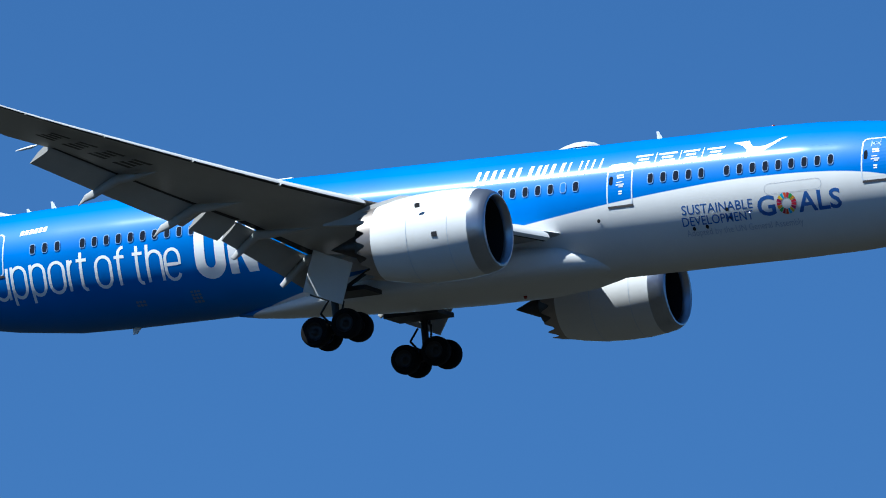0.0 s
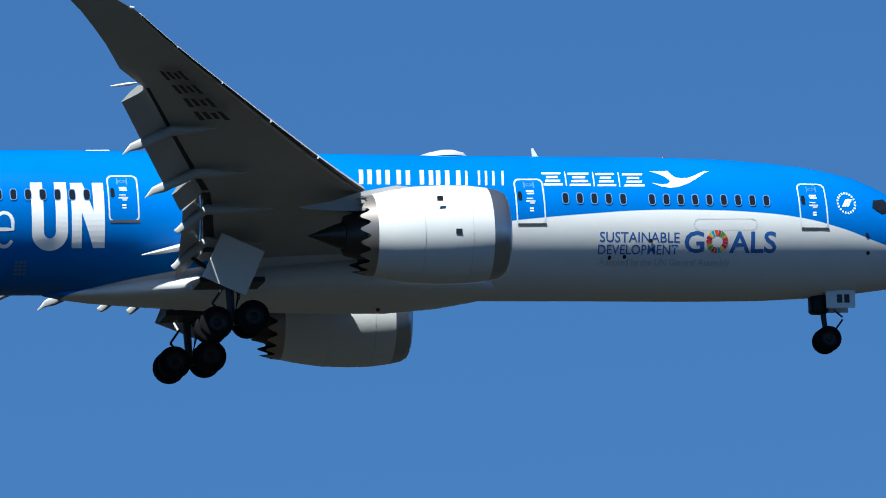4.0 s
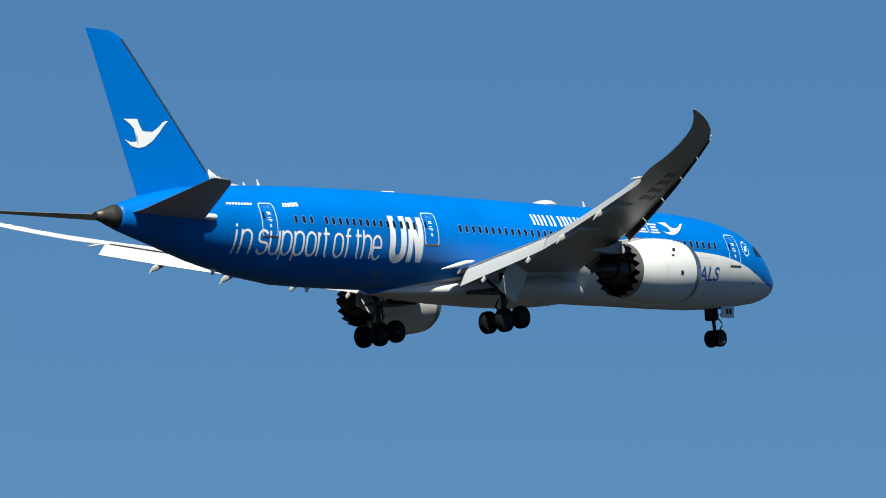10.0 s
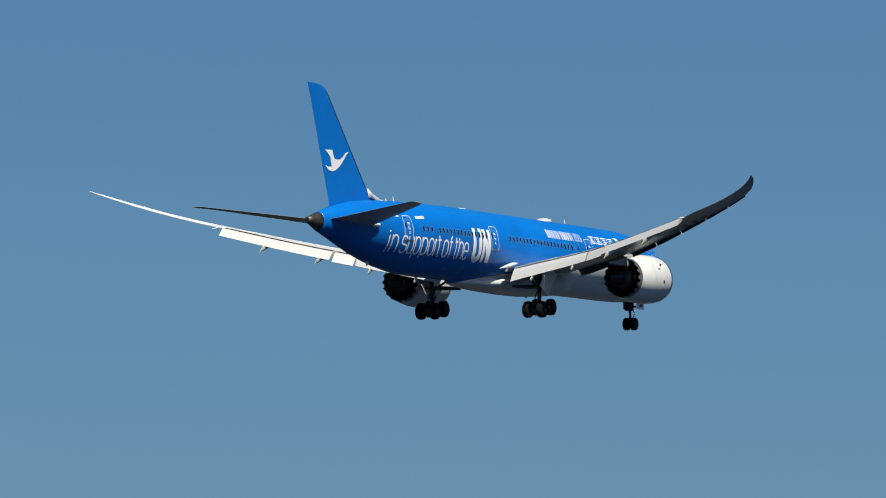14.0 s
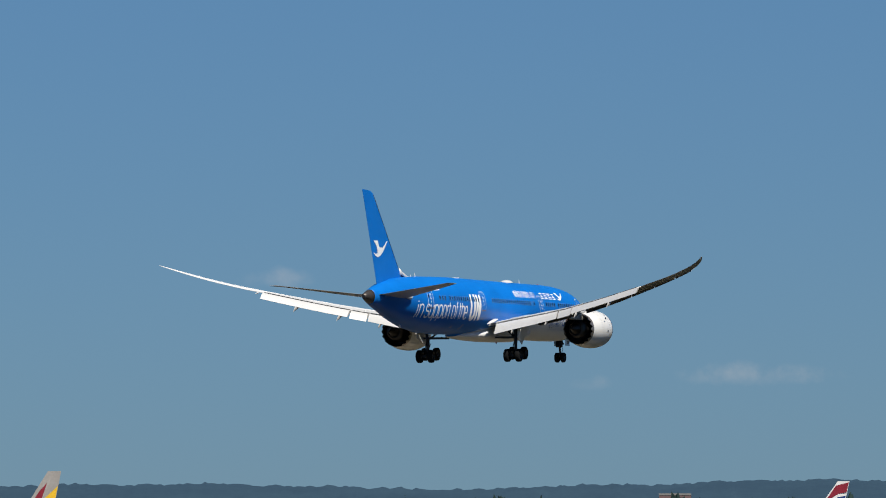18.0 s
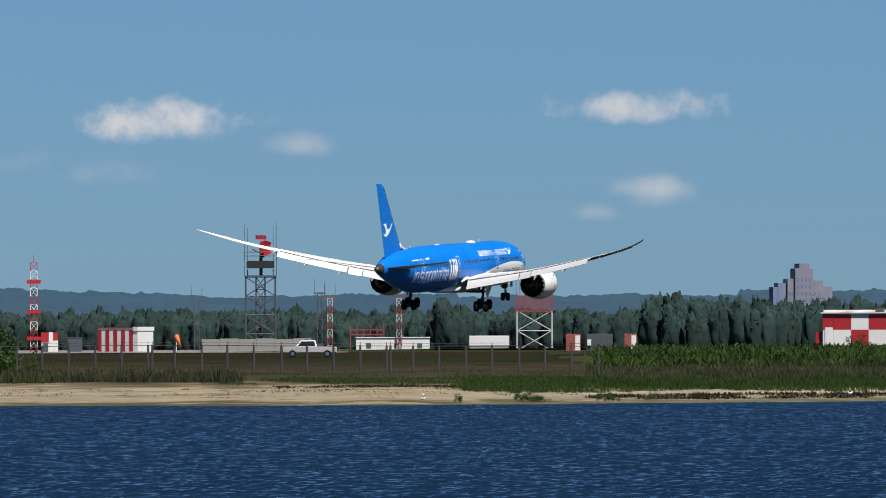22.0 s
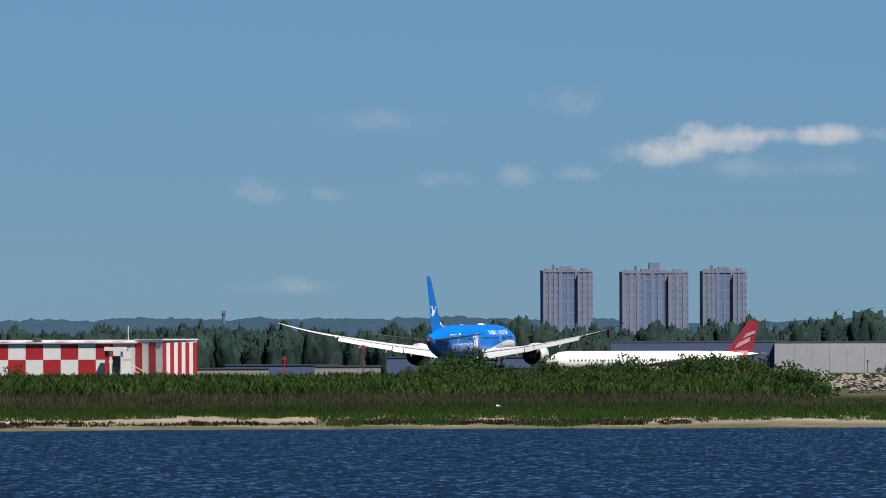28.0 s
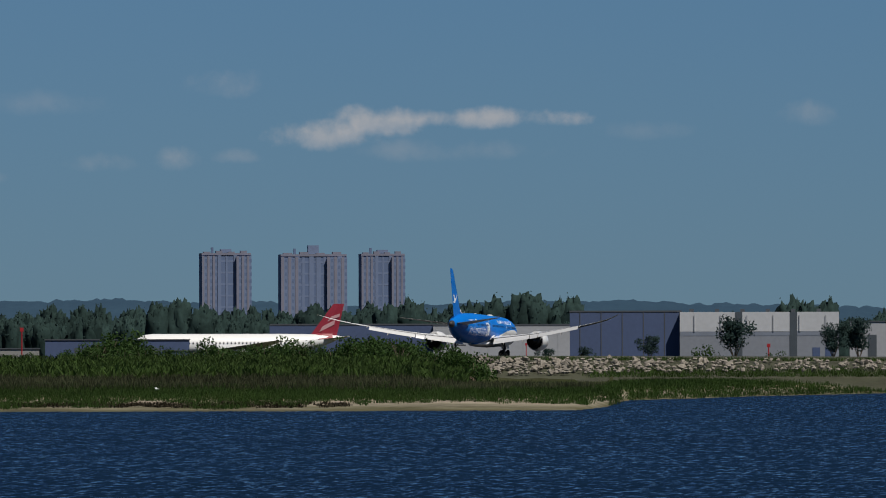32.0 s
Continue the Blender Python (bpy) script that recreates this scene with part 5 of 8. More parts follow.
    me.polygons.add(len(quads))
    me.polygons.foreach_set("loop_start", np.arange(0, quads.size, 4, dtype=np.int32))
    me.polygons.foreach_set("use_smooth", np.ones(len(quads), dtype=bool))
    me.materials.append(m)
    me.update()
    tagged(new("water", me), "dark blue wind-rippled bay water", "water", kind="structure")
    # the rest of the bay, calmer and just under the wave troughs
    verts, faces = [], []
    for yaw in range(-180, 181, 6):
        verts += [polar(yaw, 0.02, -0.3), polar(yaw, 400, -0.3), polar(yaw, 4990, -0.7)]
    for k in range(60):
        a = 3 * k
        faces += [(a, a + 3, a + 4, a + 1), (a + 1, a + 4, a + 5, a + 2)]
    sheet("bay", verts, faces, m, "dark blue open bay water", "water")


def leafy(m, share):
    """Lets some of the light through a leaf."""
    n, l = m.node_tree.nodes, m.node_tree.links
    p = n["Principled BSDF"]
    thin = n.new("ShaderNodeBsdfTranslucent")
    l.new(p.inputs["Base Color"].links[0].from_socket, thin.inputs["Color"])
    mix = n.new("ShaderNodeMixShader")
    mix.inputs["Fac"].default_value = share
    l.new(p.outputs[0], mix.inputs[1])
    l.new(thin.outputs[0], mix.inputs[2])
    l.new(mix.outputs[0], n["Material Output"].inputs["Surface"])


def scatter(name, label, category, spots, blades, material, seed, lean=0.25, wide=0.16):
    """Tufts of upright blades at (place, height); ONE object of stuff."""
    rng = random.Random(seed)
    verts, faces = [], []
    for p, h in spots:
        for _ in range(blades):
            q = rng.uniform(0, 6.283)
            o = Vector((rng.gauss(0, 0.3) * max(h, 1.1), rng.gauss(0, 0.3) * max(h, 1.1), -0.1))
            w = wide * h * rng.uniform(0.5, 1.3)
            tip = Vector((rng.gauss(0, lean) * h, rng.gauss(0, lean) * h, h * rng.uniform(0.55, 1.1)))
            d = Vector((math.cos(q) * w, math.sin(q) * w, 0))
            k = len(verts)
            verts += [p + o - d, p + o + d, p + o + tip + d * 0.35, p + o + tip - d * 0.15]
            faces.append((k, k + 1, k + 2, k + 3))
    return sheet(name, verts, faces, material, label, category, "stuff", False)


M_MARSH = mat("marsh_grass_green", (0.034, 0.064, 0.0145), 0.85, vary=0.4, size=10.0, island=0.15, spec=0.1)
M_REED = mat("dry_reed", (0.056, 0.062, 0.032), 0.9, vary=0.65, size=10.0, island=0.2, spec=0.1)
M_SCRUB = mat("scrub_green", (0.04, 0.071, 0.016), 0.8, vary=0.65, size=7.0, island=0.2, spec=0.15)
M_LEAF = mat("shrub_leaf", (0.034, 0.07, 0.0155), 0.75, vary=0.3, size=3.0, island=0.3, spec=0.2)
# Far leaves are tinted bluish: haze put into the base colour
M_WOOD = mat("hazed_tree_leaf", (0.035, 0.061, 0.056), 0.95, vary=0.5, size=7.0, island=0.08, spec=0.05)
# Distance haze is put into the ridge's blue base colour and weak glow
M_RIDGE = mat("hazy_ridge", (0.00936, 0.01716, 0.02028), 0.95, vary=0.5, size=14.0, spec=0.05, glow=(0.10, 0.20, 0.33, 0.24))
for leaf_m in (M_MARSH, M_REED, M_SCRUB, M_LEAF, M_WOOD):
    leafy(leaf_m, 0.45)
M_BARK = mat("bark", (0.12, 0.09, 0.06), 0.9, vary=0.2, bump=0.3)


def vegetation():
    rng = random.Random(11)

    def some(n, y0, y1, o0, o1, h0, h1, keep=lambda y, o: True):
        out = []
        while len(out) < n:
            y, o = rng.uniform(y0, y1), rng.uniform(o0, o1)
            if keep(y, o):
                r = shore(y) + o
                out.append((polar(y, r, ground_z(y, r)), rng.uniform(h0, h1)))
        return out

    patchy = lambda y, o: noise.noise((y * 3.0, o * 0.03, 2.0)) > -0.25
    edge = lambda y, o: o > (40 if y > 14.2 else 20 if y > 12.1 else 27) + (9 if y > 14.2 or y < 12.1 else 34) * noise.noise((y * 3.0, 0.3, 5.0)) + 8 * noise.noise((y * 15, o * 0.1, 1.0))
    tip = lambda y, o: o > (2 + 95 * (21.72 - y) if y < 21.72 else 16 + 60 * (y - 21.72)) + 6 * noise.noise((y * 8, o * 0.1, 3))
    marsh = some(7000, 14.3, 18.0, 3, 95, 0.28, 0.5, edge) + some(9000, 10.75, 14.5, 2, 110, 0.28, 0.55, edge) + some(3400, 21.85, 24.5, 9, 38, 0.3, 0.5, lambda y, o: o > 14 + 14 * noise.noise((y * 5, 0.7, 0)))
    marsh += some(8000, 8.0, 10.8, 0, 150, 0.35, 0.65) + some(6000, 20.1, 22.1, 0, 84, 0.25, 0.45, tip) + some(2200, 17.2, 19.3, 78, 104, 0.2, 0.35, patchy) + some(900, 20.2, 21.5, 84, 104, 0.2, 0.4)
    scatter("marsh_grass", "bright green marsh grass along the shore", "grass", marsh, 8, M_MARSH, 21, wide=0.1)
    reeds = some(4600, 19.2, 25, 88, 112, 0.4, 1.15) + some(2600, 17.2, 19.4, 70, 150, 0.15, 0.35, patchy) + some(9500, 10.9, 17.3, 85, 175, 0.4, 0.9) + some(900, 8.0, 11.0, 120, 190, 0.4, 0.8)
    scatter("dry_reeds", "dry brown reeds and grass behind the beach", "reeds", reeds, 7, M_REED, 22, lean=0.22, wide=0.08)
    crown = []
    for _ in range(5200):
        y, v = rng.uniform(8.0, 11.55), rng.random()
        crown.append((polar(y, 1346 + 22 * v, 3.9 + 0.5 * (y - 8.0) / 3.5 * (1 - v)), rng.uniform(0.25, 0.6)))
    for _ in range(2600):
        y, v = rng.uniform(8.0, 10.9), rng.random()
        crown.append((polar(y, 1333 + 12 * v, 2.1 + 1.1 * v), rng.uniform(0.25, 0.6)))
    scatter("bank_grass", "dry olive grass on the bank behind the rocks", "grass", crown, 6, M_SCRUB, 29, wide=0.1)
    wrack = some(420, 17.0, 21.3, 28, 60, 0.08, 0.22, lambda y, o: noise.noise((y * 6, o * 0.05, 8)) > 0.1) + some(500, 17.0, 19.0, 60, 68, 0.1, 0.3, patchy) + some(1700, 12.2, 17.3, 13, 27, 0.15, 0.4, lambda y, o: noise.noise((y * 4, o * 0.06, 6)) > -0.1) + some(900, 17.2, 21.2, 26, 64, 0.06, 0.2, lambda y, o: noise.noise((y * 7, o * 0.09, 8)) > 0.08)
    scatter("beach_wrack", "dark tufts and drift along the beach", "driftline", wrack, 6, mat("dark_drift", (0.024, 0.0208, 0.0136), 0.95, vary=0.3, spec=0.0), 23, lean=0.5, wide=0.35)
    low = some(9000, 11.6, 17.25, 150, 300, 0.75, 1.5)
    scatter("low_scrub", "low dense green scrub behind the reeds", "scrub", low, 12, M_SCRUB, 24, lean=0.45, wide=0.15)


def leaf_cloud(rng, centres, n, leaf, squash=0.85):
    """Small leaves scattered through uneven clumps: verts and faces."""
    verts, faces = [], []
    for c, r in centres:
        for _ in range(n):
            d = Vector((rng.gauss(0, 1), rng.gauss(0, 1), rng.gauss(0, 1))).normalized()
            p = c + Vector((d.x * r, d.y * r, d.z * r * squash)) * rng.uniform(0.45, 1.08)
            u = Vector((rng.gauss(0, 1), rng.gauss(0, 1), rng.gauss(0, 1))).normalized() * leaf * rng.uniform(0.6, 1.3)
            w = u.cross(d + Vector((0.1, 0.2, 0.3))).normalized() * leaf * 0.6
            k = len(verts)
            verts += [p - u, p + w, p + u, p - w]
            faces.append((k, k + 1, k + 2, k + 3))
    return verts, faces


def shrub_meshes():
    out = []
    for s in range(5):
        rng = random.Random(40 + s)
        centres = [(Vector((rng.gauss(0, 0.8), rng.gauss(0, 0.7), rng.uniform(0.5, 1.7) * (1.1 if i < 3 else 0.8))), rng.uniform(0.45, 0.8)) for i in range(12)]
        verts, faces = leaf_cloud(rng, centres, 46, 0.13)
        me = bpy.data.meshes.new("foliage")
        me.from_pydata(verts, [], faces)
        me.materials.append(M_LEAF)
        bm = bmesh.new()
        for i in range(5):
            q = 1.257 * i + s
            rod(bm, (0, 0, -0.1), (0.7 * math.cos(q), 0.6 * math.sin(q), 1.0 + 0.25 * (i % 3)), 0.05, 0.015, 5)
        st = bpy.data.meshes.new("stem")
        bm.to_mesh(st)
        bm.free()
        st.materials.append(M_BARK)
        out.append((me, st))
    return out


def shrubs():
    kinds = shrub_meshes()
    rng = random.Random(8)
    rows = []
    for i in range(74):
        y = 13.75 - 2.25 * i / 73 + rng.uniform(-0.03, 0.03)
        big = 1.0 + 0.45 * noise.noise((y * 5, 0.4, 0))
        rows.append((y, 1262 + rng.uniform(-14, 14) , big * rng.uniform(0.9, 1.35) * (1.3 if 13.35 < y < 13.6 else 1.0 if y > 12.15 else 1.3)))
    for i in range(26):
        rows.append((21.45 - 1.05 * rng.random() ** 0.9, 1006 + rng.uniform(-6, 6), rng.uniform(0.75, 1.05)))
    rows += [(20.60, 1000, 1.75), (20.53, 1002, 1.9), (20.47, 1002, 1.7), (20.66, 1003, 1.4), (20.40, 1003, 1.2), (21.35, 1003, 1.3), (21.28, 1003, 1.1), (15.85, 1215, 1.0), (15.62, 1212, 0.8), (15.45, 1214, 0.7), (13.55, 1215, 1.5), (13.9, 1230, 0.8)]
    rows += [(y, shore(y) + 7, s) for y, s in ((18.0, 0.34), (17.66, 0.5), (17.6, 0.45), (17.55, 0.36), (17.22, 0.42), (17.17, 0.36), (16.95, 0.36))]
    rows += [(18.02, 926, 0.3), (17.75, 930, 0.3), (17.28, 938, 0.32)]
    rows += [(10.25, 1420, 1.5), (9.9, 1420, 1.2)]
    small_trees = [(10.115, 2380, 3.2), (10.572, 2400, 1.9), (10.924, 2400, 1.6), (11.131, 2400, 1.5), (9.581, 2300, 2.6), (9.443, 2300, 3.0)]
    crowns = []
    for q in range(3):
        tr = random.Random(70 + q)
        verts, faces = leaf_cloud(tr, [(Vector((tr.gauss(0, 0.5), tr.gauss(0, 0.5), tr.uniform(0.8, 2.2))), tr.uniform(0.45, 0.7)) for _ in range(16)], 110, 0.1)
        me = bpy.data.meshes.new("crown")
        me.from_pydata(verts, [], faces)
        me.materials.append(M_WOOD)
        crowns.append(me)
    for y, r, s in small_trees:
        k = rng.randrange(5)
        ob = thing("tree", "small round leafy tree before the cargo sheds", "tree", group="young trees")
        ob.matrix_basis = spot(y, r, ground_z(y, r), rng.uniform(0, 360)) @ Matrix.Diagonal((s, s, s * 1.15, 1))
        for nm, me in (("crown", crowns[k % 3]), ("trunk", kinds[k][1])):
            o = new(nm, me)
            o.parent = ob
    for y, r, s in rows:
        k = rng.randrange(5)
        m = spot(y, r, ground_z(y, r), rng.uniform(0, 360)) @ Matrix.Diagonal((s, s, s, 1))
        ob = thing("shrub", "dense green leafy shrub on the shore", "shrub", group="shrubs on the shore")
        ob.matrix_basis = m
        for nm, me in zip(("foliage", "stem"), kinds[k]):
            o = new(nm, me)
            o.parent = ob


def far_woods():
    rng = random.Random(3)
    verts, faces = [], []

    def tree(y, r, z0, h, w):
        """A crown with an uneven, billowing skin and loose leaves standing off it."""
        base, off = polar(y, r, z0 + h * 0.5), rng.uniform(0, 99)
        lean_ = Vector((rng.gauss(0, 0.06), rng.gauss(0, 0.06), 0)) * h

        def skin_point(a, e):
            d = Vector((math.sin(a) * math.cos(e), math.sin(a) * math.sin(e), math.cos(a)))
            full = Vector((d.x, d.y, math.copysign(abs(d.z) ** 0.75, d.z))) * (1 + 0.12 * abs(d.z * math.sin(a)))
            k = 1.0 + 0.2 * noise.noise(d * 1.7 + Vector((off, 0, 0))) + 0.2 * noise.noise(d * 3.6 + Vector((0, off, 0))) + 0.34 * noise.noise(d * 7.0 + Vector((0, 0, off)))
            return base + Vector((full.x * w * 0.5, full.y * w * 0.5, full.z * h * 0.5)) * k + lean_ * (d.z + 1), d

        k, rings_, seg = len(verts), 16, 22
        for ring in range(rings_):
            for q in range(seg):
                verts.append(skin_point(math.pi * (ring + 0.3) / rings_, 2 * math.pi * (q + 0.5 * (ring % 2)) / seg)[0])
        for ring in range(rings_ - 1):
            for q in range(seg):
                a0, a1 = k + ring * seg + q, k + ring * seg + (q + 1) % seg
                faces.append((a0, a0 + seg, a1 + seg, a1))
        for _ in range(60):
            p, d = skin_point(math.acos(rng.uniform(0.2, 1)), rng.uniform(0, 2 * math.pi))
            p += d * rng.uniform(-0.06, 0.1)
            face = (d * 0.3 + Vector((0.2, -0.5, 0.3)) + Vector((rng.gauss(0, 0.28), rng.gauss(0, 0.28), rng.gauss(0, 0.28)))).normalized()
            u = face.orthogonal().normalized() * rng.uniform(0.16, 0.34)
            v = face.cross(u)
            k = len(verts)
            verts.extend((p - u, p + v, p + u, p - v))
            faces.append((k, k + 1, k + 2, k + 3))

    y = 26.5
    while y > 7.5:
        for row in range(4):
            yy = y + rng.uniform(-0.05, 0.05)
            if yy > 17:
                r, h = 3250 + 70 * row, 11.4 + 2.0 * noise.noise((yy * 2.0, row * 0.4, 0)) + rng.uniform(-1.0, 1.2) + row * 0.6
            else:
                r, h = 2760 + 60 * row, 11.9 + 2.4 * noise.noise((yy * 2.0, row * 0.4, 0)) + rng.uniform(-1.0, 1.4) + row * 0.6 - (2.5 if yy < 11.4 else 0)
            tree(yy, r + rng.uniform(-25, 25), FAR_Z - 0.5, h * rng.uniform(0.88, 1.06), h * (rng.uniform(0.42, 0.62) if yy > 17 else rng.uniform(0.3, 0.46)))
        y -= 0.058 if y > 17 else 0.047
    for yy, h in ((13.22, 15.5), (13.12, 16.3), (13.03, 15.0), (10.95, 12.5), (18.05, 13.5), (17.98, 12.5), (12.0, 15), (11.85, 15.5), (11.6, 14.6), (12.4, 14.8), (11.48, 15.5), (11.42, 16.5), (11.36, 15.8), (11.29, 17.2), (11.22, 16.2), (11.15, 17.0), (11.08, 15.6), (11.02, 16.4), (9.83, 15.6), (9.77, 16.3), (9.7, 15.4), (9.64, 16.0)):
        tree(yy, 2700, FAR_Z - 0.5, h, h * (0.5 if h < 15.3 else 0.4))
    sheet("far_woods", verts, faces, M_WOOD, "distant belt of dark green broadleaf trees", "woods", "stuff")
    # the wooded ridge on the horizon
    yaws = [31 - 0.02 * i for i in range(1400)]
    rows = [(4560, 0.0), (4600, 0.35), (4640, 0.62), (4690, 0.84), (4740, 0.97), (4790, 1.0), (4980, 0.7)]
    verts, faces = [], []
    for y in yaws:
        top = 24.0 + 3.0 * noise.noise((y * 0.5, 9.0, 0)) + 1.6 * noise.noise((y * 1.9, 4.0, 0)) + (2.5 if y > 18 else 0.0) + (3.0 if 12.5 < y < 16.5 else 1.0 if y < 12.5 else 0.0)
        for k, (r, f) in enumerate(rows):
            bump = 0.7 * noise.noise((y * 7, k * 3.7, 0)) + 0.9 * noise.noise((y * 19, k * 5.1, 2)) + 0.8 * noise.noise((y * 47, k * 7.1, 2))
            verts.append(polar(y, r + 12 * noise.noise((y * 14, k * 2.0, 7)), FAR_Z + top * f + bump * (f > 0)))
    n = len(rows)
    for i in range(len(yaws) - 1):
        for k in range(n - 1):
            a = i * n + k
            faces.append((a, a + 1, a + n + 1, a + n))
    # the ridge glows faintly, in place of haze before it
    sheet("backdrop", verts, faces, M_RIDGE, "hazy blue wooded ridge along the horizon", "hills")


# ---- airfield buildings and masts ----
M_CONC = mat("pale_concrete", (0.195, 0.1911, 0.1833), 0.85, vary=0.12, size=2.0)
M_SHED = mat("pale_cladding", (0.27, 0.28, 0.3), 0.7, vary=0.1, size=4.0)
M_SHEDDARK = mat("blue_grey_cladding", (0.044, 0.068, 0.14), 0.8, vary=0.12, size=4.0)
M_BAND = mat("dark_band_glazing", (0.06, 0.07, 0.08), 0.3)
M_STEEL = mat("galvanised_steel", (0.0525, 0.0595, 0.07), 0.6, 0.1, vary=0.15)
# Bluish far bricks: distance haze is put into these base colours
M_BRICKT = mat("hazed_tower_brick", (0.12, 0.158, 0.25), 0.9, vary=0.12, size=12.0)
# Darker twin of the tower brick, with shade put into recessed walls
M_BRICKD = mat("hazed_dark_brick", (0.088, 0.125, 0.215), 0.9, vary=0.12, size=12.0)
# Paler tone paints the sunlit piers and wings, haze mixed in
M_TAN = mat("hazed_tan_brick", (0.155, 0.158, 0.205), 0.9, vary=0.12, size=12.0)
M_ASPH = mat("asphalt", (0.051, 0.051, 0.0527), 0.9, vary=0.15, size=4.0, spec=0.1)


def bx(name, parent, material, x0, x1, y0, y1, z0, z1, label="", bevel=0.0):
    bm = bmesh.new()
    box(bm, x0, y0, z0, x1, y1, z1)
    if bevel:
        bmesh.ops.bevel(bm, geom=bm.edges[:], offset=bevel, segments=1, affect="EDGES")
    return part(name, bm, material, parent, label)


def checked_shelters():
    z = 4.0
    a = thing("checked_shelter", "long red and white checked equipment shelter on the airfield", "building", spot(15.63, 1250, z + 0.35, -6))
    w, d, h = 17.9, 6.0, 4.15
    bx("wall", a, M_RWHITE, -w / 2 + 0.02, w / 2 - 0.02, 0.05, d, 0.35, h)
    n = 8
    for i in range(n):
        for j in range(2):
            x0 = -w / 2 + 1.3 + (w - 1.3) * i / n
            if i == n - 1 and j == 0:
                continue
            bx("panel", a, M_RED if (i + j) % 2 else M_RWHITE, x0 + 0.01, x0 + (w - 1.3) / n - 0.01, 0.0, 0.06, 0.4 + (h - 0.5) * j / 2, 0.4 + (h - 0.5) * (j + 1) / 2 - 0.02)
    bx("panel", a, M_RED, -w / 2, -w / 2 + 1.28, -0.01, 0.06, 2.3, h - 0.05)
    door = bx("door", a, M_RWHITE, -w / 2 + 0.3, -w / 2 + 1.2, -0.06, 0.04, 0.5, 2.5, "white door")
    bx("porch", a, M_RED, -w / 2 - 0.9, -w / 2, 0.6, 1.8, 0.6, 2.0)
    bm = bmesh.new()
    for q in ((-w / 2 - 0.2, -0.3, h, w / 2 + 0.2, d + 0.3, h + 0.14), (-w / 2 - 0.2, d * 0.45, h + 0.14, w / 2 + 0.2, d * 0.6, h + 0.42)):
        box(bm, *q)
    part("roof", bm, M_RWHITE, a, "white flat roof")
    for i in range(5):
        bx("roof_stripe", a, M_RED, -w / 2 + 2.2 + 3.4 * i, -w / 2 + 3.4 + 3.4 * i, -0.32, d + 0.2, h + 0.145, h + 0.17)
    for x in (-w / 2 + 1.5, 0, w / 2 - 1.0):
        bx("pier", a, M_CONC, x - 0.3, x + 0.3, 0.3, 0.9, -0.4, 0.35)
    bm = bmesh.new()
    rod(bm, (w / 2 - 0.4, 1, h), (w / 2 - 0.4, 1, h + 2.0), 0.05, None, 6)
    part("aerial", bm, M_RWHITE, a)
    bx("roof_vent", a, M_STEEL, -2.8, -1.8, 1, 2, h + 0.14, h + 0.6)
    # entrance bay with railing
    e = thing("entrance_bay", "white and red entrance bay with steps and railing", "porch", spot(15.30, 1247, z + 0.3, -6))
    bx("post", e, M_RED, -1.35, -0.9, 0, 0.4, 0, 3.9)
    bx("post", e, M_RWHITE, -0.8, -0.55, 0, 0.3, 0.2, 3.2)
    bx("post", e, M_RWHITE, 0.5, 0.75, 0, 0.3, 0.2, 3.2)
    bx("canopy", e, M_RED, -1.4, 1.3, -0.3, 1.4, 3.3, 3.55)
    bx("canopy_edge", e, M_RWHITE, -1.4, 1.3, -0.35, -0.3, 3.3, 3.75)
    bx("door", e, M_BAND, -0.5, 0.45, 0.9, 1.0, 0.4, 2.7)
    bx("landing", e, M_RWHITE, -1.3, 1.4, 0, 1.3, 0.0, 0.38)
    for k in range(3):
        bm = bmesh.new()
        rod(bm, (1.4, -0.2, 1.9 - 0.6 * k), (3.2, -0.2, 0.9 - 0.45 * k), 0.04, None, 6)
        part("rail", bm, M_RWHITE, e)
    s = thing("striped_shelter", "tall shelter with red and white vertical stripes", "building", spot(15.05, 1252, z + 0.1, 0))
    # two faces meet at a corner that points at the eye
    h = 4.75
    left, right = Vector((-3.2, 2.6, 0)), Vector((4.05, 1.4, 0))
    far = left + right
    bm = bmesh.new()
    loft(bm, [[Vector((0, 0, q)), right + Vector((0, 0, q)), far + Vector((0, 0, q)), left + Vector((0, 0, q))] for q in (-0.3, h)])
    part("wall", bm, M_RWHITE, s)
    for base, n, r0 in ((left, 4, 0), (right, 9, 1)):
        out = Vector((base.y, -base.x, 0)).normalized() * 0.03
        if out.y > 0:
            out = -out
        for i in range(n):
            if (i + r0) % 2 == 0:
                continue
            bm = bmesh.new()
            p, q = base * (i / n), base * ((i + 1) / n)
            loft(bm, [[p, q, q + out, p + out], [p + Vector((0, 0, h - 0.25)), q + Vector((0, 0, h - 0.25)), q + out + Vector((0, 0, h - 0.25)), p + out + Vector((0, 0, h - 0.25))]])
            part("stripe", bm, M_RED, s)
    bm = bmesh.new()
    loft(bm, [[Vector((0, -0.25, q)), right * 1.04 + Vector((0, -0.1, q)), far * 1.03 + Vector((0, 0, q)), left * 1.05 + Vector((0, 0, q))] for q in (h, h + 0.16)])
    part("roof", bm, M_RWHITE, s, "white roof with red stripes")


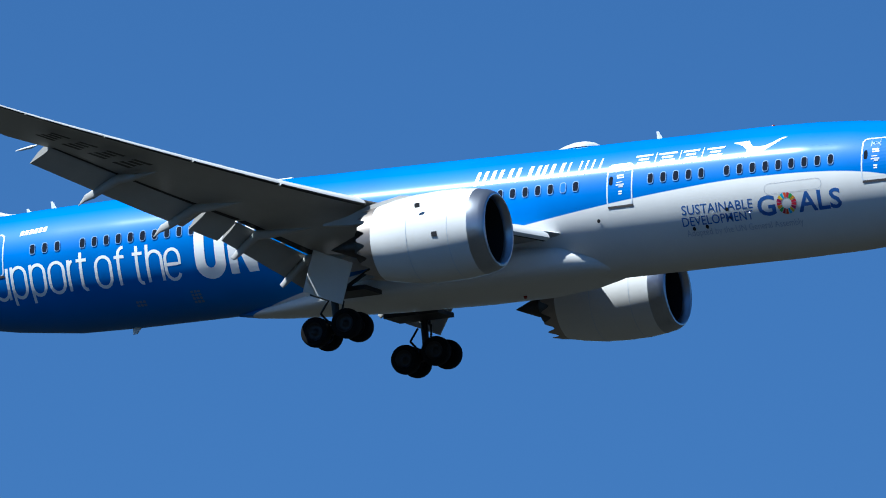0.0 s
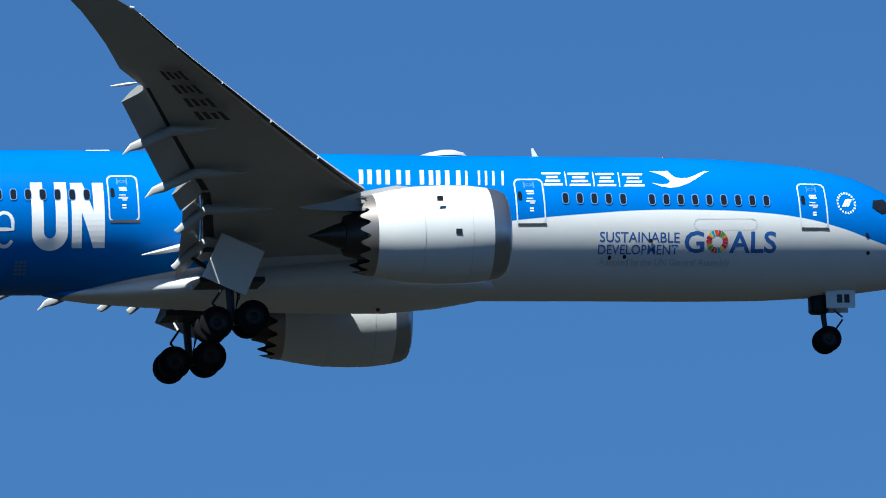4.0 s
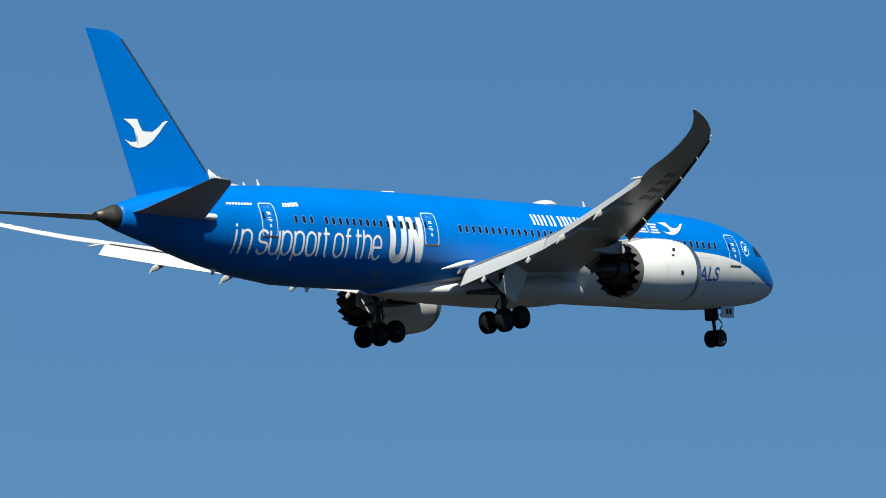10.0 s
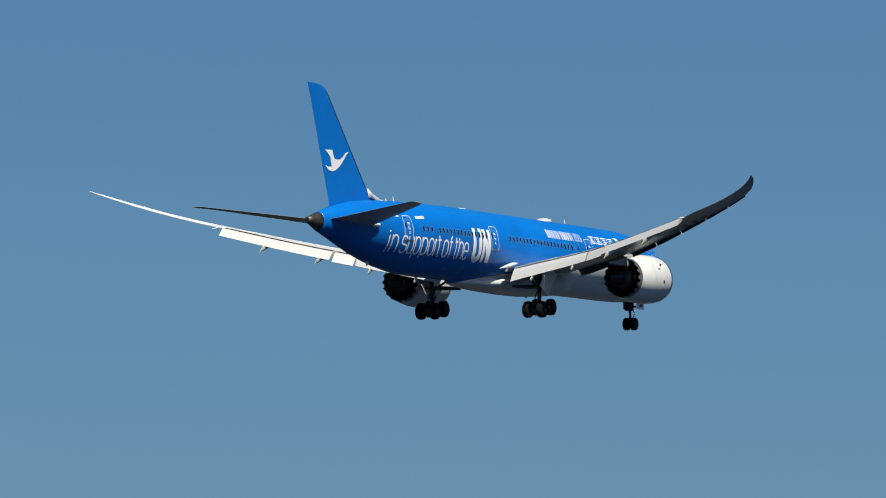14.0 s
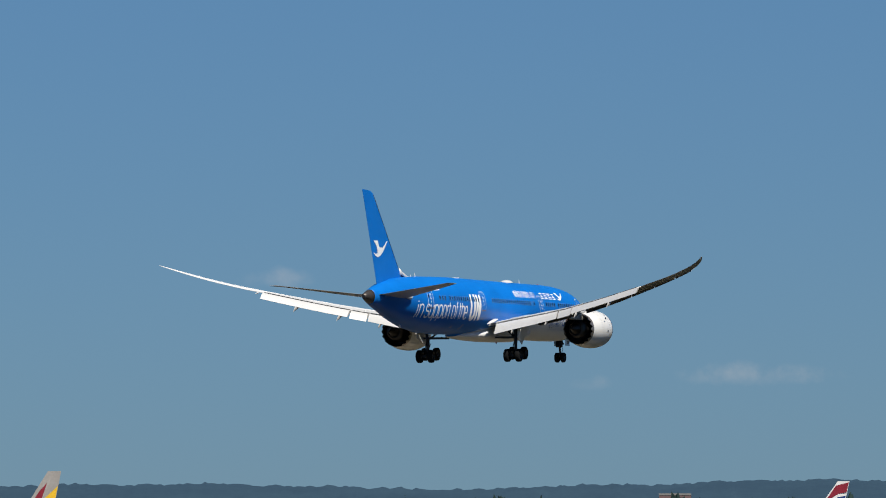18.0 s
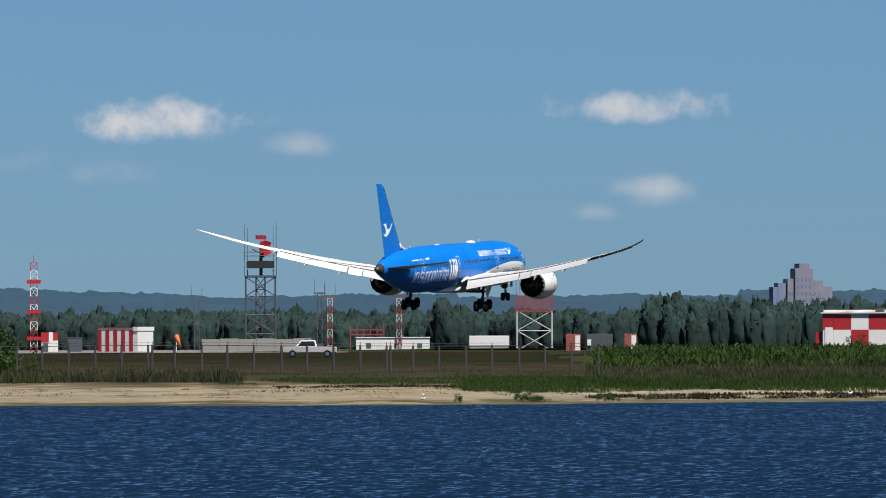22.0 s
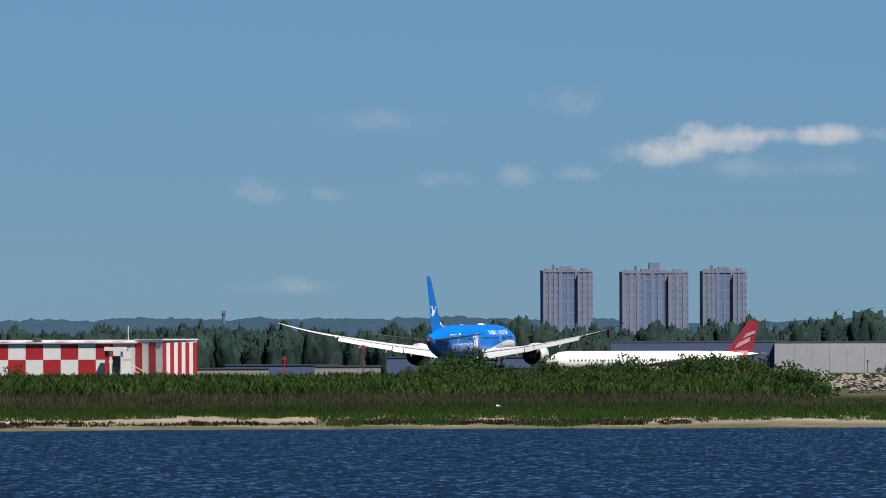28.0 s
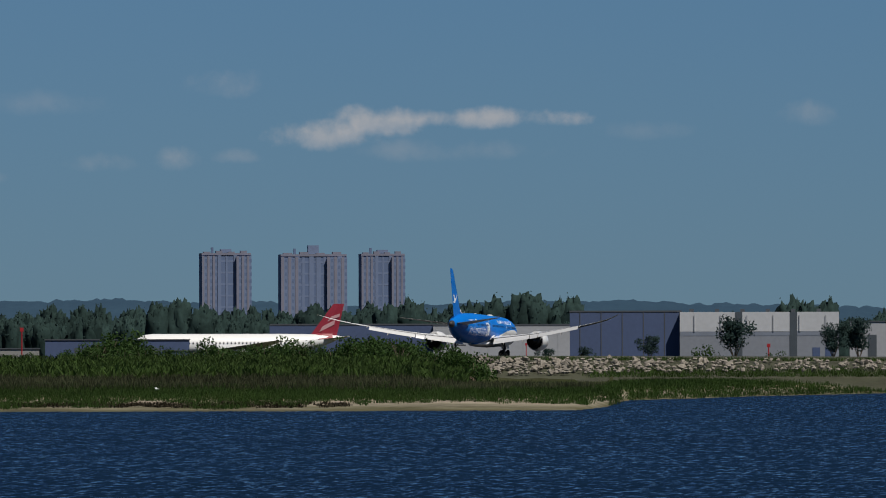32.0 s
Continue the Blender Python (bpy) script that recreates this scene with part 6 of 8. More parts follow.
def lattice(parent, w, z0, z1, bays, material, r=0.06, name="leg", alt=None):
    """Four legs with cross bracing, in bays that may change colour."""
    for sx, sy in ((-1, -1), (1, -1), (1, 1), (-1, 1)):
        for k in range(bays if alt else 1):
            a = z0 + (z1 - z0) * (k / bays if alt else 0)
            b = z0 + (z1 - z0) * ((k + 1) / bays if alt else 1)
            bm = bmesh.new()
            rod(bm, (sx * w / 2, sy * w / 2, a), (sx * w / 2, sy * w / 2, b), r, None, 6)
            part(name, bm, (alt if alt and k % 2 else material), parent)
    for k in range(bays):
        a, b = z0 + (z1 - z0) * k / bays, z0 + (z1 - z0) * (k + 1) / bays
        for i in range(4):
            p = [(-w / 2, -w / 2), (w / 2, -w / 2), (w / 2, w / 2), (-w / 2, w / 2)]
            (ax, ay), (bx_, by) = p[i], p[(i + 1) % 4]
            for p0, p1, nm in (((ax, ay, a), (bx_, by, b), "brace"), ((bx_, by, a), (ax, ay, b), "brace"), ((ax, ay, b), (bx_, by, b), "girt")):
                bm = bmesh.new()
                rod(bm, p0, p1, r * 0.55, None, 5)
                part(nm, bm, (alt if alt and k % 2 else material), parent)


def masts():
    z = 3.5
    m = thing("lattice_mast", "slim red and white lattice mast", "mast", spot(20.30, 1500, z))
    lattice(m, 0.95, 0, 13.2, 11, M_RED, 0.06, alt=M_RWHITE)
    for zz in (2.2, 6.0, 10.2):
        bx("platform", m, M_RED, -1.0, 1.0, -0.7, 0.7, zz, zz + 0.5)
    bm = bmesh.new()
    rod(bm, (0, 0, 13.2), (0, 0, 14.3), 0.05, 0.02, 6)
    part("aerial", bm, M_RED, m)
    s = thing("mast_hut", "small red and white equipment hut beside the mast", "hut", spot(20.215, 1500, z))
    bx("wall", s, M_RWHITE, -1.2, 1.2, 0, 2.2, 0, 3.3, bevel=0.04)
    bx("panel", s, M_RED, -1.2, -0.1, -0.04, 0.0, 1.9, 3.3)
    bx("panel", s, M_RED, 0.5, 1.2, -0.04, 0.0, 2.2, 3.3)
    bx("door", s, M_BAND, -0.9, -0.2, -0.05, 0.0, 0.1, 1.8)
    b = thing("striped_block", "low block house with red and white vertical stripes", "building", spot(19.845, 1500, z, -34))
    bx("wall", b, M_RWHITE, -3.5, 3.3, 0.03, 4, 0, 3.9)
    for i in range(5):
        bx("stripe", b, M_RED, -3.5 + 1.34 * i, -2.85 + 1.34 * i, 0, 0.05, 0.0, 3.6)
    bx("roof", b, M_RED, -3.6, 2.6, -0.1, 4.1, 3.9, 4.0)
    bx("parapet", b, M_RWHITE, 2.6, 3.4, -0.12, 4.1, 3.5, 4.05)
    d = thing("dark_cabinet", "dark equipment cabinet between huts", "cabinet", spot(20.08, 1502, z))
    bx("body", d, M_BAND, -1.0, 1.1, 0, 1.5, 0, 2.5, bevel=0.05)
    bx("lid", d, M_STEEL, -1.05, 1.15, -0.05, 1.55, 2.5, 2.6)
    # surveillance radar tower
    r = thing("radar_tower", "steel lattice radar tower with red antenna", "tower", spot(19.075, 1900, z))
    lattice(r, 5.3, 0, 13.6, 4, M_STEEL, 0.16)
    lattice(r, 1.6, 0, 13.6, 6, M_STEEL, 0.12, "inner_leg")
    bx("deck", r, M_STEEL, -2.9, 2.9, -2.9, 2.9, 13.6, 13.9)
    for sx in (-2.4, 2.2):
        bx("stanchion", r, M_STEEL, sx, sx + 0.2, -0.1, 0.1, 13.9, 15.0)
    bx("equipment_room", r, M_STRUT, -2.5, 2.5, -2.5, 2.5, 15.2, 16.5)
    bm = bmesh.new()
    for sx in (-1, 1):
        for sy in (-1, 1):
            rod(bm, (sx * 2.9, sy * 2.9, 14), (sx * 2.9, sy * 2.9, 18.2), 0.06, None, 5)
        for zz in (17.4, 18.1):
            rod(bm, (-2.9, sx * 2.9, zz), (2.9, sx * 2.9, zz), 0.05, None, 5)
            rod(bm, (sx * 2.9, -2.9, zz), (sx * 2.9, 2.9, zz), 0.05, None, 5)
    part("railing", bm, M_STEEL, r)
    for sx, h in ((-2.85, 23.0), (-2.3, 22.4), (2.3, 22.8), (2.85, 23.4)):
        bm = bmesh.new()
        rod(bm, (sx, -2.5, 16.6), (sx, -2.5, h), 0.06, 0.03, 5)
        part("whip_aerial", bm, M_STEEL, r)
    return r


def radar_antenna():
    a = thing("radar_antenna", "red curved radar antenna turning on the tower top", "radar", spot(19.075, 1900, 20.6))
    bm = bmesh.new()
    rings = []
    for i in range(9):
        u = -1 + 2 * i / 8
        rings.append([Vector((2.0 * u, 0.5 * u * u + 0.25 * v * v, 1.7 + (1.35 - 0.35 * u * u) * v)) for v in (-1, -0.5, 0, 0.5, 1)] + [Vector((2.0 * u, 0.62 + 0.5 * u * u + 0.25 * v * v, 1.7 + (1.35 - 0.35 * u * u) * v)) for v in (1, 0.5, 0, -0.5, -1)])
    loft(bm, rings)
    bmesh.ops.recalc_face_normals(bm, faces=bm.faces[:])
    part("reflector", smooth(bm), M_RED, a)
    bx("array", a, M_RED, -2.3, 2.3, -0.1, 0.3, 3.25, 4.0)
    bm = bmesh.new()
    rod(bm, (0, 0.1, -3.6), (0, 0.1, 0), 0.3, None, 10)
    rod(bm, (0, 0.3, 0), (0, 0.3, 1.0), 0.5, 0.35, 10)
    part("pedestal", bm, M_STEEL, a)
    bm = bmesh.new()
    rod(bm, (0, 0.2, 0.7), (0, -1.6, 1.5), 0.09, None, 6)
    part("feed_arm", bm, M_RED, a)
    return a


def small_buildings():
    z = 4.0
    w = thing("block_wall", "low pale concrete wall below the radar tower", "wall", spot(19.10, 1850, z - 0.35))
    for k in range(6):
        bx("bay", w, M_CONC, -9.5 + 3.2 * k, -6.35 + 3.2 * k, 0, 0.4, 0, 2.3 + 0.12 * (k % 2))
    b = thing("white_hut", "long low white hut with small dark windows", "building", spot(18.36, 1700, z - 0.55))
    bx("wall", b, M_RWHITE, -5.9, 5.9, 0, 4, 0, 2.55)
    bx("roof", b, M_RWHITE, -6.0, 6.0, -0.15, 4.1, 2.55, 2.7)
    for x in (-4.3, 0.2, 3.9):
        win = bx("window", b, M_BAND, x, x + 0.8, -0.04, 0.02, 0.9, 1.7)
    for x in (-5, -2, 1.5, 4.5):
        bx("roof_vent", b, M_STEEL, x, x + 0.3, 1, 1.3, 2.7, 2.95)
    b = thing("white_trailer", "low white site trailer", "trailer", spot(17.84, 1800, z + 0.3))
    bx("body", b, M_RWHITE, -3.4, 3.4, 0, 2.4, 0.3, 2.1, bevel=0.06)
    bx("skirt", b, M_CONC, -3.3, 3.3, 0.05, 2.3, -0.4, 0.3)
    # Mast red and white are dulled: haze over the distance put into paint
    haze_r, haze_w = mat("hazed_mast_red", (0.19, 0.035, 0.035), 0.7, vary=0.2), mat("hazed_mast_white", (0.33, 0.33, 0.33), 0.7, vary=0.2)
    t = thing("antenna_platform", "red and white lattice antenna frame on four legs", "tower", spot(17.595, 1700, z + 0.9))
    lattice(t, 5.6, -1.0, 5.4, 2, haze_w, 0.16)
    for k in range(7):
        bx("rail", t, haze_r, -3.0, 3.0, -2.9, -2.8, 5.4 + 0.38 * k, 5.58 + 0.38 * k)
    for k in range(5):
        bx("post", t, haze_r, -3.0 + 1.45 * k, -2.82 + 1.45 * k, -2.95, 2.9, 5.3, 8.1)
    bx("deck", t, haze_r, -3, 3, -2.9, 2.9, 5.2, 5.45)
    for x in (-2.9, -2.3, 1.9, 2.8):
        bm = bmesh.new()
        rod(bm, (x, -2.8, 8.0), (x, -2.8, 11.6), 0.05, 0.02, 5)
        part("whip_aerial", bm, M_STEEL, t)
    c = thing("dark_container", "black container beside the airfield fence", "container", spot(17.243, 1250, z - 0.1))
    bx("body", c, M_BAND, -1.55, 1.55, 0, 2.4, 0.1, 2.25, bevel=0.03)
    for k in range(8):
        bx("rib", c, M_STEEL, -1.5 + 0.39 * k, -1.42 + 0.39 * k, -0.04, 0.0, 0.2, 2.15)
    bx("meter_box", c, M_RWHITE, -1.45, -1.0, -0.25, -0.05, 0.9, 1.6)
    for y, ww in ((17.385, 1.9), (17.075, 1.6)):
        c = thing("red_container", "faded red equipment container", "container", spot(y, 1350, z - 0.05))
        bx("body", c, mat("faded_red", (0.2, 0.05, 0.042), 0.7, vary=0.2), -ww / 2, ww / 2, 0, 2.4, 0.05, 2.3, bevel=0.03)
        bx("door", c, M_RWHITE, ww / 2 - 0.7, ww / 2 - 0.1, -0.03, 0.0, 0.2, 2.1)
    for y, r, h, two in ((18.326, 1700, 9.3, True), (18.70, 1800, 9.8, True), (18.755, 1800, 10.6, False), (19.42, 1800, 9.4, False)):
        p = thing("light_mast", "slim mast with red and white bands" if two else "slim dark steel mast", "mast", spot(y, r, z - 0.5), "airfield masts")
        lattice(p, 0.8, 0, h * 0.95, 7, haze_w if two else M_STEEL, 0.075, alt=haze_r if two else M_STEEL)
        bx("head", p, haze_r if two else M_STEEL, -1.0, 1.0, -0.4, 0.4, h * 0.95, h * 0.975)
        for x in (-0.9, 0.9):
            bm = bmesh.new()
            rod(bm, (x, 0, h), (x, 0, h + 2.2), 0.05, 0.02, 5)
            part("whip_aerial", bm, M_STEEL, p)
    f = thing("antenna_rack", "low red antenna frame behind the white hut", "frame", spot(18.50, 1760, z - 0.4))
    for k in range(6):
        bx("post", f, haze_r, -2.8 + 1.1 * k, -2.65 + 1.1 * k, 0, 0.15, 0, 4.2 + 0.5 * (k % 2))
    bx("rail", f, haze_r, -2.9, 3.0, 0, 0.12, 2.9, 3.1)
    bx("rail", f, haze_r, -2.9, 3.0, 0, 0.12, 3.7, 3.9)
    w = thing("windsock", "orange windsock on a short pole", "windsock", spot(19.53, 1480, z - 0.4))
    bm = bmesh.new()
    rod(bm, (0, 0, 0), (0, 0, 2.9), 0.05, None, 6)
    part("pole", bm, M_RWHITE, w)
    bm = bmesh.new()
    rod(bm, (0.0, 0, 2.75), (0.55, 0, 1.1), 0.32, 0.16, 10)
    part("sleeve", smooth(bm), mat("orange_cloth", (0.75, 0.13, 0.03), 0.8), w)
    for y, r, h, red in ((13.966, 1500, 4.4, True), (14.392, 1700, 3.1, True), (9.93, 1560, 2.0, True), (11.24, 2400, 3.0, True)):
        p = thing("marker_post", "red airfield marker post", "post", spot(y, r, z), "marker posts")
        bm = bmesh.new()
        rod(bm, (0, 0, 0), (0, 0, h), 0.1, 0.09, 8)
        part("pole", bm, M_RED, p)
        bx("head", p, M_RED if h < 5 else M_RWHITE, -0.25, 0.25, -0.1, 0.3, h - 0.1, h + 0.45)


def fence():
    f = thing("perimeter_fence", "dark chain-link airfield fence on steel posts", "fence")
    rng = random.Random(2)
    n = 58
    post = bmesh.new()
    rod(post, (0, 0, -0.3), (0, 0, 2.75), 0.11, None, 6)
    rod(post, (0, 0, 2.72), (0.0, -0.3, 3.05), 0.03, None, 5)
    me = bpy.data.meshes.new("post")
    post.to_mesh(me)
    post.free()
    dark = mat("fence_steel", (0.035, 0.035, 0.035), 0.7)
    me.materials.append(dark)
    pts = []
    for k in range(n):
        y = 25.4 - 8.15 * k / (n - 1)
        r = max(1000, shore(y) + 85) + 6 * math.sin(k * 0.5)
        z = ground_z(y, r)
        pts.append(polar(y, r, z))
        o = new("post", me)
        o.matrix_basis = spot(y + rng.uniform(-0.004, 0.004), r, z)
        o.parent = f
        if k % 9 == 4:
            o = new("post", me)
            o.matrix_basis = spot(y - 0.02, r, z)
            o.parent = f
    for h, rr in ((2.7, 0.04), (0.12, 0.02), (2.95, 0.02)):
        bm = bmesh.new()
        for a, b in zip(pts, pts[1:]):
            rod(bm, a + Vector((0, 0, h)), b + Vector((0, 0, h)), rr, None, 4)
        part("wire", bm, dark, f)
    bm = bmesh.new()
    for a, b in zip(pts, pts[1:]):
        for k in range(6):
            u0 = k / 6
            p = a.lerp(b, u0) + Vector((0, 0, 0.12))
            q = a.lerp(b, min(1, u0 + 0.5)) + Vector((0, 0, 2.7))
            rod(bm, p, q, 0.006, None, 3)
    part("mesh_wire", bm, dark, f)


def approach_lights():
    made = None
    maroon = mat("maroon_paint", (0.13, 0.02, 0.016), 0.7, vary=0.2)
    rng = random.Random(6)
    for k in range(15):
        y = 23.75 - 0.17 * k
        r = 1250 + 9 * (k % 4)
        if made is None:
            made = thing("approach_light", "red approach light frame with white lamps", "approach light", group="approach lights")
            for x in (-1.3, 0, 1.3):
                bm = bmesh.new()
                rod(bm, (x, 0, -0.5), (x, 0, 2.75), 0.07, None, 6)
                part("post", bm, maroon, made)
            bx("crossbar", made, maroon, -1.7, 1.7, -0.08, 0.08, 2.65, 2.8)
            bx("crossbar", made, maroon, -1.4, 1.4, -0.06, 0.06, 1.4, 1.5)
            for x in (-1.5, -0.75, 0, 0.75, 1.5):
                bm = bmesh.new()
                rod(bm, (x, -0.12, 2.95), (x, 0.15, 2.95), 0.14, 0.1, 8)
                part("lamp", bm, M_CONC, made)
            made.matrix_basis = spot(y, r, ground_z(y, r))
        else:
            copy_thing(made, spot(y + rng.uniform(-0.03, 0.03), r, ground_z(y, r)))


def timber_pier():
    tar = mat("tarred_timber", (0.02, 0.018, 0.016), 0.9, vary=0.3, spec=0.1)
    rust = mat("brown_rail", (0.10, 0.05, 0.04), 0.8, vary=0.3)
    p = thing("approach_light_pier", "dark timber approach light pier with brown railings", "pier", spot(23.62, 1118, 0.0))
    x0, x1 = -36.0, 17.6
    bx("deck", p, tar, x0, x1, -1.2, 1.4, 3.35, 3.85)
    bx("fascia", p, tar, x0, x1 - 0.3, -1.3, -1.2, 2.6, 3.75)
    rng = random.Random(17)
    k, x = 0, x0
    while x < x1:
        bx("rail_post", p, rust, x, x + 0.1, -1.2, -1.1, 3.85, 4.85)
        if k % 5 == 0:
            bm = bmesh.new()
            rod(bm, (x, -0.8, -0.5), (x + rng.uniform(-0.1, 0.1), -0.8, 3.4), 0.24, 0.2, 8)
            part("pile", bm, tar, p)
            bm = bmesh.new()
            rod(bm, (x + 0.9, 0.9, -0.5), (x + 0.9, 0.9, 3.4), 0.24, 0.2, 8)
            part("pile", bm, tar, p)
        k, x = k + 1, x + 0.62
    for z in (4.3, 4.8):
        bx("handrail", p, rust, x0, x1, -1.2, -1.14, z, z + 0.07)
    for xx in (-20.0, -6.0):
        bm = bmesh.new()
        rod(bm, (xx, -1.3, 1.0), (xx + 3.2, -1.3, 2.6), 0.12, None, 6)
        part("brace", bm, M_CONC, p)
    s = thing("pale_shed", "long pale shed behind the approach lights", "shed", spot(24.48, 2000, 4.0))
    bx("wall", s, M_SHED, -15.8, 15.8, 0, 14, 0, 6.4)
    bx("roof_edge", s, M_RWHITE, -15.9, 15.9, -0.15, 14.1, 6.4, 6.65)
    for k in range(4):
        bx("panel_joint", s, M_STEEL, -11.0 + 7.4 * k, -10.9 + 7.4 * k, -0.04, 0.0, 0, 6.4)


def far_buildings():
    z = FAR_Z
    for y, w, h, parts_ in ((12.86, 21.4, 46.0, 1), (12.388, 28.6, 45.4, 2), (12.014, 18.8, 45.6, 1)):
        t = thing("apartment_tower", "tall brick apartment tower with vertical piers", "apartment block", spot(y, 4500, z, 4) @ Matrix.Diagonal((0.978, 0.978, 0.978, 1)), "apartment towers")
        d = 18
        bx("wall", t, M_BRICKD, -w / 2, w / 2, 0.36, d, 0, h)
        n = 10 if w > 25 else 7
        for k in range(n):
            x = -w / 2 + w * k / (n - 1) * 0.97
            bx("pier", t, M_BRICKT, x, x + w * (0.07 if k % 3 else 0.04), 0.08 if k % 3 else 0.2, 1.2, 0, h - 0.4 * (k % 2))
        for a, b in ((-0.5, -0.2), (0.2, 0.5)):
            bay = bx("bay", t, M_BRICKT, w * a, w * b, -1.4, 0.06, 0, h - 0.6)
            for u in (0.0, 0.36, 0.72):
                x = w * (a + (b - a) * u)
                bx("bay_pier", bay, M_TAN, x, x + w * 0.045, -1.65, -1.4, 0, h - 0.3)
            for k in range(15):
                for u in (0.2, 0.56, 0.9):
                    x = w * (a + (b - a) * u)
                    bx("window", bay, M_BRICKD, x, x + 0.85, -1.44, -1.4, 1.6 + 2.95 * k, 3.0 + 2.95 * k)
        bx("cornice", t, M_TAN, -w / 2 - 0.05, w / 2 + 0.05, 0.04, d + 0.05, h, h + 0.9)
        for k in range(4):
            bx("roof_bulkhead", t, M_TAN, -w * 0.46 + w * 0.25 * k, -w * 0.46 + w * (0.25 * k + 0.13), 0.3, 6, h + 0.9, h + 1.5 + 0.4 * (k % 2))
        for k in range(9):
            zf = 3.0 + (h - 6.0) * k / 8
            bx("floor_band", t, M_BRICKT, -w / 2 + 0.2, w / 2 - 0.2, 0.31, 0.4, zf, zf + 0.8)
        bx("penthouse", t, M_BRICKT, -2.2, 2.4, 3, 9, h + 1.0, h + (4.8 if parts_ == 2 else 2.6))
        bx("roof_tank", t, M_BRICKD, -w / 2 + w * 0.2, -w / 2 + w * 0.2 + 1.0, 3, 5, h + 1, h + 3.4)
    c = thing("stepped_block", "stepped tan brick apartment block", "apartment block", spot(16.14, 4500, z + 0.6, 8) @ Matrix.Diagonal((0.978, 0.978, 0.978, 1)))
    # Left wings bluer, right wings tan: shaded and sunlit sides put into colour
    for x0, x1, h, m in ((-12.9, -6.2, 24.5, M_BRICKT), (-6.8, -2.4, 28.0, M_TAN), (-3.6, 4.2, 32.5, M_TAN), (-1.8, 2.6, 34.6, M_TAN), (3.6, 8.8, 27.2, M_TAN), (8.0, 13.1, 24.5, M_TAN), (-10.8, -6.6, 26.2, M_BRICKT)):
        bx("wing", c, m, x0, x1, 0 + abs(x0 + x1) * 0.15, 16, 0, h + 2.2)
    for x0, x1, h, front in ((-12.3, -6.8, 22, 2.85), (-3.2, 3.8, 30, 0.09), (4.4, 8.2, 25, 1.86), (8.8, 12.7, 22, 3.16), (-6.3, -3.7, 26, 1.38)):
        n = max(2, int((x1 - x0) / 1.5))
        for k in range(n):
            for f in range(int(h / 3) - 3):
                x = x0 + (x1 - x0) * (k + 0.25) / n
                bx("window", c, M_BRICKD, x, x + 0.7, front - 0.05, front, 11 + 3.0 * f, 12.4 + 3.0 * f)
    # Darker strips stand proud of the wings, painting the shade of recesses
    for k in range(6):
        bx("recess_shade_strip", c, M_BRICKD, -10.5 + 4.1 * k, -9.0 + 4.1 * k, -0.15 + abs(-9.7 + 4.1 * k) * 0.28, 1.5 + abs(-9.7 + 4.1 * k) * 0.3, 0, 20 + 2.5 * (2.5 - abs(k - 2.5)))
    # cargo sheds past the runway
    b = thing("cargo_shed", "long pale cargo shed with a dark window band", "warehouse", spot(9.98, 2500, z))
    w = 37.5
    bx("wall", b, M_SHED, -w / 2, w / 2, 0.1, 40, 0, 12.6)
    bx("upper_wall", b, mat("white_cladding", (0.38, 0.39, 0.41), 0.7, vary=0.1, size=4.0), -w / 2, w / 2, 0.0, 0.1, 8.0, 12.6)
    bx("window_band", b, mat("band_glazing", (0.15, 0.17, 0.21), 0.5), -w / 2, w / 2, -0.02, 0.1, 7.0, 7.95)
    bx("lower_cladding", b, mat("grey_cladding", (0.17, 0.185, 0.215), 0.75, vary=0.12, size=4.0), -w / 2, w / 2, 0.04, 0.09, 0, 7.0)
    for x in (-5.7, 7.2):
        bx("gap", b, M_BAND, x, x + 1.7, -0.1, 0.05, 0, 12.6)
    for k in range(6):
        bx("downpipe", b, M_SHED, -15.5 + 6.2 * k, -15.2 + 6.2 * k, -0.2, 0.0, 8.0, 11.8)
        bx("roof_vent", b, M_STEEL, -16.5 + 6.0 * k, -15.5 + 6.0 * k, 3, 4, 12.6, 13.3)
    for x in (12.5, 15.5):
        bx("loading_door", b, M_SHEDDARK, x, x + 1.8, -0.05, 0.1, 0, 4.2)
    s = thing("cargo_shed_wing", "dark blue-grey side wing of the cargo shed", "warehouse", spot(10.70, 2504, z))
    bx("wall", s, M_SHEDDARK, -13.3, 13.0, 0, 40, 0, 12.6)
    bx("roof_edge", s, M_STEEL, -13.4, 13.1, -0.1, 40, 12.6, 13.0)
    for k in range(5):
        bx("rib", s, M_STEEL, -11 + 5 * k, -10.8 + 5 * k, -0.08, 0.0, 0, 12.6)
    s = thing("low_hangar", "long low pale hangar", "hangar", spot(11.36, 2620, z))
    bx("wall", s, M_SHED, -17.5, 17.3, 0, 30, 0, 9.8)
    bx("roof_edge", s, M_STEEL, -17.6, 17.4, -0.1, 30, 9.8, 10.2)
    for k in range(8):
        bx("door_leaf", s, M_SHED, -16.8 + 4.3 * k, -12.7 + 4.3 * k, -0.08, 0.0, 0, 8.8)
    s = thing("dark_hangar", "dark brown low hangar", "hangar", spot(12.15, 2640, z))
    bx("wall", s, M_SHEDDARK, -22, 19, 0, 30, 0, 10.0)
    bx("roof_edge", s, M_STEEL, -22, 19, -0.1, 30, 10.0, 10.4)
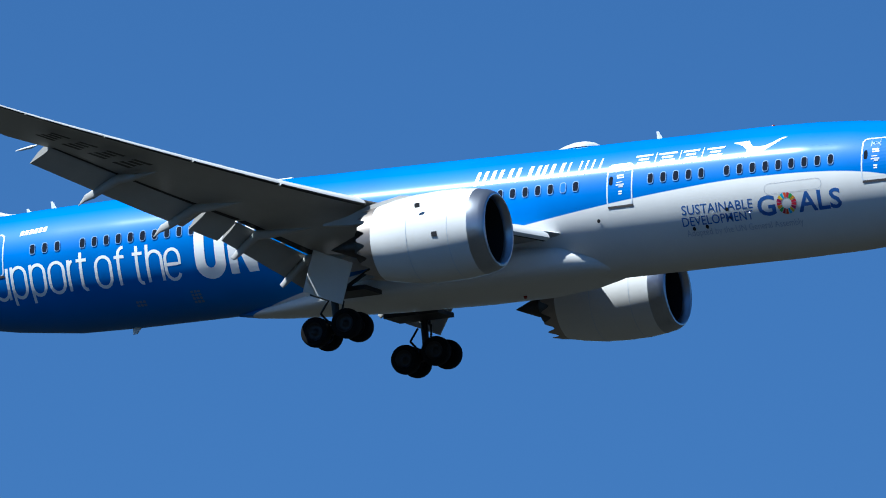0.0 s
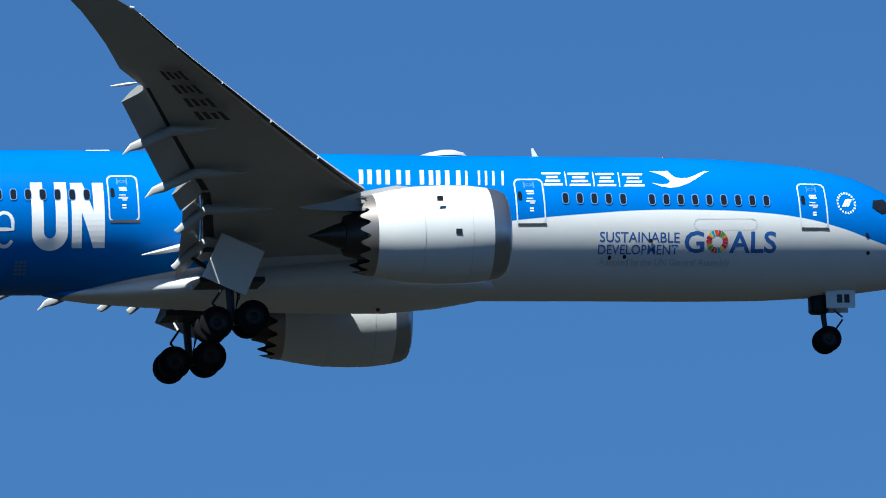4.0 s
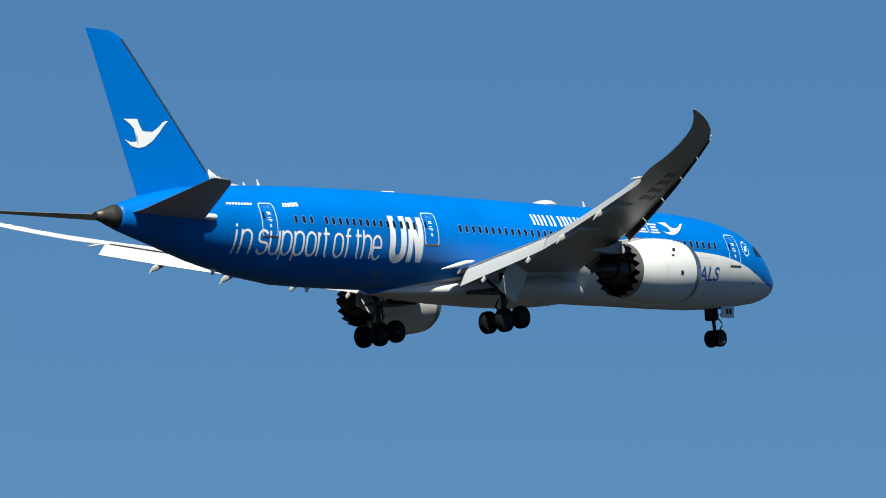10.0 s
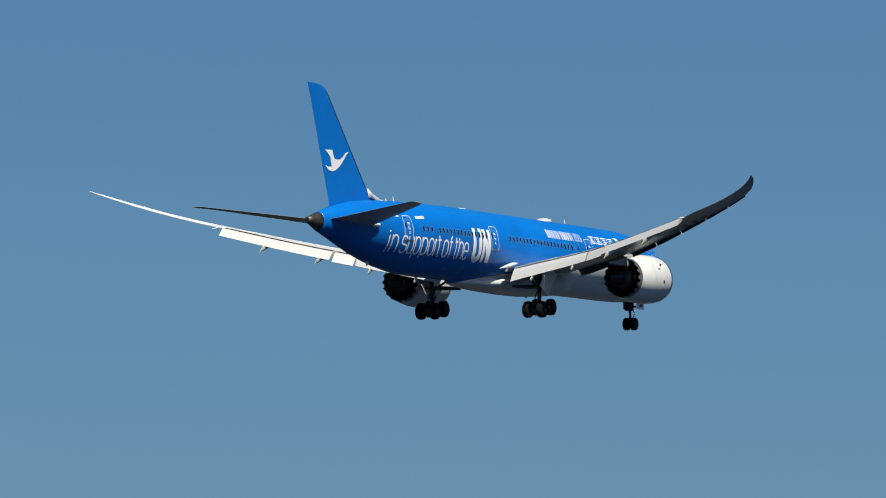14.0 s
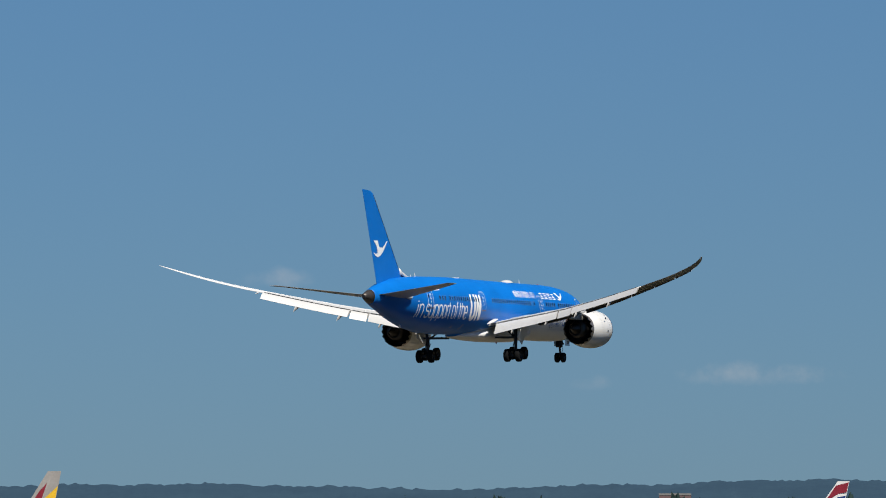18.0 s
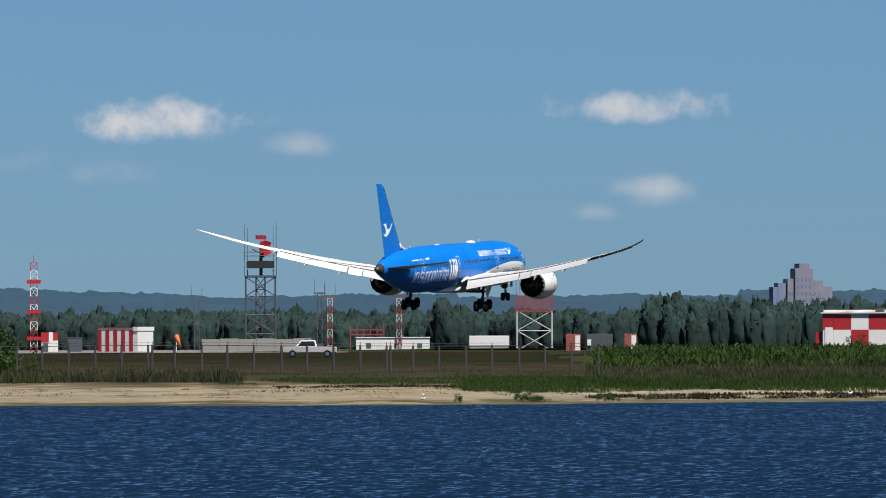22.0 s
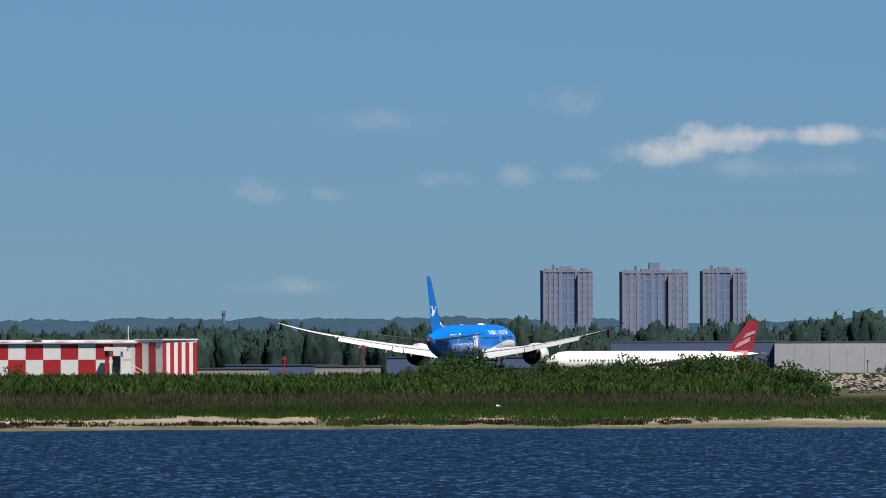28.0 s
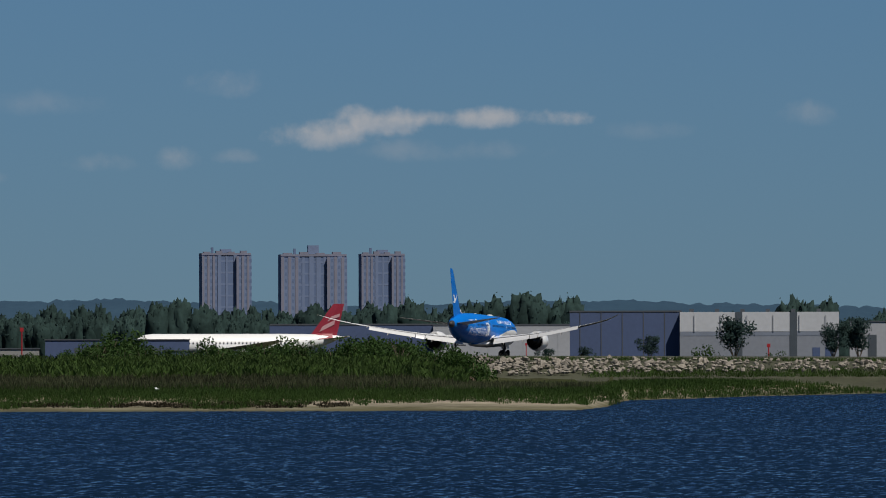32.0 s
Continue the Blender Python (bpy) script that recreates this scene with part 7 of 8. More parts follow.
    for y, r, w, h, m in ((14.75, 2300, 22, 3.6, M_CONC), (14.05, 2250, 14, 4.0, M_CONC), (13.45, 2500, 34, 6.2, M_SHEDDARK), (14.4, 2420, 26, 4.4, M_SHEDDARK), (13.0, 2450, 18, 3.6, M_SHEDDARK), (9.25, 2600, 22, 10.5, M_SHED)):
        s = thing("low_shed", "low airport service shed", "shed", spot(y, r, z), "service sheds")
        bx("wall", s, m, -w / 2, w / 2, 0, 12, 0, h)
        bx("roof", s, M_STEEL, -w / 2 - 0.2, w / 2 + 0.2, -0.2, 12, h, h + 0.25)
        for k in range(3):
            bx("door", s, M_BAND, -w / 2 + w * (0.2 + 0.25 * k), -w / 2 + w * (0.3 + 0.25 * k), -0.05, 0.0, 0, h * 0.7)
    # town beyond the bay
    for y, w, h, m in ((21.98, 24, 16.5, M_CONC), (21.78, 12, 19.0, mat("red_brick", (0.14, 0.085, 0.085), 0.9)), (21.66, 6, 14.5, M_CONC)):
        s = thing("far_block", "pale block on the far hillside", "building", spot(y, 3950, z))
        bx("wall", s, m, -w / 2, w / 2, 0, 15, 0, h)
        bx("parapet", s, M_CONC, -w / 2, w / 2, -0.1, 0, h - 0.7, h)
        for k in range(5):
            bx("window", s, M_BAND, -w / 2 + w * (0.08 + 0.18 * k), -w / 2 + w * (0.17 + 0.18 * k), -0.12, 0.0, h - 4, h - 2)
    rng = random.Random(14)
    tones = [M_SHED, M_TAN, M_CONC, M_TAN, mat("faded_red", (0.2, 0.05, 0.042), 0.7, vary=0.2)]
    for k in range(34):
        y = 24.6 - 3.9 * k / 33 + rng.uniform(-0.04, 0.04)
        w, h = rng.uniform(3, 6), rng.uniform(1.0, 2.0)
        s = thing("far_house", "small far house behind the airfield", "house", spot(y, 3120 + rng.uniform(-40, 60), z), "far houses")
        m = tones[rng.randrange(5)]
        bx("wall", s, m, -w / 2, w / 2, 0, 6, 0, h)
        bm = bmesh.new()
        loft(bm, [[Vector((sx * (w / 2 + 0.3), -0.3, h)), Vector((sx * (w / 2 + 0.3), 6.3, h)), Vector((sx * (w / 2 + 0.3), 3, h + 0.9))] for sx in (-1, 1)])
        part("roof", bm, M_STEEL if k % 3 else M_TAN, s)
        bx("window", s, M_BAND, -w * 0.3, -w * 0.1, -0.04, 0.0, 0.4, 0.9)
    # far chimney: a plain shaft with a square cap
    m = thing("far_chimney", "slim far chimney above the trees", "chimney", spot(14.72, 4300, z))
    bm = bmesh.new()
    rod(bm, (0, 0, 0), (0, 0, 27), 0.9, 0.7, 10)
    part("shaft", bm, M_BRICKD, m)
    bx("cap", m, M_BRICKD, -0.9, 0.9, -0.9, 0.9, 26.5, 27.8)


def pavements():
    def strip(name, pts, half, z, material, label):
        verts, faces = [], []
        for k, p in enumerate(pts):
            d = (Vector(pts[min(k + 1, len(pts) - 1)]) - Vector(pts[max(k - 1, 0)])).normalized()
            nn = Vector((-d.y, d.x)) * half
            verts += [(p[0] + nn.x, p[1] + nn.y, z), (p[0] - nn.x, p[1] - nn.y, z)]
        for k in range(len(pts) - 1):
            faces.append((2 * k, 2 * k + 1, 2 * k + 3, 2 * k + 2))
        sheet(name, verts, faces, material, label, "runway")
    strip("runway", [(-410, 1330 + 50 * k) for k in range(17)], 30, 4.42, M_ASPH, "dark asphalt runway with worn surface")
    verts, faces = [], []
    for k in range(19):
        yy = 1300 + 50 * k
        verts += [(-410 + dx, yy, zz if 0 < k < 18 else 3.9) for dx, zz in ((-60, 3.9), (-31, 4.39), (31, 4.39), (60, 3.9))]
    for k in range(18):
        for c in range(3):
            a = 4 * k + c
            faces.append((a, a + 4, a + 5, a + 1))
    sheet("verge", verts, faces, mat("verge_grass", (0.024, 0.0288, 0.0128), 0.9, vary=0.3, size=3.0, spec=0.0), "low grassy bank that carries the runway", "verge")
    verts, faces = [], []
    ys = [23.2 - 0.1 * k for k in range(47)]
    for y in ys:
        for rr in (1262, 1330, 1450, 1650, 1900):
            verts.append(polar(y, rr, ground_z(y, rr) + 0.06))
    for k in range(len(ys) - 1):
        for c in range(4):
            a = 5 * k + c
            faces.append((a, a + 1, a + 6, a + 5))
    sheet("road", verts, faces, mat("sunlit_concrete", (0.15, 0.148, 0.142), 0.9, vary=0.15, size=3.0, spec=0.0), "pale concrete taxiway behind the fence", "road")


def rocks():
    rng = random.Random(31)
    kinds = []
    for s in range(6):
        bm = bmesh.new()
        bmesh.ops.create_icosphere(bm, subdivisions=1, radius=0.5)
        for v in bm.verts:
            v.co *= rng.uniform(0.65, 1.2)
            v.co.z *= 0.75
        me = bpy.data.meshes.new("rock")
        bm.to_mesh(me)
        bm.free()
        me.materials.append(mat("pale_rock", (0.2, 0.178, 0.146), 0.9, vary=0.45, size=1.0, bump=0.3))
        kinds.append(me)
    pile = thing("rock_revetment", "bank of pale tumbled rocks under the runway end", "rock bank")
    for k in range(295):
        u = rng.random() ** 2.0
        y = 11.6 - 2.7 * u
        v = rng.random()
        h = (2.7 - 1.5 * u) * v
        o = new("rock", kinds[rng.randrange(6)])
        s = rng.uniform(0.35, 1.15) * (1.0 if u < 0.55 else 0.7)
        o.matrix_basis = spot(y, 1338 + 9 * v + rng.uniform(-1, 1), 2.35 + 0.8 * u + h * 0.8, rng.uniform(0, 360)) @ Euler((rng.uniform(-1, 1), rng.uniform(-1, 1), 0)).to_matrix().to_4x4() @ Matrix.Diagonal((s * 1.3, s, s * 0.9, 1))
        o.parent = pile
    small = bmesh.new()
    for k in range(620):
        u, v = rng.random() ** 1.7, rng.random()
        y, q = 11.62 - 2.75 * u, rng.uniform(0.12, 0.34)
        p = polar(y, 1337.5 + 9.5 * v, 2.3 + 0.8 * u + (2.7 - 1.5 * u) * v * 0.8 + 0.1)
        loft(small, [[p + Vector((q * g * rng.uniform(0.7, 1.2) * math.cos(a), q * g * math.sin(a), q * z)) for a in (0.3, 1.6, 2.7, 4.0, 5.2)] for g, z in ((0.7, -0.5), (1.1, 0.1), (0.5, 0.6))])
    tagged(part("rubble", small, kinds[0].materials[0], pile), kind="stuff")
    # the earth bank that they lie on
    verts, faces = [], []
    ys = [11.6 - 0.1 * i for i in range(36)]
    for i, y in enumerate(ys):
        k = 1 - 0.5 * i / 35
        verts += [polar(y, 1331, ground_z(y, 1331) - 0.3), polar(y, 1340, 2.5 + 0.6 * (1 - k)), polar(y, 1349, 2.6 + 1.9 * k + 0.5 * (1 - k)), polar(y, 1362, 4.1 + 0.7 * k), polar(y, 1390, 3.6)]
    for i in range(len(ys) - 1):
        for j in range(4):
            a = i * 5 + j
            faces.append((a, a + 1, a + 6, a + 5))
    bank = sheet("bank", verts, faces, mat("bank_earth", (0.04, 0.042, 0.022), 0.95, vary=0.3, size=2.0, bump=0.4), "earth bank behind the rocks", "bank")


build_ground()
build_water()
pavements()
vegetation()
shrubs()
far_woods()
checked_shelters()
masts()
antenna = radar_antenna()
small_buildings()
fence()
approach_lights()
far_buildings()
timber_pier()
rocks()


def gulls():
    """White gulls that stand on the shore."""
    first = None
    for k, (y, r) in enumerate([(18.201, 880), (15.889, 925), (13.242, 1010), (18.192, 895), (13.235, 1010)]):
        m = spot(y, r, ground_z(y, r), 40 * k)
        if first:
            copy_thing(first, m)
            continue
        first = thing("gull", "white gull standing on the shore", "gull", m, "gulls on the shore")
        bm = bmesh.new()
        rings = [[Vector((u, k2 * math.cos(q), 0.24 + up + k2 * math.sin(q))) for q in [2 * math.pi * i / 10 for i in range(10)]] for u, k2, up in ((-0.24, 0.01, 0.05), (-0.12, 0.07, 0.02), (0.02, 0.1, 0), (0.14, 0.07, 0.04), (0.19, 0.045, 0.1), (0.25, 0.045, 0.13), (0.3, 0.01, 0.12))]
        loft(bm, rings)
        bmesh.ops.recalc_face_normals(bm, faces=bm.faces[:])
        part("body", smooth(bm), M_LETTER, first)
        for s in (-1, 1):
            bm = bmesh.new()
            loft(bm, [[Vector((0.1, s * 0.1, 0.3)), Vector((0.08, s * 0.115, 0.22)), Vector((0.06, s * 0.09, 0.26))], [Vector((-0.3, s * 0.04, 0.3)), Vector((-0.28, s * 0.05, 0.27)), Vector((-0.28, s * 0.03, 0.28))]])
            part("wing", bm, M_CONC, first)
            part("leg", rod(bmesh.new(), (0.02, s * 0.04, -0.05), (0.02, s * 0.04, 0.2), 0.012, None, 5), M_BAND, first)


gulls()


# ---- parked and taxiing traffic ----
def jet(name, label, length, span, height, hump, body_m, tail_m, belly_m, root_m=None):
    """A simpler airliner; nose towards -x, wheels at z = 0."""
    a = thing(name, label, "airliner")
    R = length * (0.046 if length > 55 else 0.052)
    zc = R * 1.6 + 0.7
    rings = []
    for u, k, up in ((0, 0.02, -0.25), (0.012, 0.35, -0.2), (0.035, 0.65, -0.1), (0.07, 0.9, 0), (0.11, 1, 0), (0.7, 1, 0), (0.8, 0.86, 0.12), (0.9, 0.55, 0.38), (0.97, 0.22, 0.62), (1, 0.06, 0.7)):
        rings.append([Vector((-length / 2 + length * u, R * k * math.cos(q), zc + R * up + R * k * math.sin(q))) for q in [2 * math.pi * i / 24 for i in range(24)]])
    bm = bmesh.new()
    loft(bm, rings)
    bmesh.ops.recalc_face_normals(bm, faces=bm.faces[:])
    part("fuselage", smooth(bm), body_m, a)
    bm = bmesh.new()
    rings = [[Vector((-length / 2 + length * u, (R + 0.03) * k * math.cos(q), zc + (R + 0.03) * k * math.sin(q))) for q in [math.pi + math.pi * (0.12 + 0.76 * i / 12) for i in range(13)]] for u, k in ((0.06, 0.86), (0.11, 1), (0.7, 1), (0.76, 0.95))]
    loft(bm, rings, False, closed=False)
    part("belly", smooth(bm), belly_m, a)
    if hump:
        bm = bmesh.new()
        rings = [[Vector((-length / 2 + length * u, R * 0.72 * k * math.cos(q), zc + R * 0.55 + R * 0.85 * k * math.sin(q))) for q in [2 * math.pi * i / 20 for i in range(20)]] for u, k in ((0.03, 0.3), (0.06, 0.7), (0.1, 0.95), (0.2, 1), (0.27, 0.9), (0.36, 0.45), (0.4, 0.2))]
        loft(bm, rings)
        bmesh.ops.recalc_face_normals(bm, faces=bm.faces[:])
        part("upper_deck", smooth(bm), body_m, a)
    fin_root, top = zc + R * 0.8, height
    bm = bmesh.new()
    x0 = length / 2
    loft(bm, [[Vector((x0 - length * 0.155, 0, fin_root)), Vector((x0 - length * 0.1, 0.35, fin_root)), Vector((x0 - length * 0.03, 0, fin_root)), Vector((x0 - length * 0.1, -0.35, fin_root))],
              [Vector((x0 - length * 0.045, 0, top)), Vector((x0 - length * 0.02, 0.12, top)), Vector((x0 + length * 0.005, 0, top)), Vector((x0 - length * 0.02, -0.12, top))]])
    bmesh.ops.recalc_face_normals(bm, faces=bm.faces[:])
    part("fin", bm, tail_m, a)
    bm = bmesh.new()
    loft(bm, [[Vector((x0 - length * 0.17, 0, zc + R * 0.75)), Vector((x0 - length * 0.12, R * 0.62, zc + R * 0.5)), Vector((x0 - length * 0.05, R * 0.4, zc + R * 0.6)), Vector((x0 - length * 0.05, -R * 0.4, zc + R * 0.6)), Vector((x0 - length * 0.12, -R * 0.62, zc + R * 0.5))],
              [Vector((x0 - length * 0.12, 0, zc + R * 1.1)), Vector((x0 - length * 0.1, 0.4, zc + R)), Vector((x0 - length * 0.05, 0.3, zc + R)), Vector((x0 - length * 0.05, -0.3, zc + R)), Vector((x0 - length * 0.1, -0.4, zc + R))]])
    bmesh.ops.recalc_face_normals(bm, faces=bm.faces[:])
    part("tail_root", bm, root_m or tail_m, a)
    for s in (1, -1):
        bm = bmesh.new()
        loft(bm, [[Vector((x0 - length * 0.1, s * R * 0.3, zc + R * 0.5)), Vector((x0 - length * 0.02, s * R * 0.3, zc + R * 0.5)), Vector((x0 - length * 0.06, s * R * 0.3, zc + R * 0.6))],
                  [Vector((x0 - length * 0.01, s * span * 0.16, zc + R * 0.75)), Vector((x0 + length * 0.02, s * span * 0.16, zc + R * 0.75)), Vector((x0 + length * 0.005, s * span * 0.16, zc + R * 0.8))]])
        bmesh.ops.recalc_face_normals(bm, faces=bm.faces[:])
        part("tailplane", bm, M_FLAP, a)
        bm = bmesh.new()
        loft(bm, [[Vector((-length * 0.17, s * R * 0.8, zc - R * 0.6)), Vector((length * 0.08, s * R * 0.8, zc - R * 0.6)), Vector((-length * 0.03, s * R * 0.8, zc - R * 0.35))],
                  [Vector((length * 0.12, s * span * 0.46, zc + R * 0.35)), Vector((length * 0.17, s * span * 0.46, zc + R * 0.35)), Vector((length * 0.14, s * span * 0.46, zc + R * 0.42))]])
        bmesh.ops.recalc_face_normals(bm, faces=bm.faces[:])
        part("wing", bm, M_FLAP, a)
        for fy, fx in ((0.19, -0.1), (0.33, 0.0)):
            bm = bmesh.new()
            c = Vector((length * fx, s * span * fy, zc - R * 0.85))
            rings = [[c + Vector((u, k * math.cos(q), k * math.sin(q))) for q in [2 * math.pi * i / 14 for i in range(14)]] for u, k in ((-2.6, 1.0), (-1.5, 1.25), (0.8, 1.2), (2.2, 0.75))]
            loft(bm, rings)
            bmesh.ops.recalc_face_normals(bm, faces=bm.faces[:])
            part("engine", smooth(bm), belly_m, a)
        bm = bmesh.new()
        rod(bm, (length * 0.03, s * 3.0, 0.6), (length * 0.03, s * 3.0, zc - R * 0.7), 0.2, None, 8)
        for dx in (-0.8, 0.8):
            rod(bm, (length * 0.03 + dx, s * 2.6, 0.62), (length * 0.03 + dx, s * 3.4, 0.62), 0.62, None, 14)
        part("main_gear", bm, M_TYRE, a)
    bm = bmesh.new()
    rod(bm, (-length * 0.39, 0, 0.5), (-length * 0.39, 0, zc - R * 0.8), 0.15, None, 8)
    rod(bm, (-length * 0.39, -0.4, 0.5), (-length * 0.39, 0.4, 0.5), 0.5, None, 14)
    part("nose_gear", bm, M_TYRE, a)
    for k in range(36):
        bm = bmesh.new()
        u = 0.12 + 0.62 * k / 35
        q = Vector((-length / 2 + length * u, -R - 0.02, zc + 0.45))
        box(bm, -0.16, -0.02, -0.22, 0.16, 0.04, 0.22, Matrix.Translation(q))
        part("cabin_window", bm, M_PANE, a)
    return a, R, zc


M_DEEP = mat("deep_navy_paint", (0.02, 0.045, 0.17), 0.35)
M_CRIMSON = mat("crimson_paint", (0.21, 0.012, 0.026), 0.45)
jumbo, jr, jz = jet("jumbo_airliner", "white four-engine jumbo airliner with navy belly and red tail", 69, 62, 19.0, True, M_WHITE, M_WHITE, M_DEEP, M_CRIMSON)
for pts, m in (([(0.0, 0.36), (0.1, 0.62), (0.1, 0.88), (1.08, 0.97), (1.08, 0.7), (0.62, 0.66), (0.3, 0.54)], M_CRIMSON), ([(0.4, 0.36), (0.62, 0.56), (1.08, 0.6), (1.08, 0.3), (0.75, 0.27)], M_DEEP), ([(0.0, -0.04), (0.12, 0.2), (0.4, 0.3), (0.7, 0.22), (1.08, 0.2), (1.08, -0.08), (0.2, -0.08)], M_CRIMSON)):
    for s in (-1, 1):
        bm = bmesh.new()
        top, root = 19.0, jz + jr * 0.8
        f = []
        for u, v in pts:
            le = 34.5 - 69 * (0.155 - 0.11 * v)
            te = 34.5 - 69 * (0.03 - 0.035 * v)
            f.append(bm.verts.new((le + (te - le) * min(1, max(0, u * 0.9)), s * (0.36 - 0.18 * v), root + (top - root) * v)))
        bm.faces.new(f)
        part("fin_stripe", bm, m, jumbo)
for pts, m, nm in (([(-25.5, 1.9), (-17, 2.6), (-16, 2.3), (-24, 1.5)], M_CRIMSON, "cheat_ribbon"), ([(-26.2, 1.0), (-24, 0.2), (-25, -0.6), (-26.5, 0.2)], M_DEEP, "cheat_ribbon"), ([(-21, 0.2), (-6, 0.2), (-6, 1.0), (-21, 1.0)], M_FAINT, "airline_title")):
    bm = bmesh.new()
    bm.faces.new([bm.verts.new((x, -jr - 0.05, jz + z)) for x, z in pts])
    part(nm, bm, m, jumbo)
liner, lr, lz = jet("taxiing_airliner", "white airliner with a crimson tail taxiing behind the scrub", 53, 56, 15.2, False, M_WHITE, M_CRIMSON, M_WHITE)
bm = bmesh.new()
for pts in ([(0.25, 0.12), (0.75, 0.35), (0.72, 0.5), (0.25, 0.3)], [(0.35, 0.45), (0.9, 0.6), (0.88, 0.7), (0.4, 0.6)]):
    f = []
    for u, v in pts:
        le = 26.5 - 53 * (0.155 - 0.11 * v)
        te = 26.5 - 53 * (0.03 - 0.035 * v)
        root = lz + lr * 0.8
        f.append(bm.verts.new((le + (te - le) * u, -(0.4 - 0.2 * v), root + (15.2 - root) * v)))
    bm.faces.new(f)
part("tail_title", bm, mat("faded_script", (0.36, 0.2, 0.21), 0.5), liner)


parked, pr_, pz_ = jet("parked_airliner", "parked grey airliner with a red and yellow striped tail", 60, 58, 17.9, False, M_WHITE, mat("warm_grey_paint", (0.30, 0.28, 0.26), 0.5), M_WHITE)
parked.matrix_basis = spot(25.82, 2400, FAR_Z)
for pts, m in (([(0.05, 0.0), (0.5, 0.0), (0.35, 0.75), (0.2, 0.6)], M_CRIMSON), ([(0.55, 0.0), (0.98, 0.0), (0.98, 0.68), (0.4, 0.3)], mat("yellow_paint", (0.70, 0.42, 0.02), 0.45))):
    bm = bmesh.new()
    f = []
    for u, v in pts:
        le, te, root = 30 - 60 * (0.155 - 0.11 * v), 30 - 60 * (0.03 - 0.035 * v), pz_ + pr_ * 0.8
        f.append(bm.verts.new((le + (te - le) * u, -(0.4 - 0.2 * v), root + (17.9 - root) * v)))
    bm.faces.new(f)
    part("fin_stripe", bm, m, parked)


def pickup():
    t = thing("pickup_truck", "white pickup truck driving along the airfield fence", "truck")
    bm = bmesh.new()
    loft(bm, [[Vector((x, y, z)) for x, z in ((-2.9, 0.55), (-2.95, 1.05), (-1.55, 1.2), (2.95, 1.15), (2.95, 0.55))] for y in (-0.95, 0.95)])
    bmesh.ops.recalc_face_normals(bm, faces=bm.faces[:])
    bmesh.ops.bevel(bm, geom=bm.edges[:], offset=0.05, segments=1, affect="EDGES")
    part("body", bm, mat("silver_paint", (0.30, 0.30, 0.31), 0.4), t)
    bm = bmesh.new()
    loft(bm, [[Vector((x, y * (0.92 if z > 1.3 else 1), z)) for x, z in ((-1.6, 1.15), (-0.95, 1.85), (0.6, 1.88), (0.85, 1.15))] for y in (-0.9, 0.9)])
    bmesh.ops.recalc_face_normals(bm, faces=bm.faces[:])
    part("cab", bm, M_WHITE, t)
    for y in (-0.9, 0.9):
        bm = bmesh.new()
        bm.faces.new([bm.verts.new((x, y * 1.02, z)) for x, z in ((-1.3, 1.25), (-0.9, 1.74), (0.5, 1.76), (0.6, 1.25))])
        part("side_window", bm, M_PANE, t)
        for x in (-1.85, 1.9):
            bm = bmesh.new()
            rod(bm, (x, y * 0.85, 0.4), (x, y * 1.1, 0.4), 0.4, None, 18)
            w = part("wheel", bm, M_TYRE, t)
            bm = bmesh.new()
            rod(bm, (x, y * 1.1, 0.4), (x, y * 1.12, 0.4), 0.22, None, 12)
            part("hubcap", bm, M_METAL, w)
    bx("light_bar", t, M_STEEL, -0.5, -0.2, -0.5, 0.5, 1.88, 1.98)
    bx("bumper", t, M_STEEL, -3.05, -2.9, -0.9, 0.9, 0.5, 0.75)
    bx("toolbox", t, M_STEEL, 0.9, 1.5, -0.8, 0.8, 1.15, 1.5)
    return t


truck = pickup()


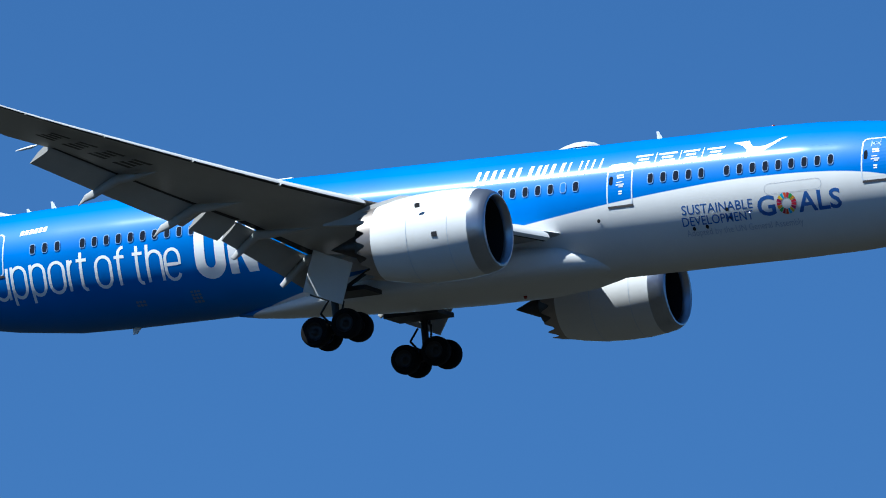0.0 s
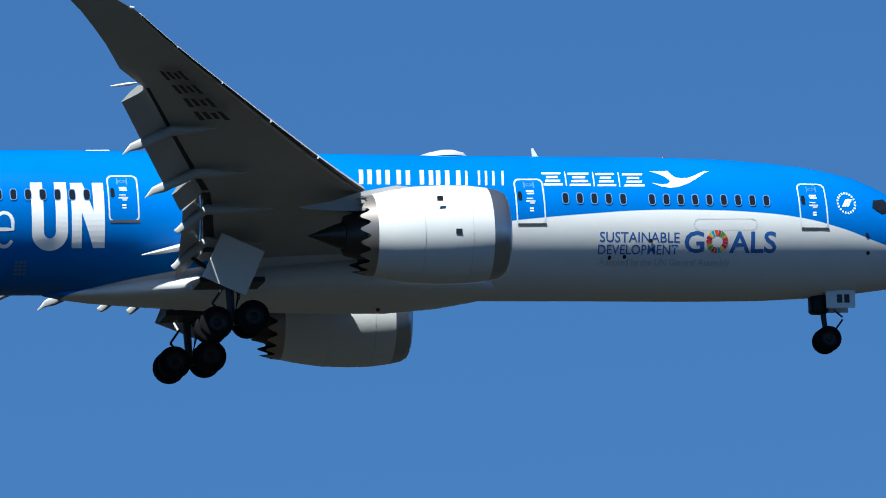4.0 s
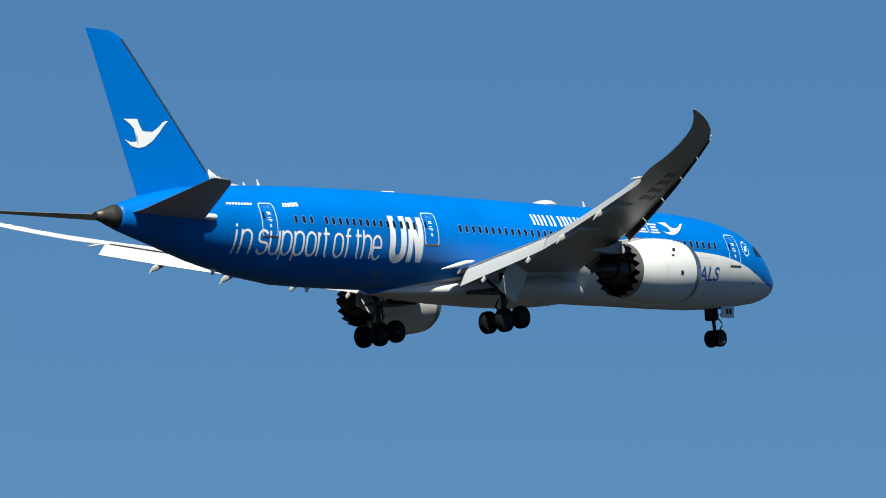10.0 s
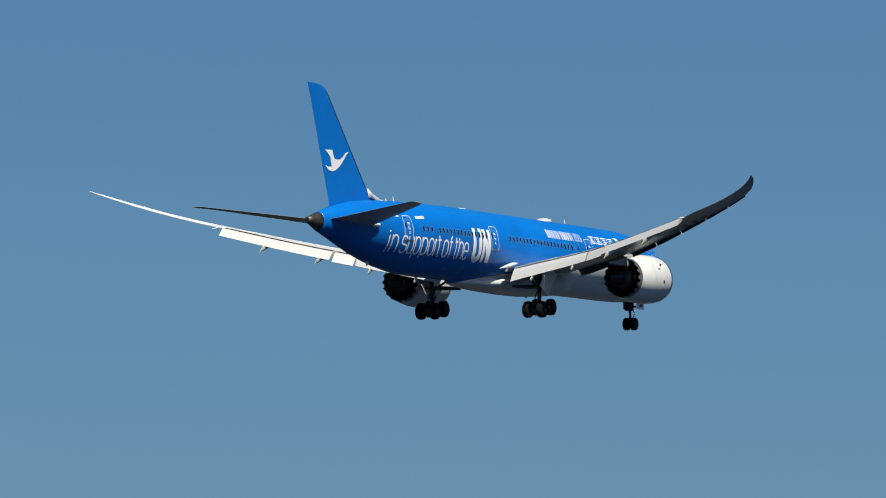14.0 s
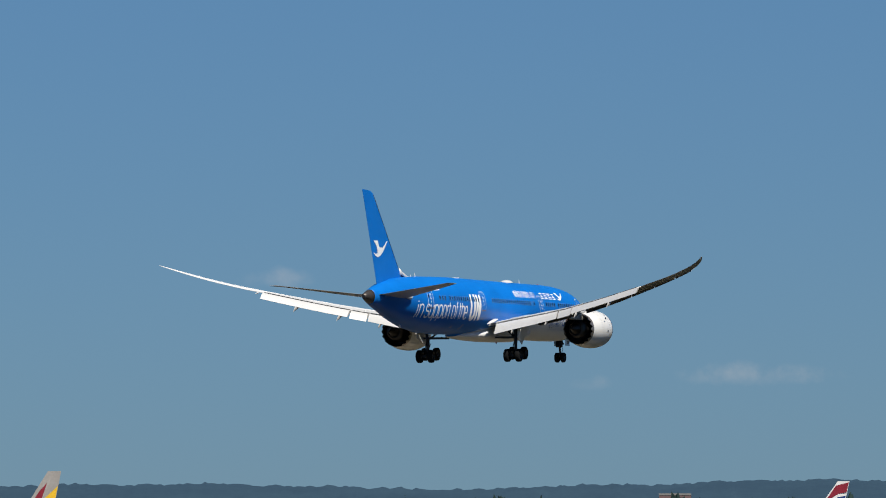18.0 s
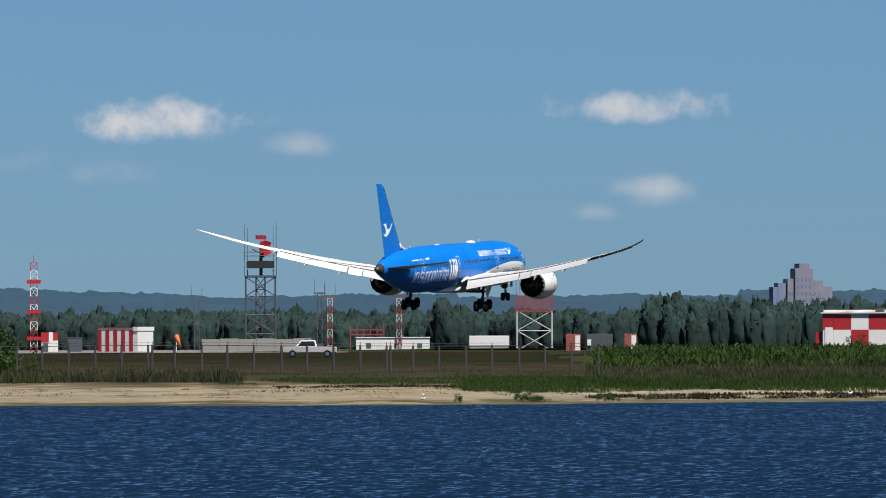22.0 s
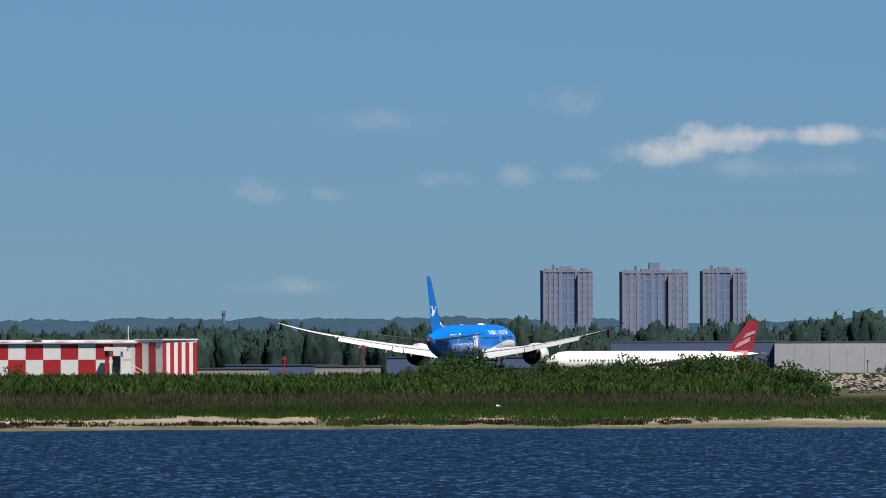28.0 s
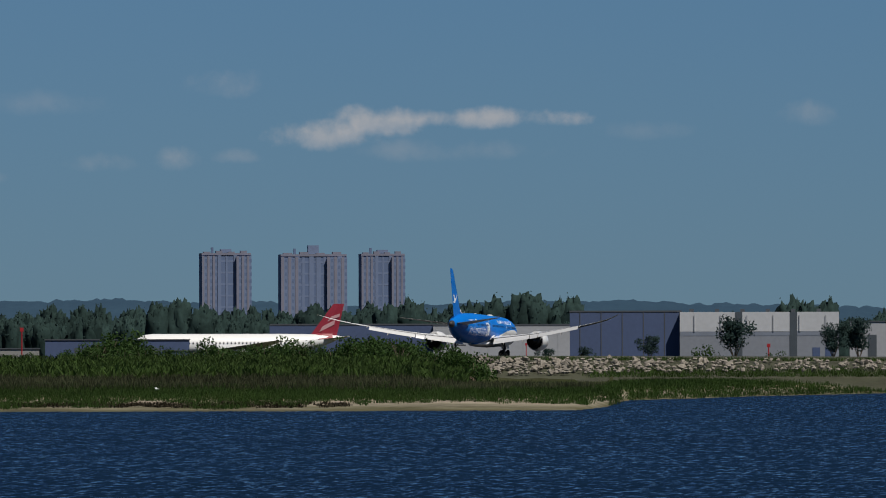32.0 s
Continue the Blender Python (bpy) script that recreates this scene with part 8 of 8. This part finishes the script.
# ---- clouds, far behind everything ----
def cloud_stuff(name, soft_, strength, seed):
    m = bpy.data.materials.new(name)
    m.use_nodes = True
    n, l = m.node_tree.nodes, m.node_tree.links
    n.remove(n["Principled BSDF"])
    co = n.new("ShaderNodeTexCoord")
    sep = n.new("ShaderNodeSeparateXYZ")
    l.new(co.outputs["Generated"], sep.inputs[0])
    big = n.new("ShaderNodeTexNoise")
    big.inputs["Scale"].default_value = 0.045
    big.inputs["Detail"].default_value = 9
    big.inputs["Roughness"].default_value = 0.6
    off = n.new("ShaderNodeVectorMath")
    off.operation = "ADD"
    off.inputs[1].default_value = (seed * 37.0, seed * 11.0, seed * 5.0)
    geo = n.new("ShaderNodeNewGeometry")
    l.new(geo.outputs["Position"], off.inputs[0])
    l.new(off.outputs[0], big.inputs["Vector"])

    def math_(op, a, b=None, c=None):
        k = n.new("ShaderNodeMath")
        k.operation = op
        for i, v in enumerate((a, b, c)):
            if v is None:
                continue
            if isinstance(v, float):
                k.inputs[i].default_value = v
            else:
                l.new(v, k.inputs[i])
        return k.outputs[0]

    u = math_("MULTIPLY_ADD", sep.outputs["X"], 2.0, -1.0)
    v = math_("MULTIPLY_ADD", sep.outputs["Z"], 2.0, -0.75)
    low = math_("MULTIPLY", math_("MINIMUM", v, 0.0), 1.5)
    high = math_("MAXIMUM", v, 0.0)
    dome = math_("SUBTRACT", 1.12, math_("MULTIPLY", math_("ADD", math_("MULTIPLY", u, u), math_("ADD", math_("MULTIPLY", low, low), math_("MULTIPLY", high, high))), 1.5))
    body = math_("ADD", dome, math_("MULTIPLY_ADD", big.outputs["Fac"], 3.1, -1.72))
    span = n.new("ShaderNodeMapRange")
    span.interpolation_type = "SMOOTHSTEP"
    span.inputs["From Min"].default_value = 0.0
    span.inputs["From Max"].default_value = soft_
    span.inputs["To Max"].default_value = strength
    l.new(body, span.inputs["Value"])
    light = n.new("ShaderNodeMapRange")
    light.inputs["From Min"].default_value = 0.15
    light.inputs["From Max"].default_value = 0.75
    l.new(math_("MULTIPLY_ADD", big.outputs["Fac"], 0.5, sep.outputs["Z"]), light.inputs["Value"])
    # Sunlit top and shaded base are put into the cloud's own glow
    ramp = n.new("ShaderNodeValToRGB")
    ramp.color_ramp.elements[0].color = (0.235, 0.29, 0.365, 1)
    ramp.color_ramp.elements[1].color = (0.55, 0.485, 0.44, 1)
    l.new(light.outputs[0], ramp.inputs["Fac"])
    glow = n.new("ShaderNodeEmission")
    l.new(ramp.outputs["Color"], glow.inputs["Color"])
    clear = n.new("ShaderNodeBsdfTransparent")
    mix = n.new("ShaderNodeMixShader")
    l.new(span.outputs[0], mix.inputs["Fac"])
    l.new(clear.outputs[0], mix.inputs[1])
    l.new(glow.outputs[0], mix.inputs[2])
    l.new(mix.outputs[0], n["Material Output"].inputs["Surface"])
    return m


def clouds():
    rows = [(19.54, 1.25, 1.23, 0.45, 0.57), (18.84, 1.10, 0.60, 0.25, 0.19), (16.99, 1.31, 1.11, 0.33, 0.47), (16.97, 0.86, 0.64, 0.27, 0.29), (17.28, 0.72, 0.36, 0.16, 0.13), (18.86, 1.10, 0.52, 0.21, 0.16), (21.36, 0.89, 1.15, 0.23, 0.26), (20.32, 1.00, 0.56, 0.21, 0.13), (17.27, 0.72, 0.44, 0.19, 0.13), (16.93, 0.86, 0.68, 0.25, 0.22), (22.24, 0.84, 0.36, 0.16, 0.13), (12.36, 1.22, 0.8, 0.3, 0.41), (12.06, 1.28, 0.8, 0.28, 0.42), (11.44, 1.29, 1.15, 0.2, 0.41), (11.77, 1.12, 1.71, 0.21, 0.14), (14.55, 0.99, 0.48, 0.25, 0.26), (14.14, 0.98, 0.32, 0.16, 0.16), (13.54, 1.05, 0.52, 0.19, 0.19), (13.12, 1.08, 0.36, 0.23, 0.26), (12.84, 1.08, 0.40, 0.14, 0.16), (12.87, 1.48, 0.64, 0.27, 0.22), (13.94, 1.37, 1.51, 0.23, 0.10), (14.37, 0.48, 0.95, 0.16, 0.16), (9.73, 1.32, 0.44, 0.25, 0.19), (16.95, 0.82, 0.60, 0.25, 0.26), (23.91, 1.41, 0.52, 0.21, 0.22), (19.84, 0.95, 0.91, 0.25, 0.13), (14.53, 1.01, 0.44, 0.25, 0.19), (10.57, 1.22, 0.71, 0.19, 0.10)]
    for k, (yaw, rise, w, h, strong) in enumerate(rows):
        r = 4930
        if strong > 0.4:
            w, strong = w * 1.12, strong * 1.12
        bm = bmesh.new()
        n = 6
        c = 5 + r * math.tan(radians(rise))
        W, Hh = radians(w) * r, radians(h) * r
        loc = spot(yaw, r, c)
        grid = [[bm.verts.new((-W / 2 + W * i / n, 3 * math.cos(3.14 * (i / n - 0.5)), -Hh / 2 + Hh * j / 2)) for j in range(3)] for i in range(n + 1)]
        for i in range(n):
            for j in range(2):
                bm.faces.new((grid[i][j], grid[i + 1][j], grid[i + 1][j + 1], grid[i][j + 1]))
        ob = part("cloud", bm, cloud_stuff("glowing_cloud", 1.3 if strong > 0.4 else 1.9, strong, k), None)
        ob.matrix_basis = loc
        tagged(ob, "soft white fair-weather cloud low in the sky" if strong > 0.5 else "thin faint wisp of pale cloud", "cloud", "clouds", "structure")


clouds()


def motions():
    walk(airliner, [(t, pose(x, y, z, p, r, w)) for t, x, y, z, p, r, w in LANDING])
    walk(jumbo, [(t, spot(21.46 + 0.0012 * t, 3100, FAR_Z)) for t in (0, 32)])
    walk(antenna, [(k / 2, spot(19.075, 1900, 20.6, 90 + 40 * (k - 40))) for k in range(65)])
    walk(liner, [(t, spot(12.81 - 0.1 * (32 - t), 2600, FAR_Z, 6)) for t in (0, 8, 16, 24, 32)])
    road = [(0, 11.8), (6, 11.8), (9, 12.7)] + [(t, 18.81 + 0.468 * (t - 22)) for t in (11, 14, 17, 20, 22, 24, 26, 29, 32)]
    walk(truck, [(t, spot(y, 1150, ground_z(y, 1150))) for t, y in road])
    for s, w in WINGS.items():
        walk(w, [(t, pose(0, 0, 0, 0, s * a, 0)) for t, a in ((0, 0.0), (25.5, 0.0), (26.8, 0.5), (28.6, 2.6), (32, 3.4))])


motions()
